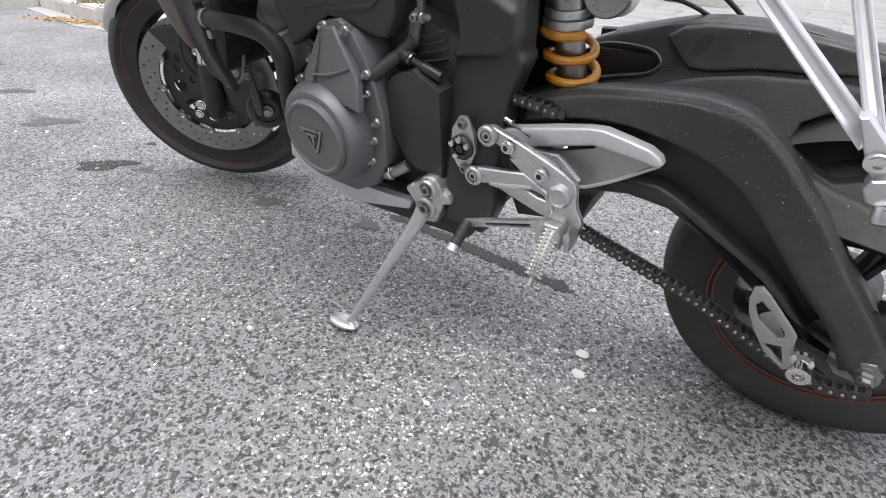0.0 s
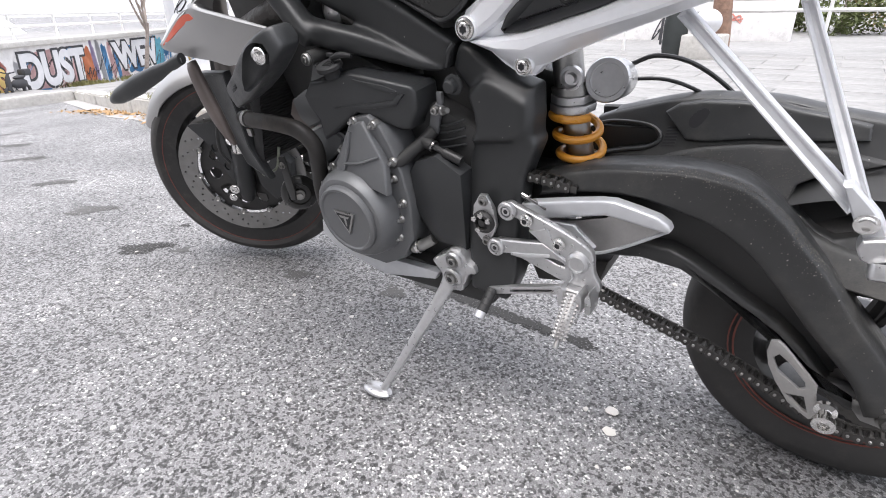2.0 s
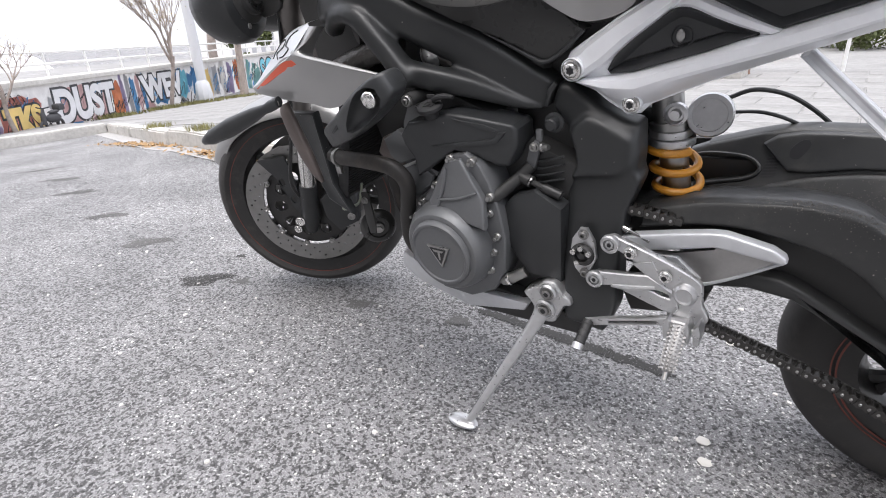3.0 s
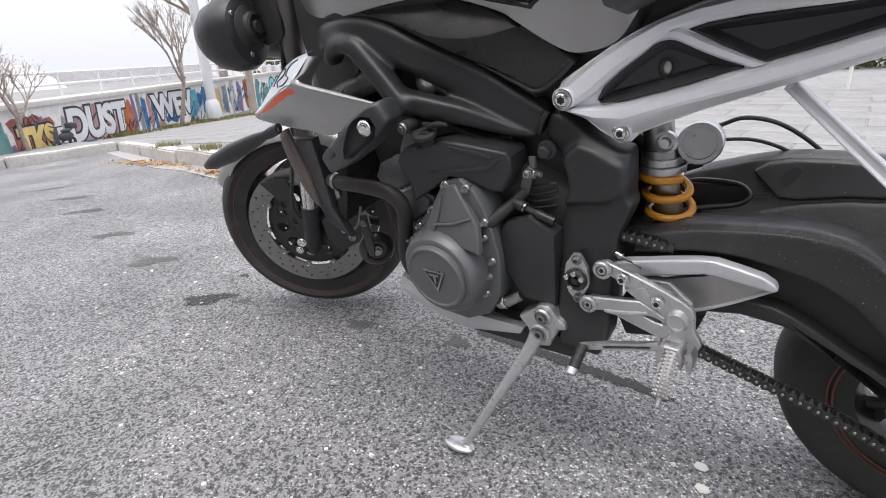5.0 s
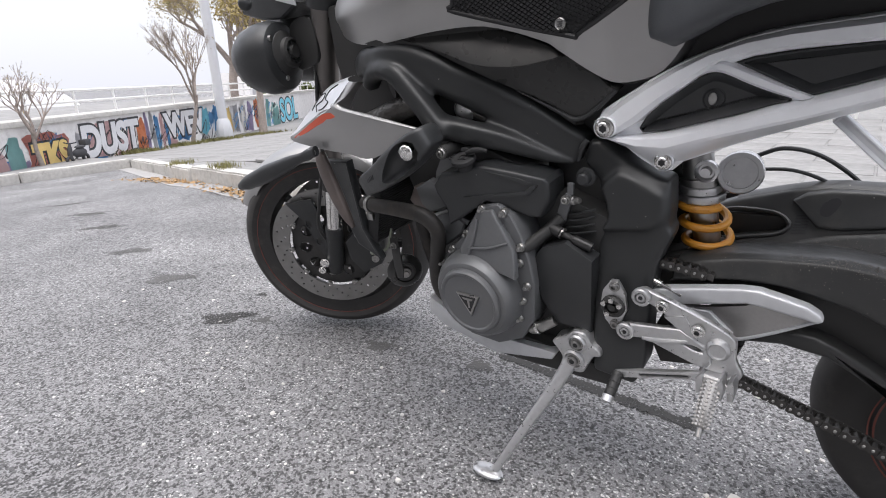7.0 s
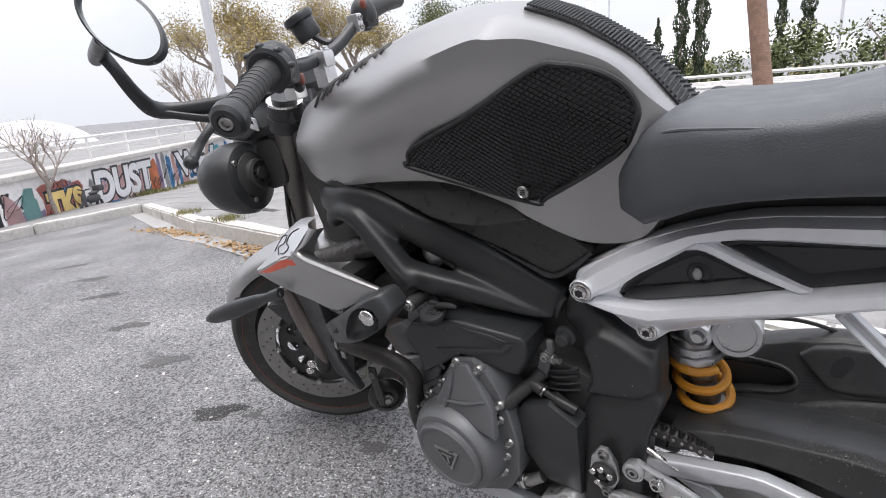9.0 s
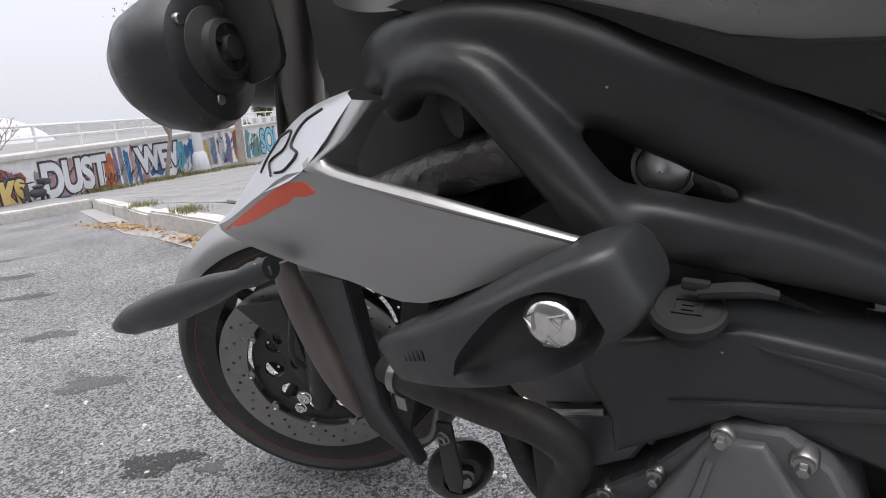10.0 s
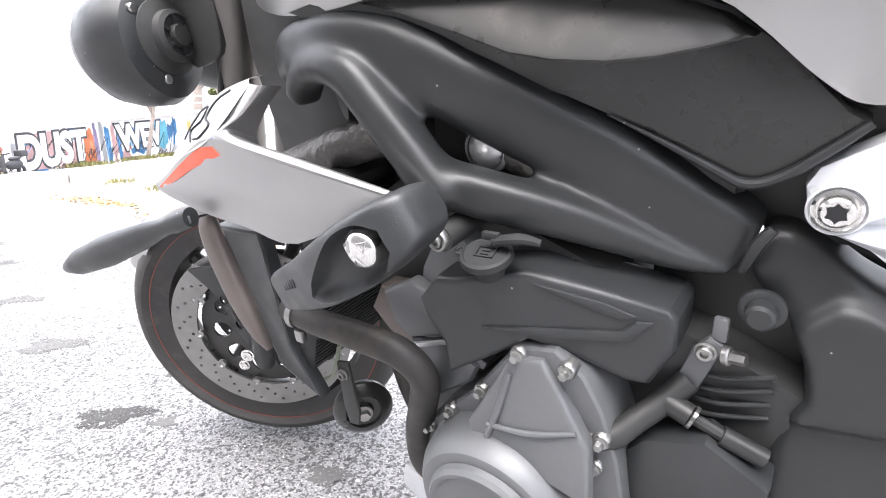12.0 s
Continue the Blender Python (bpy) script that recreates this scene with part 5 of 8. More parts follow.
fr = part("footrest_hanger", join(slab([(0.820, 0.441), (0.826, 0.453), (0.839, 0.459), (0.850, 0.456), (0.897, 0.441), (0.950, 0.421), (0.974, 0.408), (0.981, 0.396), (0.983, 0.368), (0.994, 0.346), (0.988, 0.330), (0.981, 0.312), (0.971, 0.312), (0.962, 0.330), (0.938, 0.330), (0.942, 0.350), (0.930, 0.373), (0.911, 0.389), (0.869, 0.423), (0.842, 0.435), (0.828, 0.433)], -0.096, -0.084, 0.0045, seg=3, rounded=3),
    turned([(0, 0), (0.019, 0), (0.018, 0.007), (0.0135, 0.011), (0.011, 0.009), (0, 0.0085)], 28, aim((0.957, -0.094, 0.383), LEFT))), ALU, bike, "cast aluminium footrest hanger")
part("hanger_arm", join(slab([(0.798, 0.374), (0.803, 0.384), (0.814, 0.390), (0.830, 0.392), (0.865, 0.397), (0.899, 0.403), (0.924, 0.390), (0.945, 0.379), (0.950, 0.354), (0.944, 0.341), (0.925, 0.344), (0.884, 0.356), (0.842, 0.369), (0.823, 0.365), (0.807, 0.363)], -0.100, -0.088, 0.0045, [[(0.906, 0.377), (0.917, 0.379), (0.937, 0.3745), (0.935, 0.3695), (0.922, 0.371)]], seg=3)), ALU, fr)
part("hanger_rib", tube([(0.840, -0.0995, 0.370), (0.862, -0.101, 0.3725), (0.885, -0.101, 0.3775), (0.912, -0.099, 0.384)], [0.003, 0.0042, 0.0042, 0.003], 10, 4), ALU, fr)
part("hanger_web", slab([(0.872, 0.418), (0.905, 0.428), (0.925, 0.392), (0.915, 0.388)], -0.0985, -0.09, 0.003), ALU, fr)
for u, w in ((0.837, 0.447), (0.811, 0.376)):
    part("bolt", join(turned([(0.0155, 0), (0.0155, 0.006), (0.0135, 0.008), (0.0095, 0.008), (0.0095, 0.002)], 24, aim((u, -0.098, w), LEFT)), bolt((u, -0.099, w), 0.0075, LEFT, 0.006)), ALU, fr)
    # hollow filled with black to look shaded
    part("recess_shade", turned([(0, 0), (0.0036, 0), (0.0036, 0.0072), (0, 0.0072)], 6, aim((u, -0.099, w), LEFT)), INK, fr)
for u, w in ((0.870, 0.437), (0.926, 0.408)):
    part("bolt", bolt((u, -0.098, w), 0.0085, LEFT, 0.007), CHROME, fr)
    # black hexagon paints the shaded socket
    part("recess_shade", turned([(0, 0), (0.0038, 0), (0.0038, 0.0075), (0, 0.0075)], 6, aim((u, -0.098, w), LEFT)), INK, fr)
for u, w in ((0.938, 0.327), (0.968, 0.325), (0.984, 0.327)):
    part("peg_fork", slab([(u - 0.004, w - 0.018), (u - 0.006, w + 0.010), (u + 0.002, w + 0.022), (u + 0.006, w + 0.008), (u + 0.005, w - 0.016)], -0.120, -0.088, 0.0025), ALU, fr)
fr.location, fr.scale = (0.014 + 0.052, -0.024, 0.0145), (0.938, 1, 1)
def knurled(a, b, r):
    a, b = Vector(a), Vector(b)
    bm = tube([a, a.lerp(b, 0.5), a.lerp(b, 0.94), b], [r, r * 0.94, r * 0.84, r * 0.6], 16, 1)
    d = (b - a).normalized()
    x = d.orthogonal().normalized()
    y = d.cross(x)
    studs = []
    for i in range(12):
        for j in range(10):
            ang = 2 * math.pi * j / 10
            q = a.lerp(b, (i + 0.5) / 12) + (x * math.cos(ang) + y * math.sin(ang)) * r * (0.95 - 0.012 * i)
            studs.append(turned([(0.0032, 0), (0.0012, 0.0028), (0, 0.0028)], 4, aim(q, x * math.cos(ang) + y * math.sin(ang))))
    return join(bm, *studs)


peg = part("foot_peg", knurled((0.962, -0.112, 0.336), (0.961, -0.166, 0.290), 0.0122), BRUSHED, bike, "knurled aluminium foot peg")
peg.location = (0.001, -0.020, 0.008)
part("peg_clevis", join(slab([(0.945, 0.347), (0.972, 0.347), (0.975, 0.318), (0.962, 0.309), (0.945, 0.316)], -0.116, -0.098, 0.006, seg=3), tube([(0.936, -0.108, 0.330), (0.990, -0.108, 0.330)], 0.0045, 10, 1)), ALU, peg)
part("peg_feeler", tube([(0.961, -0.166, 0.290), (0.961, -0.176, 0.281)], 0.0042, 10, 1), STEEL, peg)
lever = part("gear_lever", slab([(0.945, 0.358), (0.945, 0.344), (0.83, 0.304), (0.815, 0.300), (0.813, 0.312), (0.83, 0.318)], -0.138, -0.128, 0.002, [[(0.93, 0.347), (0.93, 0.342), (0.855, 0.3165), (0.855, 0.3215)]]), ALU, bike, "slotted aluminium gear lever")
part("lever_pad", tube([(0.820, -0.135, 0.309), (0.818, -0.155, 0.294), (0.816, -0.172, 0.281)], 0.0092, 14, 1), HOSE, lever, "black rubber lever pad")
for k in range(4):
    part("pad_ring", turned([(0.0085, -0.0016), (0.0102, -0.0008), (0.0102, 0.0008), (0.0085, 0.0016)], 16, aim(Vector((0.8195, -0.140, 0.305)).lerp(Vector((0.8165, -0.167, 0.285)), k / 3), (-0.08, -0.77, -0.6)), True), HOSE, lever)
part("lever_tip", tube([(0.816, -0.169, 0.284), (0.8155, -0.178, 0.277)], 0.0096, 14, 1), ALU, lever)

# swingarm
arm_top = [(0.88, 0.495), (0.955, 0.518), (1.029, 0.529), (1.082, 0.533), (1.121, 0.530), (1.152, 0.522), (1.180, 0.504), (1.205, 0.482), (1.227, 0.457), (1.250, 0.433), (1.275, 0.402), (1.306, 0.359), (1.343, 0.314), (1.366, 0.284), (1.390, 0.248)]
arm_fold = [(0.88, 0.470), (0.958, 0.490), (1.020, 0.495), (1.055, 0.491), (1.090, 0.484), (1.122, 0.475), (1.148, 0.462), (1.172, 0.445), (1.193, 0.424), (1.216, 0.399), (1.237, 0.374), (1.262, 0.344), (1.303, 0.300), (1.325, 0.272), (1.345, 0.232)]
rows = [[(u - 0.006, 0.05, w - 0.025) for u, w in arm_top], [(u - 0.003, 0.0, w - 0.008) for u, w in arm_top], [(u, -0.036, w) for u, w in arm_top],
        [(a[0] * 0.95 + b[0] * 0.05, -0.050, a[1] * 0.95 + b[1] * 0.05) for a, b in zip(arm_top, arm_fold)],
        [(a[0] * 0.84 + b[0] * 0.16, -0.0575, a[1] * 0.84 + b[1] * 0.16) for a, b in zip(arm_top, arm_fold)],
        [(a[0] * 0.40 + b[0] * 0.60, -0.0635, a[1] * 0.40 + b[1] * 0.60) for a, b in zip(arm_top, arm_fold)],
        [(u, -0.068, w) for u, w in arm_fold], [(u - 0.006, -0.060, w - 0.007) for u, w in arm_fold], [(u - 0.004, -0.020, w - 0.012) for u, w in arm_fold]]
arm_skin = surface(rows, 4)
arm_hull = BVHTree.FromBMesh(arm_skin)
arm = part("swingarm", arm_skin, SWING, bike, "dusty black gull-wing swingarm", 60)
part("arm_wall", slab([(0.80, 0.46), (0.86, 0.485), (0.93, 0.508), (1.03, 0.520), (1.10, 0.520), (1.15, 0.508), (1.19, 0.480), (1.226, 0.442), (1.265, 0.395), (1.312, 0.335), (1.369, 0.262), (1.372, 0.238), (1.350, 0.226), (1.320, 0.236), (1.290, 0.262), (1.216, 0.318), (1.15, 0.365), (1.06, 0.415), (0.93, 0.46), (0.86, 0.44), (0.82, 0.42)], -0.022, 0.0, 0.004), DARK, arm)
part("lower_strut", slab([(0.955, 0.392), (1.031, 0.411), (1.073, 0.413), (1.100, 0.403), (1.141, 0.380), (1.181, 0.355), (1.220, 0.334), (1.255, 0.303), (1.291, 0.260), (1.330, 0.262), (1.372, 0.245), (1.360, 0.224), (1.320, 0.222), (1.284, 0.243), (1.258, 0.273), (1.220, 0.310), (1.188, 0.331), (1.156, 0.344), (1.119, 0.367), (1.090, 0.382), (1.035, 0.387), (0.96, 0.372)], -0.060, -0.015, 0.010, seg=4), SWING, arm)
# dark plate put in for the shaded hollow between arm and strut
part("arm_recess", slab([(0.93, 0.475), (1.003, 0.474), (1.079, 0.468), (1.148, 0.459), (1.188, 0.430), (1.240, 0.381), (1.298, 0.315), (1.350, 0.245), (1.307, 0.232), (1.257, 0.280), (1.180, 0.335), (1.095, 0.388), (1.024, 0.394), (0.93, 0.40)], -0.032, -0.005, 0.003), DARK, arm)
part("arm_chip", slab([(1.232, 0.392), (1.236, 0.391), (1.2385, 0.386), (1.2375, 0.380), (1.235, 0.384)], -0.0345, -0.030, 0.0), ALU, arm, "small pale chip on the swingarm")
part("arm_lug", join(slab([(0.985, 0.455), (1.03, 0.445), (1.045, 0.415), (1.035, 0.395), (1.015, 0.395), (0.99, 0.42)], -0.05, -0.01, 0.006), bolt((1.022, -0.05, 0.414), 0.009)), SWING, arm)
part("axle_block", slab([(1.322, 0.250), (1.372, 0.252), (1.384, 0.238), (1.362, 0.214), (1.338, 0.216), (1.325, 0.232)], -0.064, -0.04, 0.003), STEEL, arm, "bare metal axle adjuster block")
LEAN = dict(tilt=(0, 0.8), at=(0, 0.45))
WINDOW = [(1.195, 0.467), (1.198, 0.486), (1.213, 0.495), (1.239, 0.503), (1.288, 0.464), (1.286, 0.447), (1.253, 0.437), (1.230, 0.444)]
hug = part("rear_hugger", slab([(0.905, 0.538), (0.93, 0.547), (0.966, 0.556), (1.004, 0.565), (1.051, 0.573), (1.098, 0.5745), (1.154, 0.5745), (1.179, 0.570), (1.210, 0.567), (1.28, 0.560), (1.38, 0.545), (1.44, 0.40), (1.321, 0.392), (1.271, 0.390), (1.211, 0.420), (1.159, 0.440), (1.094, 0.450), (0.979, 0.447), (0.862, 0.444), (0.858, 0.474), (0.916, 0.490), (0.952, 0.499), (0.989, 0.506), (1.006, 0.514), (1.008, 0.524), (0.987, 0.534), (0.935, 0.535), (0.905, 0.528)], 0.020, 0.040, 0.004, [WINDOW], seg=3, **LEAN), SWING, bike, "dusty black rear mudguard hugger")
# dark plate stands in for the shaded void behind the window
part("hugger_backing", slab([(1.17, 0.43), (1.18, 0.51), (1.25, 0.52), (1.31, 0.47), (1.30, 0.42), (1.24, 0.42)], 0.062, 0.070, 0.002, **LEAN), DARK, hug)
part("hugger_crown", surface([[(u, 0.020 + 0.8 * (w - 0.45) + dv, w + dw) for u, w in ((0.93, 0.547), (0.966, 0.556), (1.004, 0.565), (1.051, 0.573), (1.098, 0.5745), (1.154, 0.5745), (1.210, 0.567), (1.28, 0.560))] for dv, dw in ((0.004, -0.006), (0.004, 0.0005), (0.03, 0.001), (0.06, -0.02), (0.08, -0.06))], 4), SWING, hug)
part("hugger_rim", tube([(u, 0.019 + 0.8 * (w - 0.45), w) for u, w in ((0.905, 0.529), (0.935, 0.5355), (0.987, 0.5345), (1.008, 0.524), (1.006, 0.514), (0.989, 0.506), (0.952, 0.499), (0.916, 0.490))], 0.0035, 8, 6), SWING, hug)
part("hugger_brow", slab([(1.008, 0.554), (1.025, 0.565), (1.057, 0.571), (1.104, 0.5725), (1.155, 0.5725), (1.180, 0.568), (1.211, 0.565), (1.26, 0.558), (1.262, 0.542), (1.200, 0.536), (1.130, 0.532), (1.073, 0.523), (1.046, 0.523)], 0.0115, 0.03, 0.005, seg=4, **LEAN), SWING, hug)
panel_bm = slab([(1.002, 0.493), (1.032, 0.505), (1.075, 0.517), (1.132, 0.526), (1.201, 0.530), (1.226, 0.530), (1.29, 0.522), (1.255, 0.511), (1.231, 0.508), (1.197, 0.489), (1.193, 0.468), (1.151, 0.470), (1.110, 0.478), (1.066, 0.482), (1.024, 0.486)], 0.010, 0.03, 0.005, seg=4, **LEAN)
panel_hull = BVHTree.FromBMesh(panel_bm)
part("hugger_panel", panel_bm, DUSTY, hug, "dusty textured side panel of the hugger")


def grit(name, hull_, line, count, spread, seed, parent):
    """Road grit lying loose along a ridge (u, v, w)."""
    rng = random.Random(seed)
    path = curve(line, 6)
    verts, faces = [], []
    for i in range(count):
        q = path[min(int(rng.random() * len(path)), len(path) - 2)]
        q = q + Vector((rng.gauss(0, 1) * spread, rng.gauss(0, 1) * spread, rng.gauss(0, 1) * spread))
        p, nn, k, d = hull_.find_nearest(q)
        if nn.y > 0:
            nn = -nn
        x = nn.orthogonal().normalized()
        y = nn.cross(x)
        r, b, n = rng.choice((0.0004, 0.0005, 0.0006, 0.0008, 0.0011)), rng.uniform(0, 6.28), len(verts)
        verts += [p + nn * 0.0002 + (x * math.cos(b + 1.57 * j) + y * math.sin(b + 1.57 * j)) * r for j in range(4)] + [p + nn * (0.0003 + r * 0.7)]
        faces += [(n, n + 1, n + 4), (n + 1, n + 2, n + 4), (n + 2, n + 3, n + 4), (n + 3, n, n + 4)]
    me = bpy.data.meshes.new(name)
    me.from_pydata(verts, [], faces)
    me.materials.append(GRIT)
    ob = new(name, me)
    ob.parent = parent
    ob["kind"] = "stuff"


GRIT = mat("pale_road_grit", (0.125, 0.117, 0.104), 0.85, vary=0.4, scale=60)
grit("grit", arm_hull, [(u, -0.045, w) for u, w in arm_top[2:10]], 1300, 0.0085, 5, arm)
grit("grit", arm_hull, [(u, -0.064, w - 0.02) for u, w in arm_top], 160, 0.018, 6, arm)
grit("grit", panel_hull, [(1.03, 0.03, 0.495), (1.10, 0.035, 0.500), (1.18, 0.04, 0.505), (1.25, 0.06, 0.520)], 1100, 0.016, 7, hug)
part("hugger_lip", slab([(1.100, 0.478), (1.157, 0.472), (1.194, 0.465), (1.231, 0.442), (1.255, 0.434), (1.282, 0.430), (1.311, 0.422), (1.40, 0.40), (1.41, 0.375), (1.321, 0.392), (1.272, 0.396), (1.255, 0.398), (1.228, 0.416), (1.200, 0.435), (1.175, 0.450), (1.14, 0.460)], 0.007, 0.03, 0.005, seg=3, **LEAN), DUSTY, hug, "dusty lower lip of the hugger")
# flat black patch paints the shade of an oval dimple
part("dimple_shade", slab([(1.045, 0.543), (1.046, 0.552), (1.054, 0.560), (1.063, 0.563), (1.069, 0.559), (1.066, 0.550), (1.058, 0.540), (1.050, 0.539)], 0.0108, 0.02, 0.0, rounded=4, **LEAN), INK, hug)
for i in range(7):
    part("hugger_mark", slab([(1.014 + 0.0004 * i, 0.510 + 0.0038 * i), (1.032 + 0.0004 * i, 0.512 + 0.0038 * i), (1.032 + 0.0004 * i, 0.514 + 0.0038 * i), (1.014 + 0.0004 * i, 0.512 + 0.0038 * i)], 0.0192, 0.022, 0.0, **LEAN), INK, hug)
# dark blocker added so the hugger's opening looks shaded inside
part("hugger_gap_filler", slab([(0.84, 0.50), (0.90, 0.525), (1.00, 0.530), (1.03, 0.50), (0.92, 0.455), (0.82, 0.43)], 0.085, 0.095, 0.003), DARK, hug)
# dark sheet added behind the spring in place of the shade there
part("shock_gap_filler", slab([(0.89, 0.46), (0.89, 0.535), (0.96, 0.54), (1.06, 0.53), (1.06, 0.46)], 0.150, 0.165, 0.004), DARK, bike)
# dark arch over the tyre, added where the space is only shaded
arch = []
for k in range(24):
    a = radians(4 + k * 5.2)
    arch.append([(1.315 + r * math.cos(a), v, 0.222 + r * math.sin(a)) for r, v in ((0.266, 0.055), (0.286, 0.060), (0.298, 0.08), (0.298, 0.13), (0.286, 0.170), (0.266, 0.177), (0.275, 0.16), (0.288, 0.12), (0.288, 0.06), (0.275, 0.02))])
part("arch_filler", loft(arch), DARK, bike, "dark arch added for the shaded space behind the swingarm")
# stretched forward as a dark filler to hide a bright gap
part("linkage_cover", slab([(0.82, 0.475), (0.93, 0.475), (1.0, 0.475), (1.09, 0.46), (1.06, 0.44), (1.0, 0.42), (0.90, 0.40), (0.82, 0.40)], 0.01, 0.06, 0.01), DARK, bike)
part("chain_guard_plate", slab([(1.217, 0.328), (1.218, 0.346), (1.226, 0.350), (1.236, 0.342), (1.262, 0.314), (1.279, 0.295), (1.281, 0.278), (1.289, 0.243), (1.281, 0.236), (1.254, 0.254), (1.234, 0.284), (1.222, 0.308)], -0.112, -0.106, 0.0015, [[(1.226, 0.322), (1.231, 0.330), (1.246, 0.318), (1.266, 0.295), (1.268, 0.286), (1.262, 0.281), (1.234, 0.302)], [(1.250, 0.268), (1.269, 0.272), (1.278, 0.246), (1.272, 0.248)]]), BRUSHED, bike, "bare metal chain guard plate")
part("stand_bobbin", turned([(0, 0), (0.013, 0), (0.013, 0.006), (0.008, 0.010), (0.008, 0.020), (0.013, 0.024), (0.013, 0.031), (0.007, 0.032), (0.006, 0.026), (0, 0.026)], 24, aim((1.294, -0.115, 0.268), LEFT)), CHROME, bike, "bright paddock stand bobbin")
part("rear_axle_nut", join(turned([(0, 0), (0.016, 0), (0.016, 0.004), (0.011, 0.005)], 24, aim((1.367, -0.062, 0.230), LEFT)), turned([(0.012, 0.004), (0.012, 0.012), (0.009, 0.013), (0.008, 0.018), (0.006, 0.019), (0, 0.019)], 6, aim((1.367, -0.062, 0.230), LEFT))), STEEL, bike, "rear axle nut")

# rear shock
sh = part("shock_absorber", join(tube([(0.880, 0.02, 0.67), (0.886, 0.02, 0.612)], 0.023, 24, 1), tube([(0.886, 0.02, 0.612), (0.891, 0.02, 0.585)], 0.028, 24, 1), tube([(0.908, 0.02, 0.50), (0.914, 0.02, 0.46)], 0.026, 20, 1), tube([(0.892, 0.02, 0.58), (0.911, 0.02, 0.47)], 0.021, 20, 1)), STEEL, bike, "grey metal rear shock absorber")
for k, (r, w) in enumerate(((0.031, 0.594), (0.034, 0.581))):
    part("preload_ring", join(*[moved(box(-r * 0.34, r * 0.34, -r, r, -0.006, 0.006, 0.002), Matrix.Translation((0.890 + 0.002 * k, 0.02, w)) @ Matrix.Rotation(math.pi * q / 5, 4, "Z")) for q in range(5)]), ALU, sh, "notched preload ring")
coil = [(0.893 + 0.022 * k / 96 + 0.0345 * math.cos(2 * math.pi * k / 26 + 0.5), 0.02 - 0.0345 * math.sin(2 * math.pi * k / 26 + 0.5), 0.574 - 0.114 * k / 96 - 0.006 * math.cos(2 * math.pi * k / 26 + 0.5)) for k in range(97)]
part("spring", tube(coil, 0.0064, 10, 1), SPRING, sh, "orange-yellow coil spring")
part("shock_eye", join(turned([(0, 0), (0.017, 0), (0.017, 0.008), (0.013, 0.010), (0.011, 0.004), (0.008, 0.004), (0.007, 0.012), (0, 0.012)], 24, aim((0.905, -0.012, 0.632), LEFT))), ALU, sh)
part("shock_reservoir", join(turned([(0, 0.003), (0.023, 0.003), (0.024, 0), (0.030, 0), (0.032, 0.004), (0.032, 0.012), (0.030, 0.014), (0.030, 0.07), (0.026, 0.08), (0, 0.08)], 36, aim((0.944, 0.015, 0.622), (-0.12, 0.95, -0.25))), tube([(0.944, 0.03, 0.60), (0.925, 0.04, 0.588), (0.905, 0.04, 0.595)], 0.006, 8, 4)), ALU, bike, "grey metal shock reservoir with a round cap")

# passenger footrest bracket
def flat_bar(a, b, wa, wb, v0, v1):
    (ua, za), (ub, zb) = a, b
    d = Vector((ub - ua, zb - za)).normalized()
    n = Vector((-d.y, d.x))
    return slab([(ua + n.x * wa, za + n.y * wa), (ub + n.x * wb, zb + n.y * wb), (ub - n.x * wb, zb - n.y * wb), (ua - n.x * wa, za - n.y * wa)], v0, v1, 0.002, crown=-0.003, crown_w=0.0028, tilt=(0, 0.42), at=(0, 0.553))


pb = part("passenger_bracket", join(flat_bar((1.052, 0.725), (1.256, 0.553), 0.0068, 0.008, -0.128, -0.114), flat_bar((1.169, 0.735), (1.262, 0.553), 0.0062, 0.0075, -0.1275, -0.1145)), SATIN, bike, "silver passenger footrest bracket")
part("bracket_foot", slab([(1.240, 0.578), (1.248, 0.580), (1.266, 0.562), (1.278, 0.549), (1.287, 0.533), (1.284, 0.524), (1.269, 0.524), (1.258, 0.540)], -0.132, -0.112, 0.004, seg=3), SATIN, pb)
part("bracket_clevis", join(slab([(1.269, 0.526), (1.290, 0.533), (1.298, 0.519), (1.295, 0.507), (1.281, 0.500), (1.272, 0.503), (1.266, 0.515)], -0.140, -0.110, 0.005, seg=3), turned([(0, 0), (0.011, 0), (0.011, 0.012), (0.009, 0.016), (0, 0.016)], 20, aim((1.290, -0.138, 0.502), (0.1, -0.6, -0.8)))), ALU, pb)
part("bolt", bolt((1.268, -0.133, 0.542), 0.009), CHROME, pb)


# dark slab added to block daylight between tank, seat and subframe
part("seat_gap_filler", slab([(0.70, 0.715), (0.77, 0.79), (0.86, 0.86), (1.30, 0.90), (1.30, 0.82), (1.02, 0.735), (0.88, 0.675), (0.80, 0.665), (0.74, 0.665)], -0.028, 0.03, 0.006), DARK, bike)
# dark filler that stands in for the shaded space behind the fork
part("headstock_filler", slab([(0.195, 0.70), (0.172, 0.82), (0.178, 0.93), (0.26, 0.93), (0.40, 0.86), (0.46, 0.70), (0.36, 0.66)], -0.045, 0.05, 0.01), DARK, bike)
# dark slab added behind the spar joint so no sky shows through
part("pivot_gap_filler", slab([(0.66, 0.67), (0.735, 0.665), (0.79, 0.61), (0.79, 0.50), (0.70, 0.50), (0.66, 0.58)], -0.045, -0.02, 0.004), DARK, bike)
part("brake_hose", tube([(-0.05, -0.03, 0.36), (-0.02, -0.06, 0.42), (0.02, -0.055, 0.52), (0.06, -0.05, 0.62), (0.09, -0.05, 0.75), (0.12, -0.03, 0.90)], 0.0045, 8), HOSE, bike, "black braided brake hose")
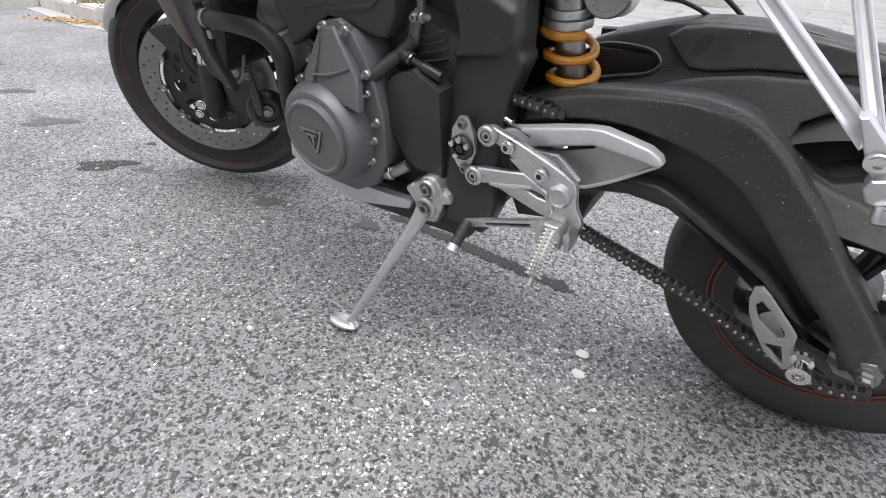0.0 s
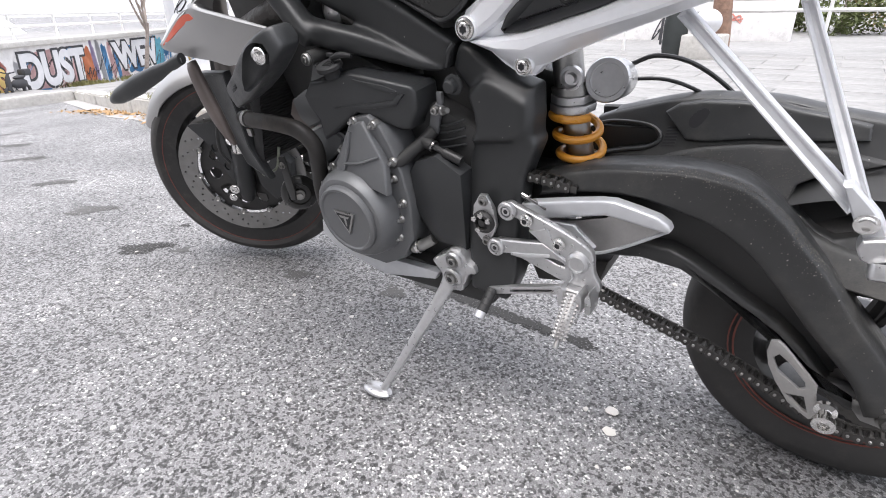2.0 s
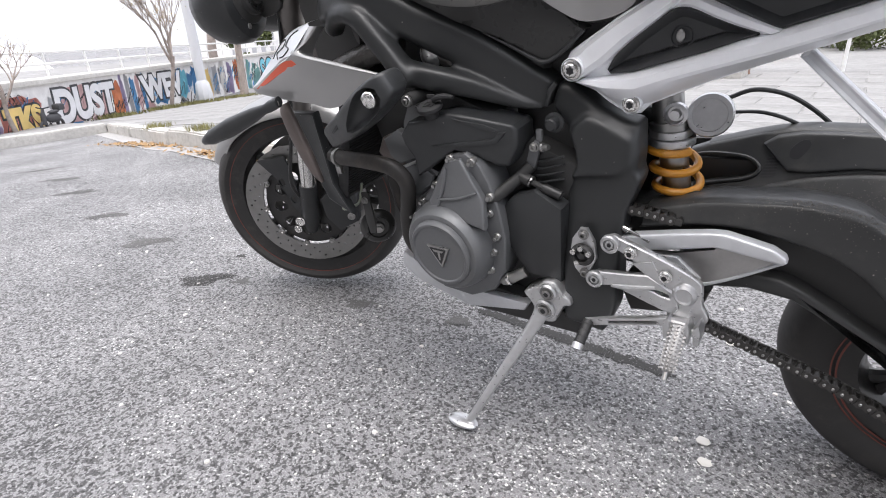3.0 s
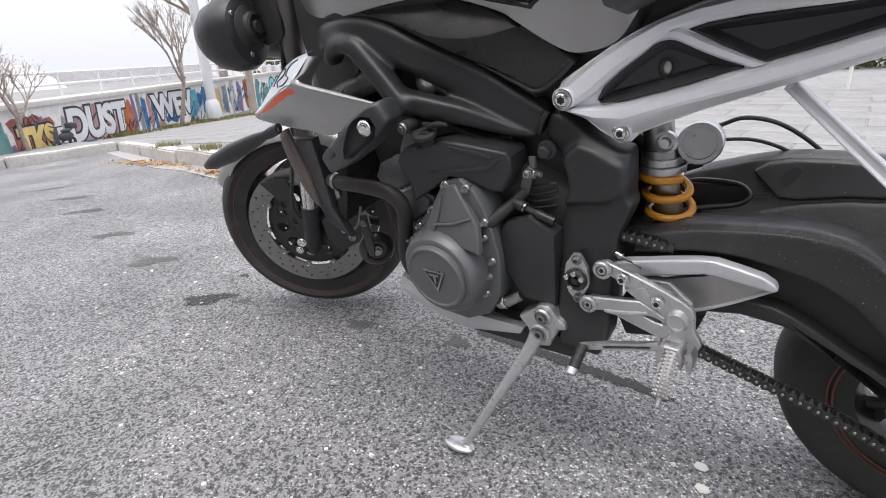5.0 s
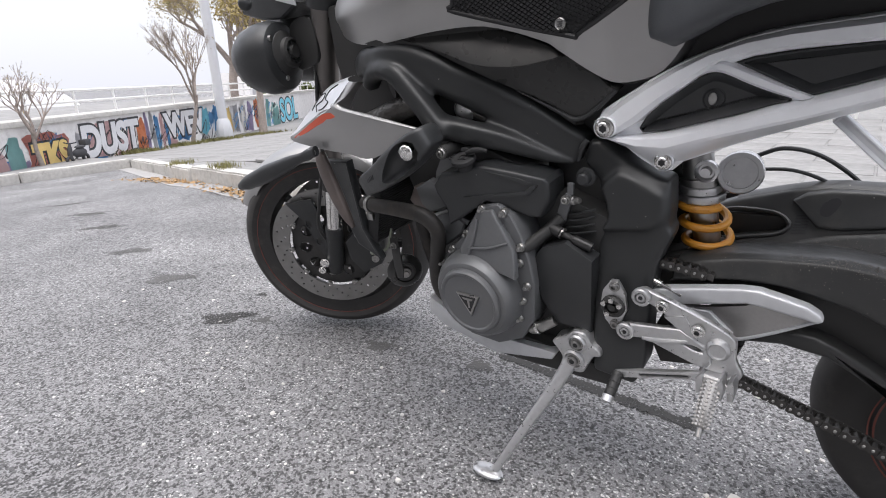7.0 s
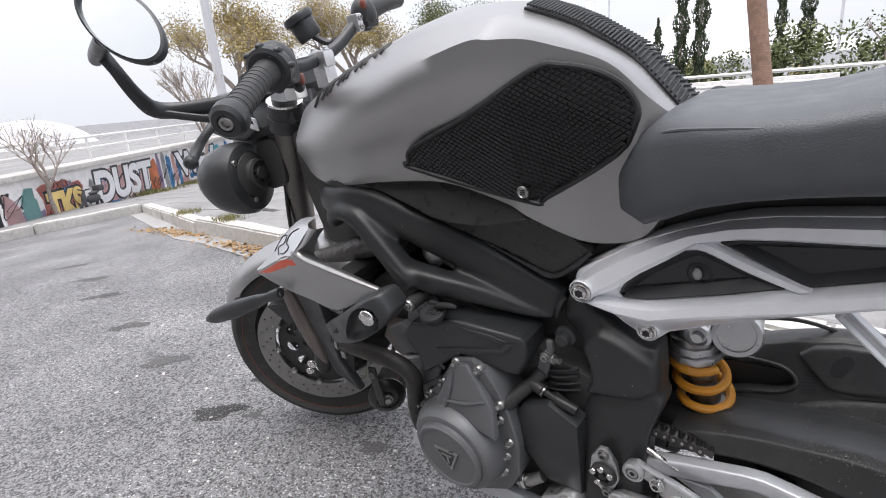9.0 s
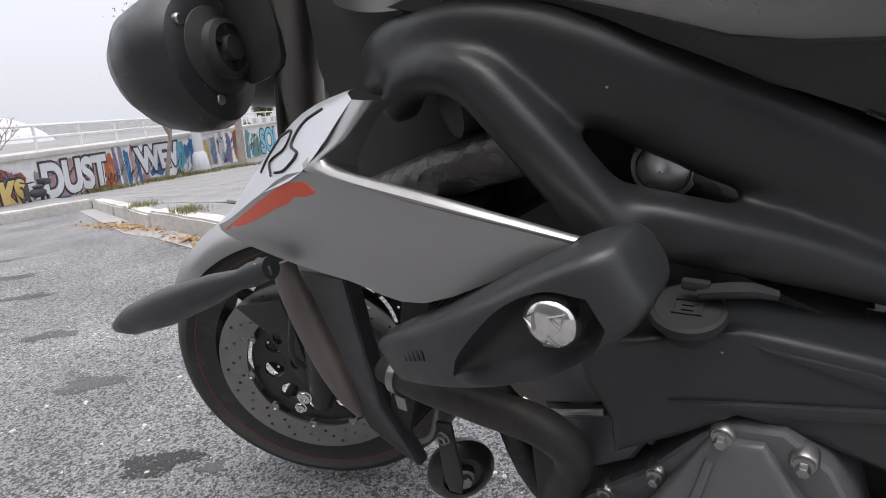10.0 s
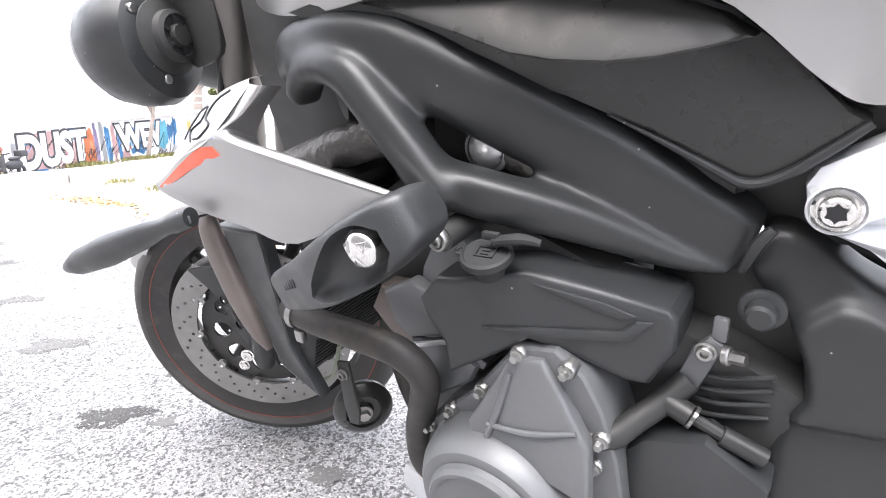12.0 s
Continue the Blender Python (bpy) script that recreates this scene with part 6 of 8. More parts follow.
part("wire_plug", join(tube([(0.255, -0.13, 0.425), (0.285, -0.135, 0.433)], 0.006, 10, 1), tube([(0.285, -0.135, 0.433), (0.31, -0.13, 0.45), (0.32, -0.12, 0.49)], 0.003, 8, 4)), mat("dull_green_plug", (0.22, 0.24, 0.19), 0.6), bike, "pale green wiring plug by the horn")
# exhaust headers, horn, oil cap and plumbing on the left of the engine
part("exhaust_header", tube([(0.318, -0.175, 0.572), (0.36, -0.180, 0.572), (0.42, -0.180, 0.572), (0.47, -0.172, 0.562), (0.486, -0.160, 0.53), (0.470, -0.150, 0.48), (0.452, -0.142, 0.43), (0.45, -0.135, 0.38), (0.47, -0.11, 0.33)], [0.0125, 0.0138, 0.0145, 0.015, 0.015, 0.015, 0.0155, 0.016, 0.016], 18, 5), EXHAUST, bike, "dull grey coolant and exhaust pipe bend")
part("hose_clamp", join(turned([(0.0130, -0.004), (0.0158, -0.004), (0.0158, 0.004), (0.0130, 0.004)], 24, aim((0.338, -0.178, 0.572), (1, 0, 0)), True), box(0.333, 0.345, -0.186, -0.178, 0.540, 0.555, 0.002)), STEEL, bike, "worm-drive hose clamp")
for dv in (-0.06, 0.0, 0.06):
    part("exhaust_pipe", tube([(0.42, dv, 0.60), (0.37, dv, 0.54), (0.365, dv, 0.46), (0.40, dv, 0.36), (0.48, dv * 0.6, 0.29), (0.62, dv * 0.3, 0.27)], 0.019, 14, 4), EXHAUST, bike, "discoloured steel exhaust pipe")
horn = part("horn", turned([(0, 0.012), (0.012, 0.012), (0.014, 0.008), (0.022, 0.008), (0.024, 0.012), (0.030, 0.010), (0.038, 0.004), (0.040, 0.0), (0.038, -0.008), (0.02, -0.014), (0, -0.014)], 40, aim((0.316, -0.10, 0.376), (0.75, -0.65, 0.05))), GLOSS, bike, "round black horn")
part("horn_nut", bolt((0.3255, -0.108, 0.3765), 0.009, (0.75, -0.65, 0.05), 0.008, True), STEEL, horn)
part("horn_bracket", slab([(0.318, 0.47), (0.338, 0.475), (0.340, 0.40), (0.334, 0.375), (0.318, 0.372), (0.314, 0.40)], -0.128, -0.124, 0.001), DARK, horn)
part("bolt", bolt((0.328, -0.129, 0.455), 0.006), STEEL, horn)
OC = aim((0.561, -0.150, 0.668), (0.02, -0.22, 0.97)) @ Matrix.Scale(0.80, 4)
oc = part("oil_cap", join(turned([(0, -0.02), (0.016, -0.02), (0.016, -0.003), (0.025, -0.003), (0.027, 0.0), (0.026, 0.006), (0.023, 0.0075), (0.022, 0.0065), (0, 0.0065)], 36, OC), moved(tube([(-0.024, 0.004, 0.004), (-0.031, 0.006, 0.004), (-0.034, 0.0, 0.004), (-0.030, -0.005, 0.004), (-0.024, -0.003, 0.004)], 0.0018, 6, 3), OC)), MATTBLACK, bike, "black oil filler cap with moulded symbol")
part("cap_symbol", moved(join(box(-0.010, 0.010, -0.008, -0.0065, 0, 0.0018), box(-0.010, 0.010, 0.0065, 0.008, 0, 0.0018), box(-0.010, -0.0085, -0.008, 0.008, 0, 0.0018), box(0.0085, 0.010, -0.008, 0.008, 0, 0.0018), box(-0.004, 0.004, -0.004, -0.002, 0, 0.0018), box(-0.004, 0.004, 0.001, 0.003, 0, 0.0018)), OC @ Matrix.Translation((0, 0, 0.0062))), MATTBLACK, oc)
part("cap_tether", join(tube([(0.566, -0.146, 0.681), (0.585, -0.146, 0.686), (0.594, -0.144, 0.686), (0.604, -0.142, 0.684)], [0.0045, 0.0048, 0.0042, 0.003], 10, 4), box(0.556, 0.572, -0.149, -0.143, 0.682, 0.689, 0.0025)), MATTBLACK, oc)
part("exhaust_flange", slab([(0.397, 0.568), (0.415, 0.598), (0.438, 0.600), (0.446, 0.571), (0.479, 0.526), (0.470, 0.490), (0.453, 0.511), (0.42, 0.543)], -0.128, -0.10, 0.005, seg=3), GUARD, bike, "rusty brown exhaust flange")
part("head_flange", slab([(0.428, 0.600), (0.465, 0.620), (0.492, 0.612), (0.512, 0.590), (0.502, 0.570), (0.456, 0.553), (0.437, 0.568)], -0.139, -0.12, 0.006, seg=3), CRANK, bike)
part("head_seam", tube([(0.436, -0.141, 0.553), (0.458, -0.142, 0.549), (0.505, -0.142, 0.566)], 0.0028, 8, 4), ALU, bike)
part("cylinder_barrel", slab([(0.450, 0.547), (0.500, 0.563), (0.533, 0.540), (0.522, 0.518), (0.475, 0.482), (0.463, 0.518)], -0.134, -0.10, 0.008, seg=3), CRANK, bike, "grey cylinder barrel")
part("cylinder_head", join(slab([(0.47, 0.63), (0.49, 0.665), (0.52, 0.67), (0.55, 0.63), (0.53, 0.56), (0.50, 0.50), (0.45, 0.50), (0.455, 0.56)], -0.125, -0.05, 0.01), slab([(0.44, 0.56), (0.455, 0.575), (0.54, 0.545), (0.535, 0.535)], -0.130, -0.1, 0.003)), CRANK, bike, "grey cylinder head side")
# wrapped hoses and plug seen through the frame
part("wrapped_hose", tube([(0.225, -0.095, 0.692), (0.262, -0.10, 0.703), (0.30, -0.10, 0.713), (0.35, -0.10, 0.727), (0.40, -0.10, 0.742), (0.47, -0.10, 0.762)], [0.014, 0.015, 0.018, 0.021, 0.021, 0.021], 16, 5), FOIL, bike, "dull wrapped hose behind the frame")
part("wrapped_hose", tube([(0.515, -0.078, 0.752), (0.545, -0.078, 0.738), (0.575, -0.076, 0.722), (0.612, -0.070, 0.700)], [0.017, 0.018, 0.018, 0.016], 18, 5), FOIL, bike, "dull wrapped hose behind the frame")
part("filler_plug", join(ball((0.532, -0.092, 0.738), 0.0175, 0.010, 0.0175, 24), turned([(0.0175, -0.004), (0.021, -0.004), (0.021, 0.004), (0.0175, 0.006)], 28, aim((0.532, -0.09, 0.738), LEFT))), ALU, bike, "pale round plug inside the frame")
part("airbox", join(box(0.40, 0.72, -0.055, 0.055, 0.68, 0.84, 0.02)), DARK, bike, "black airbox inside the frame")
part("intake_trunk", tube([(0.375, -0.10, 0.785), (0.40, -0.06, 0.79), (0.42, 0.0, 0.79)], [0.026, 0.03, 0.03], 18, 4), DARK, bike)
# coolant stub, clutch cable and gear linkage
part("coolant_hose", join(tube([(0.640, -0.142, 0.513), (0.660, -0.135, 0.517), (0.675, -0.12, 0.530), (0.690, -0.105, 0.543), (0.705, -0.09, 0.56)], 0.0105, 14, 5)), HOSE, bike, "black coolant hose")
part("hose_stub", join(tube([(0.622, -0.135, 0.510), (0.640, -0.142, 0.513)], 0.0125, 18, 1), tube([(0.640, -0.142, 0.513), (0.645, -0.142, 0.514)], 0.0140, 18, 1)), CRANK, bike, "grey metal hose stub")
lk = part("gear_linkage", slab([(0.706, 0.594), (0.716, 0.606), (0.727, 0.600), (0.712, 0.553), (0.701, 0.548), (0.694, 0.556)], -0.094, -0.086, 0.003), CRANK, bike, "dull metal gear shift linkage")
part("bolt", bolt((0.715, -0.094, 0.594), 0.0065), STEEL, lk)
part("link_clevis", join(box(0.717, 0.728, -0.092, -0.084, 0.602, 0.622, 0.003)), CRANK, lk)
part("bolt", bolt((0.728, -0.095, 0.595), 0.006, (1, -0.3, 0.2), 0.012, True), STEEL, lk)
part("link_rod", join(tube([(0.693, -0.105, 0.545), (0.712, -0.108, 0.540)], 0.0095, 14, 1), tube([(0.71, -0.108, 0.5405), (0.740, -0.110, 0.531)], 0.005, 10, 1), tube([(0.735, -0.110, 0.533), (0.765, -0.108, 0.522)], 0.008, 12, 1)), HOSE, bike)
part("link_sleeve", tube([(0.7125, -0.108, 0.540), (0.715, -0.1082, 0.539)], 0.010, 14, 1), STEEL, bike)
for i in range(4):
    part("gearbox_rib", tube([(0.705, -0.085, 0.566 - 0.013 * i), (0.73, -0.090, 0.570 - 0.012 * i), (0.762, -0.085, 0.580 - 0.013 * i)], 0.0021, 8, 3), PLASTIC, bike)
part("drain_hose", join(tube([(0.655, -0.130, 0.345), (0.668, -0.135, 0.352), (0.70, -0.125, 0.372)], [0.010, 0.0105, 0.0095], 14, 3)), STEEL, bike, "short metal drain hose")
part("drain_clamp", turned([(0.0115, -0.003), (0.013, -0.003), (0.013, 0.003), (0.0115, 0.003)], 20, aim((0.672, -0.134, 0.355), (0.7, 0, 0.4)), True), CHROME, bike)
part("rear_underguard", slab([(0.84, 0.335), (0.92, 0.35), (0.985, 0.36), (0.97, 0.31), (0.86, 0.285)], -0.05, 0.05, 0.008), EXHAUST, bike, "dull exhaust collector box")

# chain: separate links on two runs
def chain_run(pts, count, parent):
    path = curve(pts, 12)
    total = [0.0]
    for a, b in zip(path, path[1:]):
        total.append(total[-1] + (b - a).length)
    outer = join(slab([(-0.0105, 0.0045), (-0.006, 0.0062), (0, 0.0040), (0.006, 0.0062), (0.0105, 0.0045), (0.0105, -0.0045), (0.006, -0.0062), (0, -0.0040), (-0.006, -0.0062), (-0.0105, -0.0045)], -0.0095, -0.0075, 0.0), slab([(-0.0105, 0.0045), (0, 0.0040), (0.0105, 0.0045), (0.0105, -0.0045), (0, -0.0040), (-0.0105, -0.0045)], 0.0075, 0.0095, 0.0))
    pin = join(*[turned([(0, 0.0112), (0.0016, 0.0112), (0.0020, 0.0105), (0.0020, -0.0105), (0, -0.0105)], 8, Matrix.Translation((x, 0, 0)) @ RX) for x in (-0.0055, 0.0055)])
    inner = join(slab([(-0.0095, 0.0045), (0, 0.0036), (0.0095, 0.0045), (0.0095, -0.0045), (0, -0.0036), (-0.0095, -0.0045)], -0.0070, -0.0050, 0.0), slab([(-0.0095, 0.0045), (0, 0.0036), (0.0095, 0.0045), (0.0095, -0.0045), (0, -0.0036), (-0.0095, -0.0045)], 0.0050, 0.0070, 0.0),
                 turned([(0.0042, 0.006), (0.0042, -0.006)], 8, Matrix.Translation((-0.0055, 0, 0)) @ RX), turned([(0.0042, 0.006), (0.0042, -0.006)], 8, Matrix.Translation((0.0055, 0, 0)) @ RX))
    meshes = []
    for bm, metal in ((outer, CHAIN), (inner, CHAIN), (pin, STEEL)):
        me = bpy.data.meshes.new("chain_link")
        bm.to_mesh(me)
        bm.free()
        me.materials.append(metal)
        meshes.append(me)
    for i in range(count):
        t = total[-1] * (i + 0.5) / count
        k = max(j for j in range(len(total)) if total[j] <= t)
        k = min(k, len(path) - 2)
        d = (path[k + 1] - path[k]).normalized()
        q = path[k] + d * (t - total[k])
        ln = total[-1] / count / 0.0125
        ob = new("chain_link", meshes[i % 2])
        ob.parent = parent
        if i % 2 == 0:
            rivet = new("chain_pin", meshes[2])
            rivet.parent = parent
        ob.matrix_basis = Matrix.Translation(q) @ Matrix.Rotation(math.atan2(-d.z, d.x), 4, "Y") @ Matrix.Scale(1.12 * ln, 4, (1, 0, 0)) @ Matrix.Scale(1.35, 4, (0, 0, 1))
        if i % 2 == 0:
            rivet.matrix_basis = ob.matrix_basis


chain = part("chain", tube([(0.985, -0.080, 0.326), (0.99, -0.080, 0.324)], 0.003, 6, 1), CHAIN, bike, "greasy dark drive chain")
chain_run([(0.80, -0.075, 0.40), (0.90, -0.078, 0.352), (0.986, -0.080, 0.322), (1.061, -0.082, 0.302), (1.144, -0.084, 0.280), (1.184, -0.086, 0.267), (1.234, -0.088, 0.248), (1.276, -0.088, 0.230), (1.310, -0.088, 0.219), (1.342, -0.088, 0.217), (1.372, -0.088, 0.228)], 52, chain)
chain_run([(0.80, -0.070, 0.488), (0.84, -0.070, 0.497), (0.88, -0.070, 0.498), (0.936, -0.068, 0.489)], 12, chain)
part("cable_adjuster", join(tube([(0.838, -0.085, 0.478), (0.868, -0.088, 0.468)], 0.006, 12, 1), tube([(0.868, -0.088, 0.468), (0.90, -0.09, 0.457)], 0.003, 8, 1)), CHROME, bike, "bright cable adjuster")

# seat stitching and tail
part("seat_piping", tube([(0.872, -0.099, 0.915), (0.90, -0.112, 0.934), (0.95, -0.120, 0.938), (1.02, -0.127, 0.939), (1.08, -0.127, 0.948), (1.16, -0.117, 0.966)], 0.0022, 8, 6), VINYL, bike)
tail = part("tail_unit", loft(tank_rings([(1.24, 0.83, 0.98, 0.09), (1.34, 0.86, 0.99, 0.08), (1.46, 0.93, 1.0, 0.06), (1.54, 0.97, 1.0, 0.03)], 24, 3.0)), GRAPHITE, bike, "grey painted tail unit")

# bars, grip, lever, mirror
bars = part("handlebar", tube([(0.385, -0.262, 1.008), (0.348, -0.20, 1.035), (0.315, -0.12, 1.052), (0.262, -0.03, 1.042), (0.262, 0.05, 1.058), (0.266, 0.12, 1.095), (0.255, 0.20, 1.118), (0.235, 0.27, 1.122)], 0.011, 16), PLASTIC, bike, "black tapered handlebar")
part("grip", tube([(0.322, -0.145, 1.048), (0.330, -0.162, 1.045), (0.378, -0.250, 1.013), (0.382, -0.257, 1.010)], [0.022, 0.0188, 0.0188, 0.021], 20, 1), HOSE, bars, "black rubber grip")
for k in range(9):
    q = Vector((0.333, -0.168, 1.043)).lerp(Vector((0.375, -0.245, 1.015)), k / 8)
    part("grip_ring", turned([(0.017, -0.0016), (0.0195, -0.0008), (0.0195, 0.0008), (0.017, 0.0016)], 20, aim(q, (0.46, -0.83, -0.3)), True), HOSE, bars)
part("grip", tube([(0.2625, 0.155, 1.109), (0.25, 0.215, 1.119), (0.235, 0.27, 1.122)], 0.0175, 18, 1), HOSE, bars, "black rubber grip")
part("bar_end", join(turned([(0, 0), (0.024, 0), (0.026, 0.006), (0.025, 0.020), (0.020, 0.026), (0.012, 0.027), (0.010, 0.022), (0, 0.022)], 28, aim((0.381, -0.256, 1.010), (0.46, -0.83, -0.28)))), PLASTIC, bars, "round bar-end weight")
part("switch_box", join(ball((0.310, -0.118, 1.058), 0.030, 0.032, 0.034, 20), box(0.275, 0.325, -0.135, -0.085, 1.02, 1.078, 0.012)), PLASTIC, bars, "black handlebar switch box")
part("switch_box", join(ball((0.264, 0.138, 1.104), 0.027, 0.024, 0.031, 20), box(0.246, 0.286, 0.122, 0.156, 1.078, 1.122, 0.010)), PLASTIC, bars, "black throttle-side switch box")
part("switch", ball((0.280, 0.126, 1.120), 0.008, 0.006, 0.011, 14), RED, bars, "red stop switch")
lever_clamp = part("lever_clamp", box(0.255, 0.286, 0.098, 0.112, 1.076, 1.108, 0.004), ALU, bars, "bare metal brake lever clamp")
for q in (1.084, 1.100):
    part("bolt", bolt((0.285, 0.105, q), 0.0045, (1, -0.3, 0), 0.005), STEEL, lever_clamp)
part("switch", ball((0.272, -0.142, 1.038), 0.007, 0.007, 0.007, 12), RED, bars, "small red switch")
for q in ((0.262, 0.012, 1.046), (0.246, -0.052, 1.040)):
    part("bar_clamp", join(box(q[0] - 0.017, q[0] + 0.017, q[1] - 0.013, q[1] + 0.013, q[2] - 0.05, q[2] - 0.006, 0.004), box(q[0] - 0.024, q[0] + 0.024, q[1] - 0.013, q[1] + 0.013, q[2] - 0.016, q[2] + 0.014, 0.008), *[bolt((q[0] + d, q[1], q[2] + 0.013), 0.005, (0, 0, 1), 0.006) for d in (-0.017, 0.017)]), ALU, bars, "bare metal bar clamp")
part("clutch_lever", join(tube([(0.262, -0.14, 1.03), (0.240, -0.19, 1.005), (0.248, -0.245, 0.975), (0.270, -0.285, 0.952)], [0.009, 0.008, 0.0075, 0.009], 12, 5, 0.7), ball((0.271, -0.287, 0.951), 0.011, 0.011, 0.011, 16)), PLASTIC, bars, "black clutch lever")
mirror = part("mirror", tube([(0.345, -0.185, 1.034), (0.30, -0.20, 1.036), (0.246, -0.242, 1.038), (0.227, -0.278, 1.048), (0.237, -0.300, 1.074), (0.250, -0.318, 1.112), (0.243, -0.324, 1.135)], [0.011, 0.0105, 0.012, 0.0125, 0.0105, 0.009, 0.0095], 14, 5, 0.7), PLASTIC, bars, "black mirror with its bent stalk")
mirror.location = (-0.004, -0.008, -0.016)
part("stalk_brace", tube([(0.345, -0.205, 1.012), (0.285, -0.228, 1.018), (0.232, -0.272, 1.040)], 0.006, 10, 5, 0.8), PLASTIC, mirror)
part("mirror_neck", tube([(0.205, -0.320, 1.129), (0.222, -0.322, 1.133), (0.262, -0.331, 1.138), (0.325, -0.345, 1.146)], [0.009, 0.0115, 0.0115, 0.010], 14, 5), PLASTIC, mirror)
MM = Matrix.Translation((0.398, -0.345, 1.151)) @ Vector((0.52, -0.58, 0.42)).to_track_quat("Z", "Y").to_matrix().to_4x4() @ Matrix.Rotation(radians(-52), 4, "Z") @ Matrix.Diagonal((1.16, 0.60, 1, 1))
part("mirror_shell", turned([(0, -0.026), (0.028, -0.023), (0.044, -0.013), (0.053, 0.000), (0.0555, 0.007), (0.054, 0.011), (0.0505, 0.012), (0.0495, 0.0075)], 48, MM), PLASTIC, mirror)
part("mirror_glass", turned([(0, 0.0075), (0.0495, 0.0075), (0.0495, 0.005), (0, 0.005)], 40, MM), MIRROR, mirror, "clear mirror glass")
rv = part("fluid_reservoir", join(turned([(0, -0.026), (0.022, -0.026), (0.0245, -0.020), (0.0255, 0.006), (0.0245, 0.008), (0.0295, 0.009), (0.0305, 0.012), (0.0305, 0.019), (0.028, 0.023), (0.017, 0.024), (0.016, 0.021), (0, 0.021)], 20, aim((0.185, 0.052, 1.106), (-0.25, -0.25, 0.93)))), PLASTIC, bike, "round black brake fluid reservoir")
part("reservoir_stalk", tube([(0.20, 0.05, 1.09), (0.225, 0.07, 1.068), (0.262, 0.09, 1.08)], 0.006, 8), PLASTIC, rv)
part("instrument_panel", slab([(0.02, 0.985), (0.07, 1.045), (0.10, 1.05), (0.12, 1.0), (0.08, 0.965)], -0.05, 0.14, 0.012), PLASTIC, bike, "black instrument panel")
for i, (a, b) in enumerate((((0.13, 0.05, 1.0), (0.25, 0.04, 0.80)), ((0.15, 0.05, 0.99), (0.27, 0.03, 0.78)), ((0.10, 0.05, 1.0), (0.24, 0.03, 0.75)))):
    a, b = Vector(a), Vector(b)
    part("control_cable", tube([a, a.lerp(b, 0.4) + Vector((0.035 * (i - 1), -0.03, 0.0)), b], 0.0042, 8), HOSE, bike, "black control cable")
part("head_tube", tube([(0.22, 0.05, 0.98), (0.30, 0.0, 0.76)], 0.04, 20, 1), DARK, bike)
part("speed_cable", tube([(0.95, 0.10, 0.622), (0.985, 0.11, 0.633), (1.03, 0.14, 0.615), (1.08, 0.17, 0.570), (1.12, 0.18, 0.52), (1.15, 0.18, 0.47)], 0.0035, 8), HOSE, bike, "thin black cable above the hugger")
part("speed_cable", tube([(0.93, 0.09, 0.60), (1.0, 0.12, 0.595), (1.06, 0.15, 0.560), (1.10, 0.17, 0.51), (1.13, 0.17, 0.46)], 0.003, 8), HOSE, bike)
slider_bolt = part("mount_bolt", join(turned([(0.0100, 0), (0.0100, 0.004), (0.0088, 0.006), (0.0070, 0.006), (0.0070, 0.002)], 24, aim((0.523, -0.158, 0.681), LEFT)), bolt((0.523, -0.160, 0.681), 0.0056, LEFT, 0.006)), STEEL, bike, "bare metal engine mount bolt")
part("mount_boss", turned([(0, -0.05), (0.0115, -0.05), (0.0115, 0.0), (0, 0.0)], 24, aim((0.523, -0.158, 0.681), LEFT)), DARK, slider_bolt)

grip_way = Vector((0.46, -0.83, -0.28)).normalized()
part("grip_flange", turned([(0.017, -0.004), (0.030, -0.004), (0.0355, 0.000), (0.0365, 0.010), (0.034, 0.020), (0.026, 0.027), (0.014, 0.028)], 28, aim((0.320, -0.142, 1.050), -grip_way)), PLASTIC, bars, "round black switch housing flange")
for k in range(8):
    q = aim((0.320, -0.142, 1.050), -grip_way, 2 * math.pi * k / 8) @ Vector((0.0355, 0, 0.008))
    part("flange_knuckle", ball(q, 0.0055, 0.009, 0.0055, 12), PLASTIC, bars)
part("bar_end_bolt", join(turned([(0.0105, 0), (0.0105, 0.0045), (0.009, 0.006), (0.006, 0.006), (0.0045, 0.002), (0, 0.002)], 20, aim(Vector((0.381, -0.256, 1.010)) + grip_way * 0.0215, grip_way))), STEEL, bars, "bare metal bar-end bolt")
part("cable_adjuster", join(tube([(0.285, -0.075, 1.02), (0.262, -0.115, 1.030), (0.247, -0.140, 1.036)], 0.009, 12, 3), ball((0.300, -0.080, 1.016), 0.010, 0.010, 0.012, 14)), PLASTIC, bars)
part("switch", ball((0.318, -0.085, 1.026), 0.006, 0.006, 0.010, 12), RED, bars, "small red switch")
# ---- far surroundings and small things on the ground ----
def colour(name, c, rough=0.8):
    return mat(name, c, rough, vary=0.12, scale=12, patch=2.0)


G_BLACK, G_CREAM, G_PINK, G_BLUE, G_CYAN, G_ORANGE, G_PURPLE, G_RED, G_YELLOW, G_TEAL, G_GREY, G_PALE = (colour("spray_" + n, c) for n, c in (("black", (0.055, 0.055, 0.06)), ("cream", (0.72, 0.70, 0.68)), ("pink", (0.62, 0.42, 0.42)), ("blue", (0.10, 0.27, 0.50)),
    ("cyan", (0.20, 0.55, 0.68)), ("orange", (0.66, 0.24, 0.12)), ("purple", (0.36, 0.30, 0.45)), ("red", (0.58, 0.24, 0.20)), ("yellow", (0.70, 0.52, 0.20)), ("teal", (0.25, 0.46, 0.45)), ("grey", (0.42, 0.42, 0.44)), ("pale", (0.62, 0.62, 0.64))))
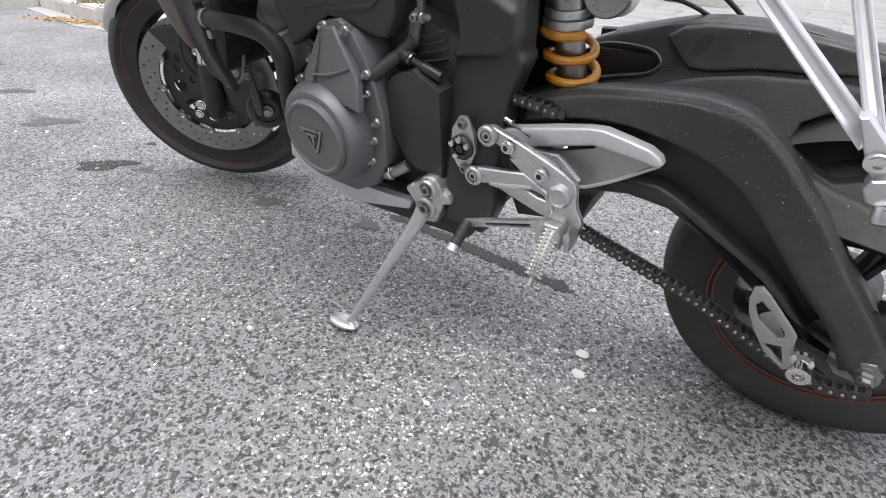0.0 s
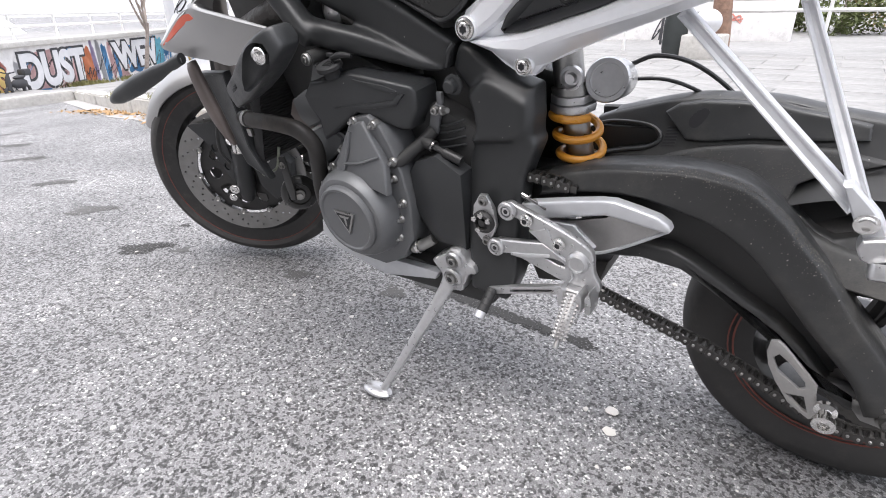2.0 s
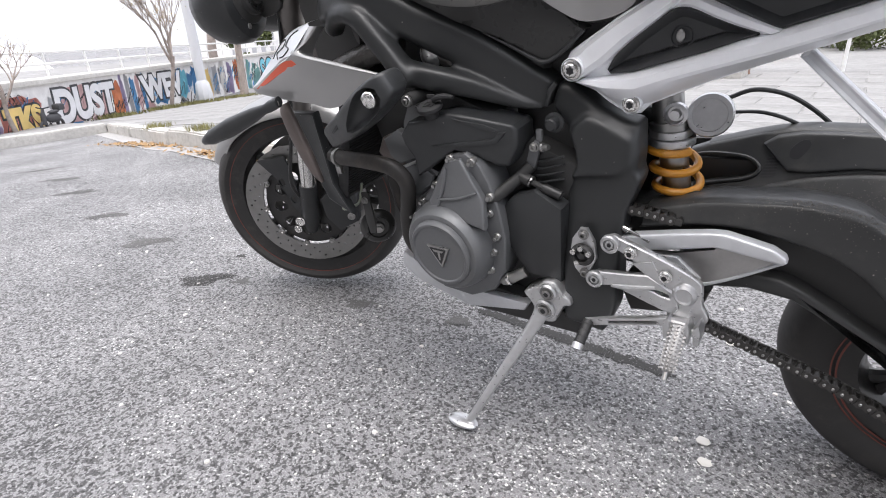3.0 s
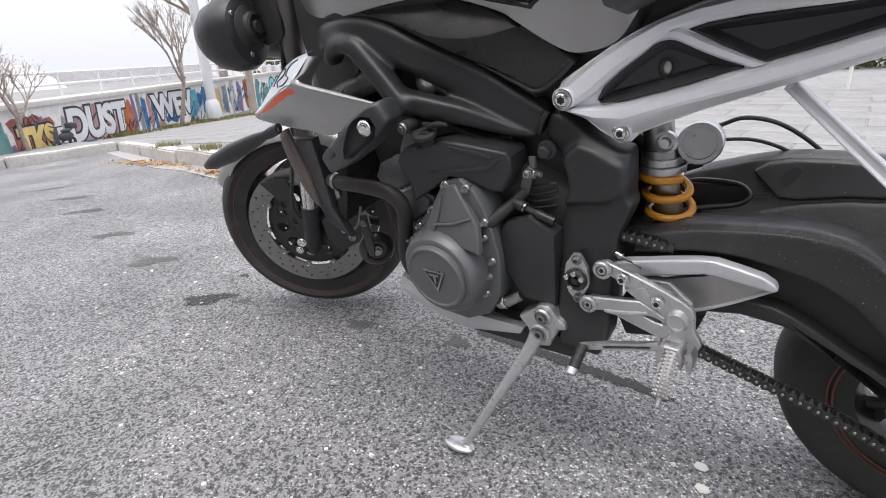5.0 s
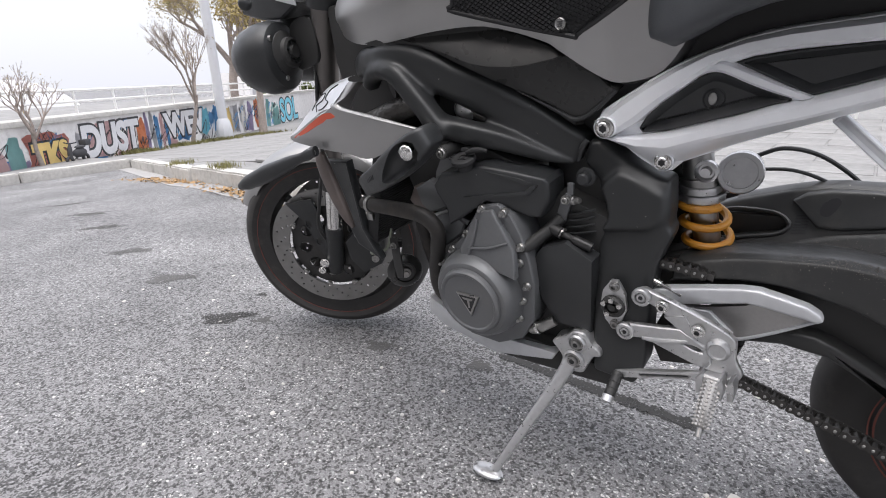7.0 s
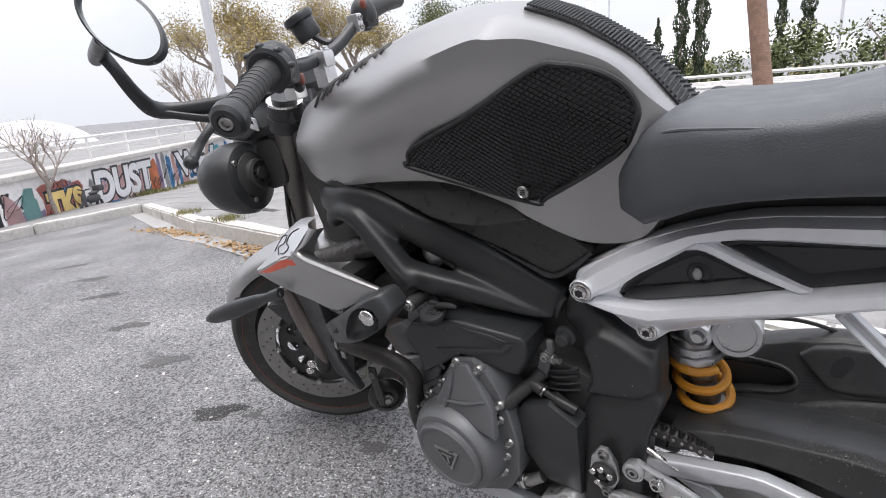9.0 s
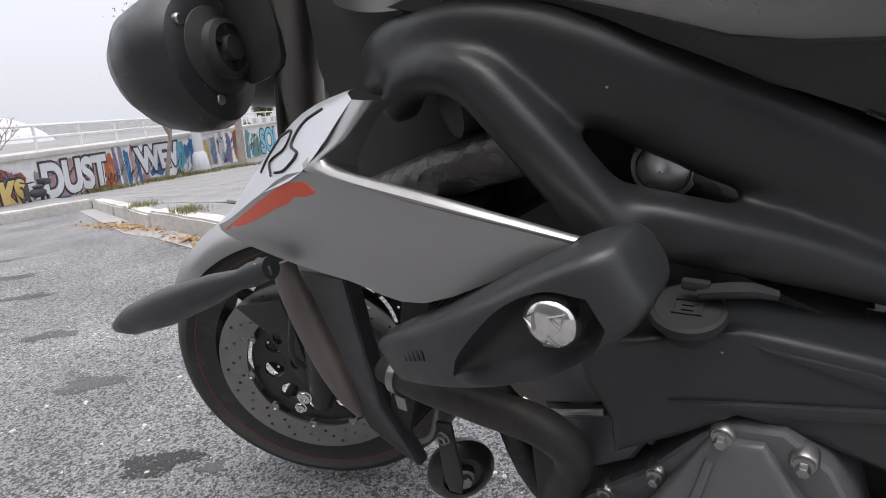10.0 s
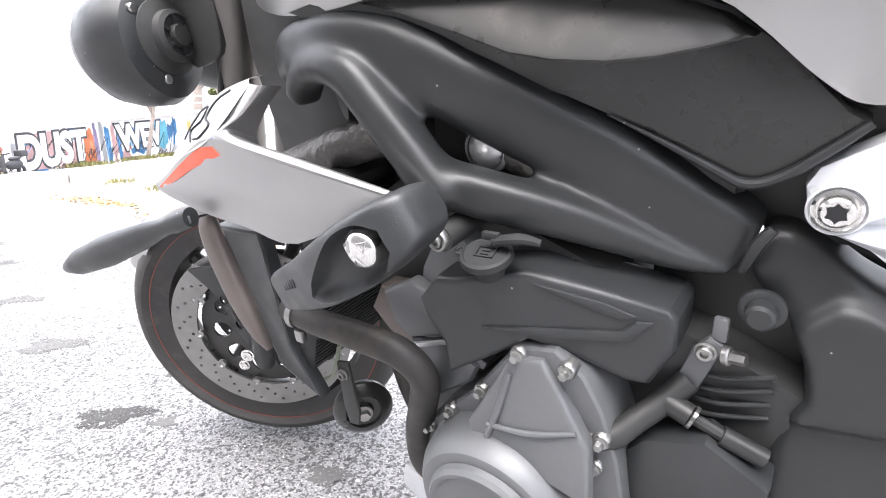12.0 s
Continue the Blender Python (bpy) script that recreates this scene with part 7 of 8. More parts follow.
graffiti = tagged(empty("graffiti"), "colourful spray-painted letters and shapes on the wall", "graffiti")


def lettering(body, s, z, size, fill, line, fat=0.03, lean=0.0, wide=0.9, tall=1.0):
    """Bubble letters on the wall: a dark outline with a pale fill on it."""
    for grow, material, off in ((fat, line, 0.006), (0.0, fill, 0.012)):
        cu = bpy.data.curves.new("lettering", "FONT")
        cu.body, cu.size, cu.shear, cu.space_character = body, size * 1.4, lean, 0.98
        cu.offset, cu.extrude = grow + 0.030, 0.002
        tmp = new("lettering", cu)
        bpy.context.view_layer.update()
        me = bpy.data.meshes.new_from_object(tmp.evaluated_get(bpy.context.evaluated_depsgraph_get()))
        bpy.data.objects.remove(tmp)
        me.transform(wall_pose(s, z - 0.19, off) @ Matrix.Diagonal((wide, tall, 1, 1)))
        me.materials.clear()
        me.materials.append(material)
        ob = new("letters" if material is fill else "letter_outline", me)
        ob.parent = graffiti


def splash(s, z, w, h, material, seed, off=0.004):
    rng = random.Random(seed)
    pts = []
    n = 18
    for i in range(n):
        a = 2 * math.pi * i / n
        k = rng.uniform(0.72, 1.12)
        pts.append((w / 2 * k * math.copysign(abs(math.cos(a)) ** 0.6, math.cos(a)), h / 2 * k * math.copysign(abs(math.sin(a)) ** 0.6, math.sin(a)), 0))
    bm = bmesh.new()
    bm.faces.new([bm.verts.new(p) for p in pts])
    bmesh.ops.solidify(bm, geom=bm.faces[:], thickness=0.003)
    part("paint_patch", moved(bm, wall_pose(s, z - 0.13, off) @ Matrix.Diagonal((1, 1.45, 1, 1))), material, graffiti)


S0 = 1.62
rng = random.Random(3)
splash(S0 + 3.75, -0.10, 1.0, 0.60, G_RED, 1)
splash(S0 + 4.55, -0.02, 0.30, 0.34, G_GREY, 4)
lettering("TKS", S0 + 3.46, -0.20, 0.36, G_YELLOW, G_BLACK, 0.03, 0.0, 0.85, 1.1)
splash(S0 + 5.3, 0.02, 1.5, 0.42, G_PINK, 2)
lettering("DUST", S0 + 4.50, -0.13, 0.47, G_PALE, G_BLACK, 0.035, 0.1, 1.02, 1.05)
splash(S0 + 6.30, -0.02, 0.36, 0.5, G_ORANGE, 3)
for i, (c, w) in enumerate(((G_PURPLE, 0.20), (G_GREY, 0.22), (G_BLUE, 0.24), (G_PINK, 0.2), (G_BLUE, 0.18))):
    splash(S0 + 6.52 + 0.19 * i, -0.03 + 0.03 * (i % 2), w * 0.75, 0.60, c, 10 + i)
splash(S0 + 8.0, -0.04, 0.9, 0.40, G_BLUE, 21)
splash(S0 + 9.0, 0.04, 0.7, 0.50, G_CYAN, 23)
lettering("WEV", S0 + 7.30, -0.10, 0.46, G_PALE, G_BLACK, 0.035, -0.1, 1.28, 1.05)
splash(S0 + 9.9, 0.0, 0.55, 0.6, G_BLUE, 22)
for i, c in enumerate((G_YELLOW, G_GREY, G_CREAM, G_PURPLE, G_ORANGE, G_CREAM, G_TEAL)):
    splash(S0 + 10.6 + 0.55 * i, -0.10 + 0.06 * (i % 3), 0.42, 0.6, c, 30 + i)
splash(S0 + 14.7, -0.2, 0.9, 0.6, G_TEAL, 51)
lettering("SOL", S0 + 15.2, -0.42, 0.78, G_CYAN, G_BLACK, 0.05, 0.0, 1.15)
for i, c in enumerate((G_BLUE, G_TEAL, G_CREAM, G_BLACK, G_PINK, G_TEAL)):
    splash(S0 + 1.5 + 0.33 * i, -0.12 + 0.05 * (i % 2), 0.30, 0.5, c, 70 + i)
for i in range(46):
    splash(S0 + rng.uniform(0.5, 15.0), rng.uniform(-0.34, 0.10), rng.uniform(0.15, 0.5), rng.uniform(0.12, 0.36), rng.choice((G_PINK, G_GREY, G_CYAN, G_BLUE, G_CREAM, G_PALE, G_PALE, G_CREAM, G_TEAL, G_PURPLE, G_ORANGE)), 300 + i, 0.0006 + 0.00004 * i)
for i in range(60):
    splash(S0 + rng.uniform(1.0, 15.0), rng.uniform(-0.45, 0.2), rng.uniform(0.06, 0.3), rng.uniform(0.05, 0.16), rng.choice((G_BLACK, G_GREY, G_BLUE, G_PINK, G_CREAM, G_CREAM)), 100 + i, 0.002)


for i in range(80):
    s_, z_ = S0 + rng.uniform(0.6, 15.0), rng.uniform(-0.55, 0.12)
    q = rng.uniform(0.06, 0.2)
    pts_ = [(q * 1.3 * math.cos(1.9 * k + i) + 0.03 * k, q * math.sin(2.6 * k + i), 0) for k in range(rng.choice((5, 6, 7)))]
    part("paint_line", moved(tube(pts_, 0.008, 4, 4, 0.2), wall_pose(s_, z_, 0.006)), rng.choice((G_BLACK, G_BLACK, G_BLACK, G_BLUE, G_CREAM)), graffiti)


def tree(name, base, height, trunk_r, label, seed, leaves=0, leaf_mat=None, lean=(0, 0), spread=0.5, first=0.35, leaf=0.05, levels=3):
    """A tapered trunk with limbs that fork into twigs, and loose leaves round the twigs."""
    rng = random.Random(seed)
    ob = tagged(empty(name, Matrix.Translation(base)), label, "tree", "trees round the plaza")
    wood, tips = [], []

    def grow(p, d, ln, r, level):
        mid = p + d * ln * 0.5 + Vector((rng.uniform(-1, 1), rng.uniform(-1, 1), 0)) * ln * 0.05
        q = p + d * ln
        wood.append(tube([p, mid, q], [r, r * 0.82, r * 0.62], max(5, 9 - 2 * level), 2, cap=False))
        if level >= levels:
            tips.append((mid, q))
            return
        for i in range(rng.choice((3, 4))):
            a = rng.uniform(0, 2 * math.pi)
            tilt = rng.uniform(0.35, 0.9) * spread * 1.6
            side = Vector((math.cos(a), math.sin(a), 0))
            nd = (d + side * tilt + Vector((0, 0, 0.18))).normalized()
            grow(p.lerp(q, rng.uniform(0.7, 1.0)), nd, ln * rng.uniform(0.5, 0.75), r * 0.55, level + 1)

    grow(Vector((0, 0, -0.05)), Vector((lean[0], lean[1], 1)).normalized(), height * first, trunk_r, 0)
    part("trunk", join(*wood), BARK, ob)
    if leaves:
        verts, faces = [], []
        for i in range(leaves):
            a, b = rng.choice(tips)
            c = a.lerp(b, rng.uniform(0, 1.2)) + Vector((rng.gauss(0, 1), rng.gauss(0, 1), rng.gauss(0, 1))) * height * 0.03
            x = Vector((rng.uniform(-1, 1), rng.uniform(-1, 1), rng.uniform(-1, 1))).normalized() * leaf * rng.uniform(0.6, 1.4)
            y = x.cross(Vector((rng.uniform(-1, 1), rng.uniform(-1, 1), rng.uniform(-1, 1)))).normalized() * leaf * 0.6
            n = len(verts)
            verts += [c - x, c - y, c + x, c + y]
            faces.append((n, n + 1, n + 2, n + 3))
        me = bpy.data.meshes.new("crown")
        me.from_pydata(verts, [], faces)
        me.materials.append(leaf_mat)
        crown = new("crown", me)
        crown.parent = ob
        crown["kind"] = "stuff"
    return ob


tree("street_tree", (-8.2, 1.38, -0.31), 2.3, 0.035, "young bare tree with thin twigs before the wall", 4, 160, YELLOWLEAF, (0.08, -0.05), 0.55, 0.28, 0.012, 5)
tree("street_tree", (-11.06, 5.0, -0.54), 3.4, 0.05, "half-bare tree with a few yellow leaves", 11, 420, YELLOWLEAF, (0.20, 0.17), 0.42, 0.34, 0.016, 5)
tree("street_tree", (-12.4, 7.75, -0.64), 4.6, 0.12, "tree with sparse yellowing leaves", 21, 1500, YELLOWLEAF, (0.02, 0.03), 0.5, 0.36, 0.045, 4)
tree("plane_tree", (-17.5, 10.2, -0.7), 7.5, 0.2, "plane tree with yellow autumn foliage", 31, 15000, YELLOWLEAF, (0, 0), 0.85, 0.30, 0.034, 5)
tree("plane_tree", (-17.0, 15.5, -0.7), 8.0, 0.2, "plane tree with yellow-green foliage", 36, 16000, YELLOWLEAF, (0, 0), 0.85, 0.30, 0.036, 5)
tree("plane_tree", (-13.0, 19.0, -0.7), 8.0, 0.2, "tree with green foliage", 41, 15000, GREENLEAF, (0, 0), 0.8, 0.30, 0.038, 5)
tree("street_tree", (0.9, 12.5, 0.1), 2.6, 0.06, "small tree with sparse leaves behind the railing", 52, 500, GREENLEAF, (0.0, 0), 0.6, 0.30, 0.03)
big = tagged(empty("pine_tree", Matrix.Translation((-0.14, 6.6, 0.1))), "thick reddish-brown tree trunk beside the railing", "tree", "trees round the plaza")
part("trunk", tube([(0.03, 0, -0.1), (0.0, 0, 0.5), (-0.10, 0, 1.2), (-0.24, 0, 2.4), (-0.30, 0, 4.5)], [0.13, 0.105, 0.10, 0.10, 0.09], 18, 6), mat("reddish_bark", (0.24, 0.15, 0.11), 0.9, scale=18, vary=0.45, bump=1.0, bscale=50, bdist=0.012), big)


def cypress(base, height, r, seed):
    rng = random.Random(seed)
    ob = tagged(empty("cypress", Matrix.Translation(base)), "tall narrow dark green cypress", "tree", "trees round the plaza")
    part("trunk", tube([(0, 0, 0), (0, 0, height * 0.9)], [r * 0.3, 0.01], 6, 1), BARK, ob)
    verts, faces = [], []
    for i in range(2600):
        z = rng.uniform(0.06, 1.0)
        rr = r * min(1, (1 - z) * 3.2 + 0.08) * (0.85 + 0.3 * math.sin(z * 40 + seed)) * rng.uniform(0.5, 1.05)
        a = rng.uniform(0, 2 * math.pi)
        c = Vector((rr * math.cos(a), rr * math.sin(a), z * height))
        up = Vector((rng.uniform(-0.4, 0.4), rng.uniform(-0.4, 0.4), 1)) * height * 0.022
        side = Vector((rng.uniform(-1, 1), rng.uniform(-1, 1), 0)).normalized() * r * 0.14
        n = len(verts)
        verts += [c - side, c + up * 0.4 - side * 0.2, c + up, c + side]
        faces.append((n, n + 1, n + 2, n + 3))
    me = bpy.data.meshes.new("crown")
    me.from_pydata(verts, [], faces)
    me.materials.append(CYPRESS)
    crown = new("crown", me)
    crown.parent = ob
    crown["kind"] = "stuff"


for b, h, r, sd in (((-2.38, 11, 0.1), 3.6, 0.15, 1), ((-2.08, 11.2, 0.1), 4.2, 0.15, 2), ((-0.62, 14, 0.1), 2.7, 0.16, 3), ((-3.5, 13, 0.1), 2.1, 0.14, 5), ((-1.05, 13.5, 0.1), 3.4, 0.12, 6)  ):
    cypress(b, h, r, sd)


def bushes(name, x0, x1, y0, y1, z0, z1, count, leaf, material, label, seed, clumps=14):
    rng = random.Random(seed)
    cs = [(rng.uniform(x0, x1), rng.uniform(y0, y1), rng.uniform(z0, z1), rng.uniform(0.25, 0.6)) for i in range(clumps)]
    verts, faces = [], []
    for i in range(count):
        cx, cy, cz, cr = rng.choice(cs)
        d = Vector((rng.gauss(0, 1), rng.gauss(0, 1), rng.gauss(0, 0.7))).normalized() * cr * rng.uniform(0.5, 1.0) ** 0.5
        c = Vector((cx, cy, cz)) + d
        x = Vector((rng.uniform(-1, 1), rng.uniform(-1, 1), rng.uniform(-1, 1))).normalized() * leaf
        y = x.cross(Vector((0.3, rng.uniform(-1, 1), 1))).normalized() * leaf * 0.6
        n = len(verts)
        verts += [c - x, c - y, c + x, c + y]
        faces.append((n, n + 1, n + 2, n + 3))
    me = bpy.data.meshes.new(name)
    me.from_pydata(verts, [], faces)
    me.materials.append(material)
    tagged(new(name, me), label, "shrubs", kind="stuff")


bushes("shrubs", -3.5, 4.5, 11.5, 14.5, 0.3, 1.35, 14000, 0.045, GREENLEAF, "mixed green shrubs behind the railing", 7, 40)
bushes("shrubs", -3.5, 4.5, 13.5, 15.5, 0.1, 1.0, 4000, 0.045, YELLOWLEAF, "dry yellowish shrubs behind the railing", 8, 12)
bushes("hedge", -30, -17, 18, 26, -0.5, 2.5, 9000, 0.13, GREENLEAF, "distant green hedge and trees", 9, 26)

# lamp post by the wall
post = tagged(empty("lamp_post", Matrix.Translation((-11.7, 6.2, -0.59))), "white painted concrete lamp post", "lamp post")
part("shaft", tube([(0, 0, 0.5), (0, 0, 3.0), (0, 0, 8.0)], [0.115, 0.108, 0.085], 12, 1), FARWHITE, post)
part("foot", turned([(0, 0), (0.20, 0), (0.20, 0.20), (0.16, 0.45), (0.115, 0.52)], 10), FARWHITE, post)

# railing, low wall and things behind the motorcycle
railing("plaza_railing", Matrix(((1, 0, 0, -6.0), (0, 0, -1, 7.0), (0, 1, 0, 0.1), (0, 0, 0, 1))), 13.0, (0.50, 0.63, 0.77), 0, 0.77, 0.0, 1.15, "white tubular metal railing on the plaza")
structure(part("wall_plaza", box(-9.0, 0.35, 9.6, 9.85, 0.0, 0.75, 0.01), WALLMAT), "low white wall with scribbled graffiti", "wall")
tags = tagged(empty("graffiti"), "black and red scribbles on the low white wall", "graffiti")
for i in range(14):
    x, z = -8.5 + 0.62 * i, 0.35 + 0.12 * math.sin(i * 2.1)
    part("scribble", tube([(x + 0.09 * math.cos(2.3 * k + i), 9.594, z + 0.07 * k * math.sin(3.1 * k + i)) for k in range(5)], 0.012, 5, 4), (G_RED if i % 5 == 3 else G_BLACK), tags)
pack = tagged(empty("backpack", Matrix.Translation((-0.55, 6.25, 0.105))), "dark backpack leaning against the railing", "backpack")
part("body", loft([[(0.13 * k * math.cos(a), 0.09 * k * math.sin(a), z) for a in [2 * math.pi * j / 16 for j in range(16)]] for z, k in ((0, 0.9), (0.1, 1.05), (0.35, 1.1), (0.55, 0.95), (0.64, 0.6), (0.66, 0.2))]), colour("backpack_cloth", (0.035, 0.04, 0.04)), pack)
part("strap", tube([(-0.05, -0.09, 0.6), (-0.12, -0.12, 0.45), (-0.13, -0.1, 0.15)], 0.015, 8), G_BLACK, pack)
tagged(part("helmet", ball((-0.20, 6.2, 0.50), 0.15, 0.17, 0.14, 24), FARWHITE), "white rounded motorcycle helmet", "helmet")
tagged(part("concrete_block", box(-0.42, 0.02, 6.0, 6.4, 0.105, 0.37, 0.02), CONCRETE), "pale concrete block under the helmet", "block")

# distant pale roofs
tent = tagged(empty("canopy_roof", Matrix.Translation((-9.5, 42, 0))), "large white tensile roof on slim masts", "building")
for cx, h, r in ((0.0, 9.0, 11.0), (-9.0, 7.5, 8.0)):
    part("roof", turned([(0.15, h), (0.08 * r, h * 0.78), (0.3 * r, h * 0.48), (0.65 * r, h * 0.26), (r, h * 0.15), (r, 0.0)], 24, Matrix.Translation((cx, 0, 0))), FARWHITE, tent)
for x, y, h in ((8.3, -12, 5.2), (10.6, -12, 3.6), (-4.0, -8, 10.0)):
    part("mast", tube([(x, y, 0), (x, y, h)], 0.06, 6, 1), FARWHITE, tent)
hall = tagged(empty("arena", Matrix.Translation((-58, 12.5, -3.5))), "pale vaulted sports hall far off", "building")
part("roof", ball((0, 0, 0), 5, 6.5, 5.2, 32), FARWHITE, hall)
part("wall", box(-4, 4, -9, 6, -1, 2.2), FARWHITE, hall)
houses = tagged(empty("apartment_building", Matrix.Translation((-60, 39, -3))), "distant pale apartment block", "building")
part("wall", box(-3, 3, -3.5, 3.5, 0, 4.9), WALLMAT, houses)
for i in range(3):
    for j in range(5):
        part("window", box(3.0, 3.05, -3.1 + 1.3 * j, -2.4 + 1.3 * j, 0.8 + 1.5 * i, 1.7 + 1.5 * i), G_GREY, houses)

# parked scooter by the wall
sc = tagged(empty("scooter", Matrix.Translation((-8.54, 1.93, -0.36)) @ Matrix.Rotation(radians(125), 4, "Z") @ Matrix.Scale(0.78, 4)), "small black scooter parked at the wall", "scooter")
for x in (-0.22, 0.22):
    part("wheel", turned([(0.05, 0.02), (0.085, 0.025), (0.10, 0.0), (0.085, -0.025), (0.05, -0.02)], 20, Matrix.Translation((x, 0, 0.10)) @ RX, True), G_BLACK, sc)
part("body", join(ball((0.08, 0, 0.22), 0.20, 0.06, 0.09, 16), tube([(-0.2, 0, 0.12), (-0.17, 0, 0.3), (-0.13, 0, 0.42)], [0.05, 0.045, 0.02], 10)), G_BLACK, sc)
part("seat", ball((0.12, 0, 0.33), 0.15, 0.055, 0.035, 16), G_BLACK, sc)
part("top_box", box(0.20, 0.36, -0.08, 0.08, 0.34, 0.46, 0.03), G_BLACK, sc)
part("handlebar", tube([(-0.12, -0.13, 0.44), (-0.14, 0, 0.42), (-0.12, 0.13, 0.44)], 0.012, 8), G_BLACK, sc)

# stains, a dark band, chips, leaves and grass
STAIN = mat("road_mark", (0.040, 0.039, 0.038), 0.85, scale=120, vary=0.45, bump=0.5, bscale=400, bdist=0.002)
STAIN2 = mat("faint_stain", (0.10, 0.098, 0.096), 0.85, scale=120, vary=0.4, bump=0.5, bscale=400, bdist=0.002)


def stain(x, y, lx, ly, turn, material, seed, label, solid=0.62, dens=1.0):
    """A ragged patch on the road, broken up into specks at its edge."""
    rng = random.Random(seed)
    verts, faces = [], []
    for i in range(int(5600 * lx * ly / 0.02 * dens) + 90):
        a, r = rng.uniform(0, 2 * math.pi), math.sqrt(rng.random())
        wob = 1 + 0.22 * math.sin(3 * a + seed) + 0.15 * math.sin(5 * a + 2 * seed)
        if r > solid and rng.random() < (r - solid) / (1 - solid) * 0.8:
            continue
        px_, py_ = r * wob * lx * math.cos(a), r * wob * ly * math.sin(a)
        ca, sa = math.cos(turn), math.sin(turn)
        cx, cy = x + px_ * ca - py_ * sa, y + px_ * sa + py_ * ca
        q = rng.uniform(0.0018, 0.0042)
        n, k, b = len(verts), rng.choice((5, 6, 7)), rng.uniform(0, 6.28)
        verts += [(cx + q * math.cos(b + 2 * math.pi * j / k) * rng.uniform(0.7, 1.2), cy + q * math.sin(b + 2 * math.pi * j / k) * rng.uniform(0.7, 1.2), ground_z(cx) + 0.0012 + 0.0004 * rng.random()) for j in range(k)]
        faces.append(tuple(range(n, n + k)))
    me = bpy.data.meshes.new("road_mark")
    me.from_pydata(verts, [], faces)
    me.materials.append(material)
    tagged(new("road_mark", me), label, "stain", "stains on the road", "stuff")


for i, (x, y, lx, ly, tn, m_) in enumerate(((-0.545, -0.160, 0.085, 0.045, 0.9, STAIN), (-1.105, -0.09, 0.10, 0.05, 0.9, STAIN2), (-1.66, -0.02, 0.10, 0.04, 0.9, STAIN2), (-2.3, 0.08, 0.12, 0.045, 0.9, STAIN2), (-2.75, 0.16, 0.12, 0.045, 0.9, STAIN2), (-3.4, 0.24, 0.15, 0.05, 0.9, STAIN2),
                                             (0.035, 0.0, 0.045, 0.03, 0.5, STAIN2), (0.345, 0.08, 0.035, 0.03, 0.2, STAIN2), (-0.62, 0.03, 0.02, 0.012, 0.4, STAIN), (-0.42, -0.10, 0.03, 0.02, 0.4, STAIN2))):
    stain(x, y, lx, ly, tn, m_, i + 1, "dark oil stain on the asphalt" if m_ is STAIN else "faint damp stain on the asphalt")
rng = random.Random(12)
# a row of dark specks makes a band below the motorcycle
for k in range(9):
    t = k / 8
    stain(0.40 + 0.46 * t, 0.165 - 0.02 * t, 0.045, 0.020, 0.0, STAIN, 40 + k, "dark band across the asphalt", 0.8, 0.8)

verts, faces, pale = [], [], []
for i in range(300):
    x, y = rng.uniform(-1.2, 1.6), rng.uniform(-0.75, 0.75)
    q = rng.choice((0.002, 0.0025, 0.003, 0.004, 0.006)) * rng.uniform(0.7, 1.2)
    n, k, b = len(verts), 6, rng.uniform(0, 6.28)
    ring = [(x + q * math.cos(b + 2 * math.pi * j / k) * rng.uniform(0.6, 1.3), y + q * math.sin(b + 2 * math.pi * j / k) * rng.uniform(0.6, 1.3)) for j in range(k)]
    verts += [(u, w, 0.0) for u, w in ring] + [(x + 0.8 * (u - x), y + 0.8 * (w - y), q * 0.5) for u, w in ring]
    faces += [tuple(range(n + k, n + 2 * k))] + [(n + j, n + (j + 1) % k, n + k + (j + 1) % k, n + k + j) for j in range(k)]
me = bpy.data.meshes.new("stone_chips")
me.from_pydata(verts, [], faces)
me.materials.append(mat("pale_stone_chip", (0.60, 0.58, 0.55), 0.8, vary=0.3, scale=30))
tagged(new("stone_chips", me), "loose pale stone chips on the asphalt", "stones", kind="stuff")
for i, (x, y, q) in enumerate(((1.003, -0.039, 0.014), (1.018, -0.093, 0.013), (0.98, 0.35, 0.012))):
    bm = ball((x, y, 0.003), q, q * 0.8, 0.004, 10)
    for v in bm.verts:
        v.co += Vector((rng.uniform(-1, 1), rng.uniform(-1, 1), 0)) * q * 0.15
    tagged(part("pebble", bm, mat("white_pebble", (0.66, 0.64, 0.60), 0.75)), "small flat whitish pebble on the asphalt", "stone", "white pebbles")


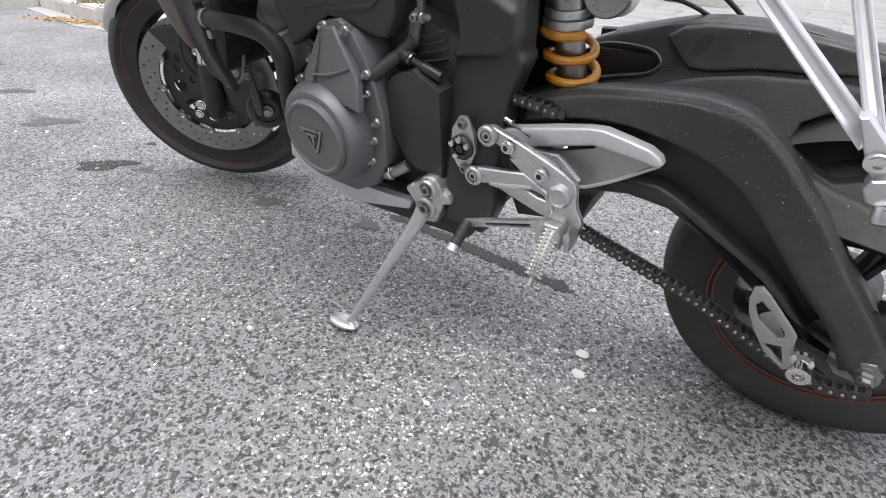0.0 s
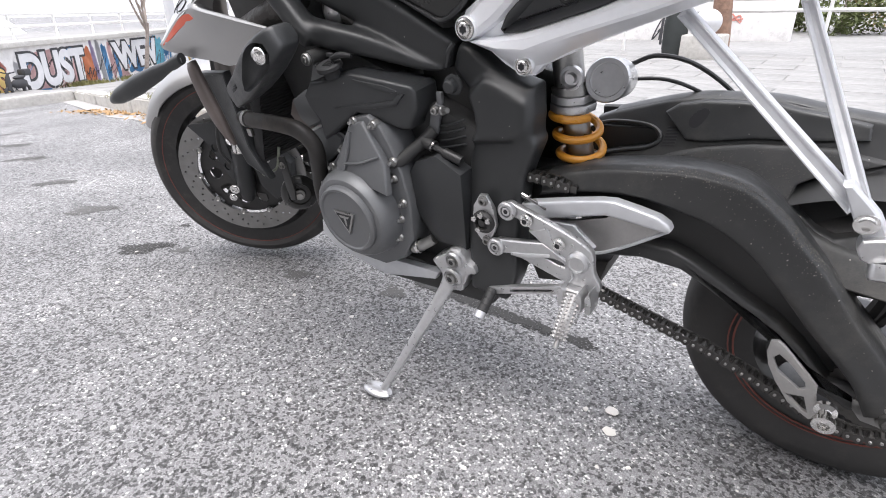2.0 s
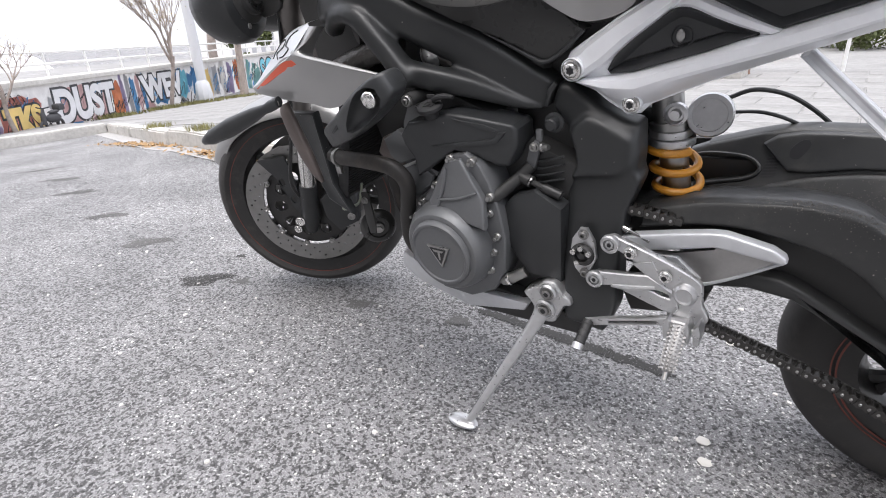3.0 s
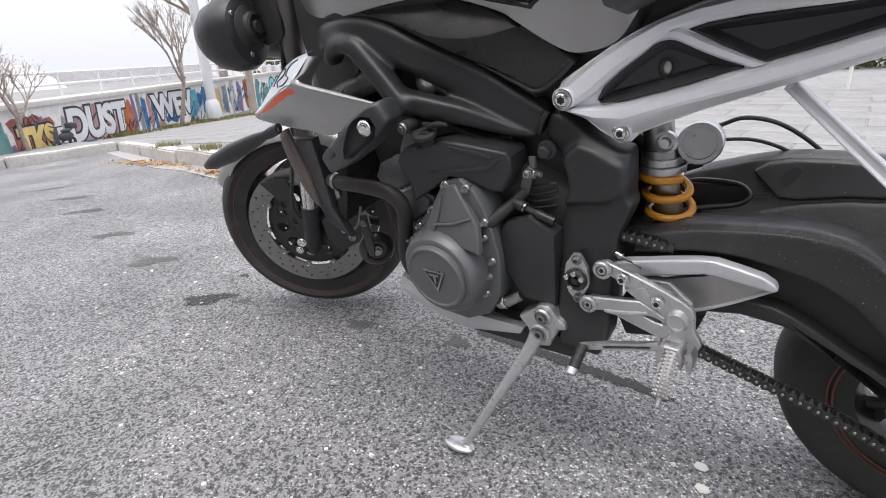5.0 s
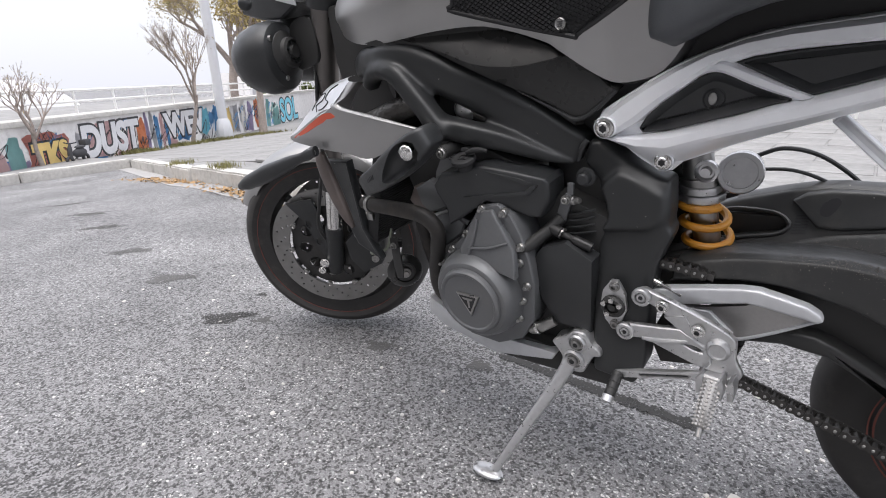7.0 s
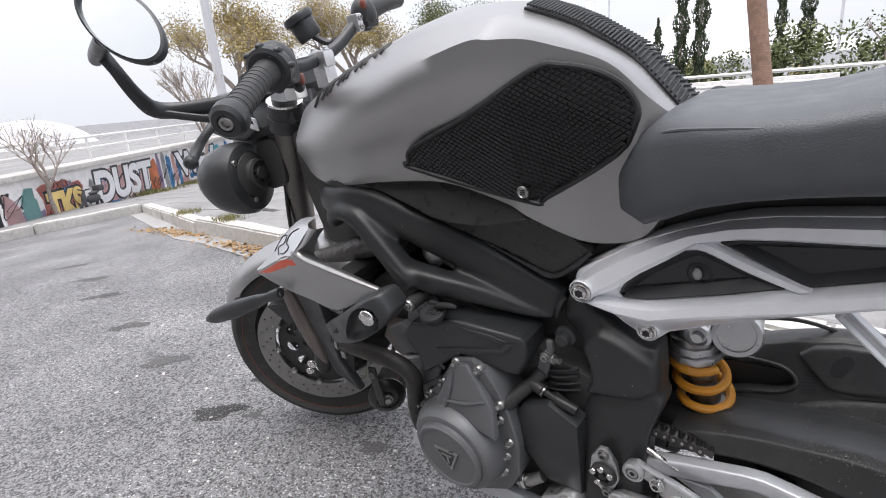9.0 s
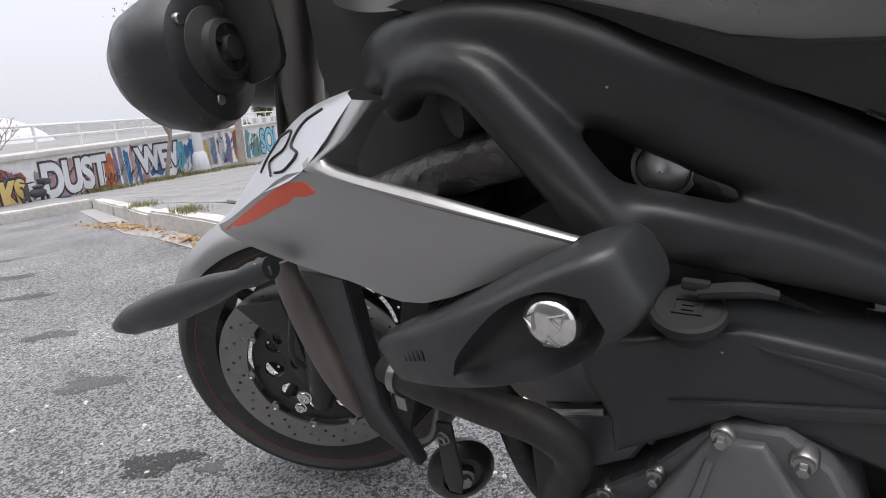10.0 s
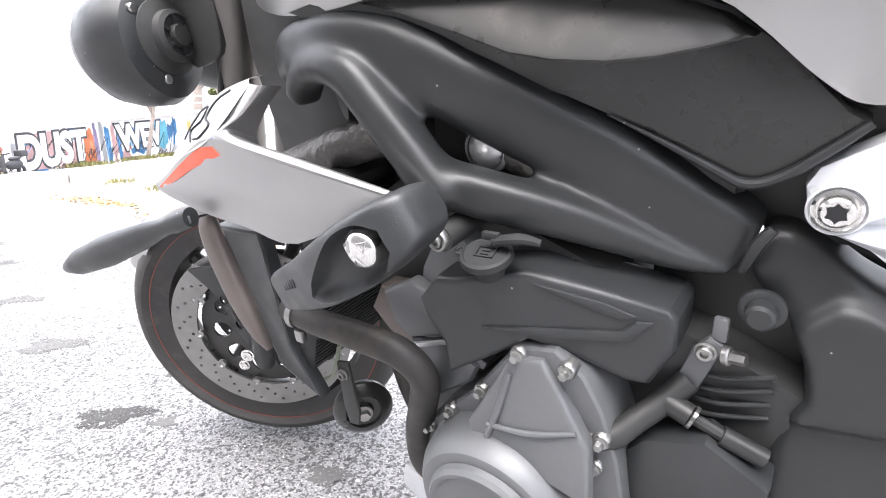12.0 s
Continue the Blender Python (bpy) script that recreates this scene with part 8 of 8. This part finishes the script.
def litter(name, spots, count, size, material, label, cat, seed, up=0.0):
    rng = random.Random(seed)
    verts, faces = [], []
    for i in range(count):
        x, y, rx, ry, z = rng.choice(spots)
        c = Vector((x + rng.gauss(0, rx), y + rng.gauss(0, ry), 0))
        c.z = ground_z(c.x) + z + rng.uniform(0.002, 0.02)
        if up:
            d = Vector((rng.uniform(-0.6, 0.6), rng.uniform(-0.6, 0.6), 1)).normalized() * up * rng.uniform(0.5, 1.2)
            s_ = Vector((rng.uniform(-1, 1), rng.uniform(-1, 1), 0)).normalized() * size
            quad = [c - s_, c + s_, c + d + s_ * 0.1, c + d - s_ * 0.1]
        else:
            a = Vector((rng.uniform(-1, 1), rng.uniform(-1, 1), rng.uniform(-0.4, 0.4))).normalized() * size * rng.uniform(0.5, 1.3)
            b = a.cross(Vector((rng.uniform(-0.3, 0.3), rng.uniform(-0.3, 0.3), 1))).normalized() * size * 0.55
            quad = [c - a, c - b, c + a, c + b]
        n = len(verts)
        verts += quad
        faces.append((n, n + 1, n + 2, n + 3))
    me = bpy.data.meshes.new(name)
    me.from_pydata(verts, [], faces)
    me.materials.append(material)
    tagged(new(name, me), label, cat, kind="stuff")


litter("leaf_litter", [(-4.2, 1.22, 0.35, 0.05, 0.0), (-3.6, 1.14, 0.3, 0.04, 0.0), (-2.5, 1.03, 0.25, 0.04, 0.0), (-2.15, 1.02, 0.15, 0.05, 0.0), (-1.2, 1.03, 0.6, 0.03, 0.0)], 900, 0.022, LEAFDRY, "dry brown leaves in the gutter", "leaves", 2)
litter("grass_tuft", [(-4.15, 1.45, 0.08, 0.06, 0.11), (-2.95, 1.24, 0.06, 0.05, 0.11)], 420, 0.003, GRASS, "dry grass tufts at the kerb", "grass", 3, 0.055)
litter("grass_strip", [(-10.75, 4.6, 0.2, 0.3, 0.1), (-11.5, 5.9, 0.15, 0.3, 0.1), (-12.3, 7.4, 0.2, 0.5, 0.1), (-9.7, 3.2, 0.15, 0.25, 0.1)], 2600, 0.012, GRASS, "worn grass at the foot of the wall", "grass", 4, 0.08)


# stone slabs of the plaza near the kerb
rng = random.Random(77)
shapes = []
for k in range(4):
    bm = box(-0.33, 0.33, -0.22, 0.22, -0.02, 0.006)
    bmesh.ops.bevel(bm, geom=[e for e in bm.edges if all(v.co.z > 0 for v in e.verts)], offset=0.006, segments=1, affect="EDGES")
    for v in bm.verts:
        v.co.x += rng.uniform(-0.004, 0.004)
        v.co.y += rng.uniform(-0.004, 0.004)
    me = bpy.data.meshes.new("paving_slab")
    bm.to_mesh(me)
    bm.free()
    me.materials.append(PAVING)
    shapes.append(me)
for j in range(13):
    for i in range(22):
        x, y = -8.6 + 0.672 * i + (0.336 if j % 2 else 0.0), 1.46 + 0.452 * j
        edge = 1.20 if x > -2.5 else 1.28 + (-3.0 - x) * 0.25 if x > -6.9 else 2.3
        if y - 0.22 < edge + 0.01:
            continue
        ob = new("paving_slab", shapes[rng.randrange(4)])
        ob.parent = pavement
        ob.matrix_basis = Matrix.Translation((x, y, ground_z(x) + 0.105 + rng.uniform(-0.002, 0.003))) @ Matrix.Rotation(rng.uniform(-0.008, 0.008), 4, "Z") @ Matrix.Rotation(math.atan2(ground_z(x - 0.1) - ground_z(x + 0.1), 0.2), 4, "Y")
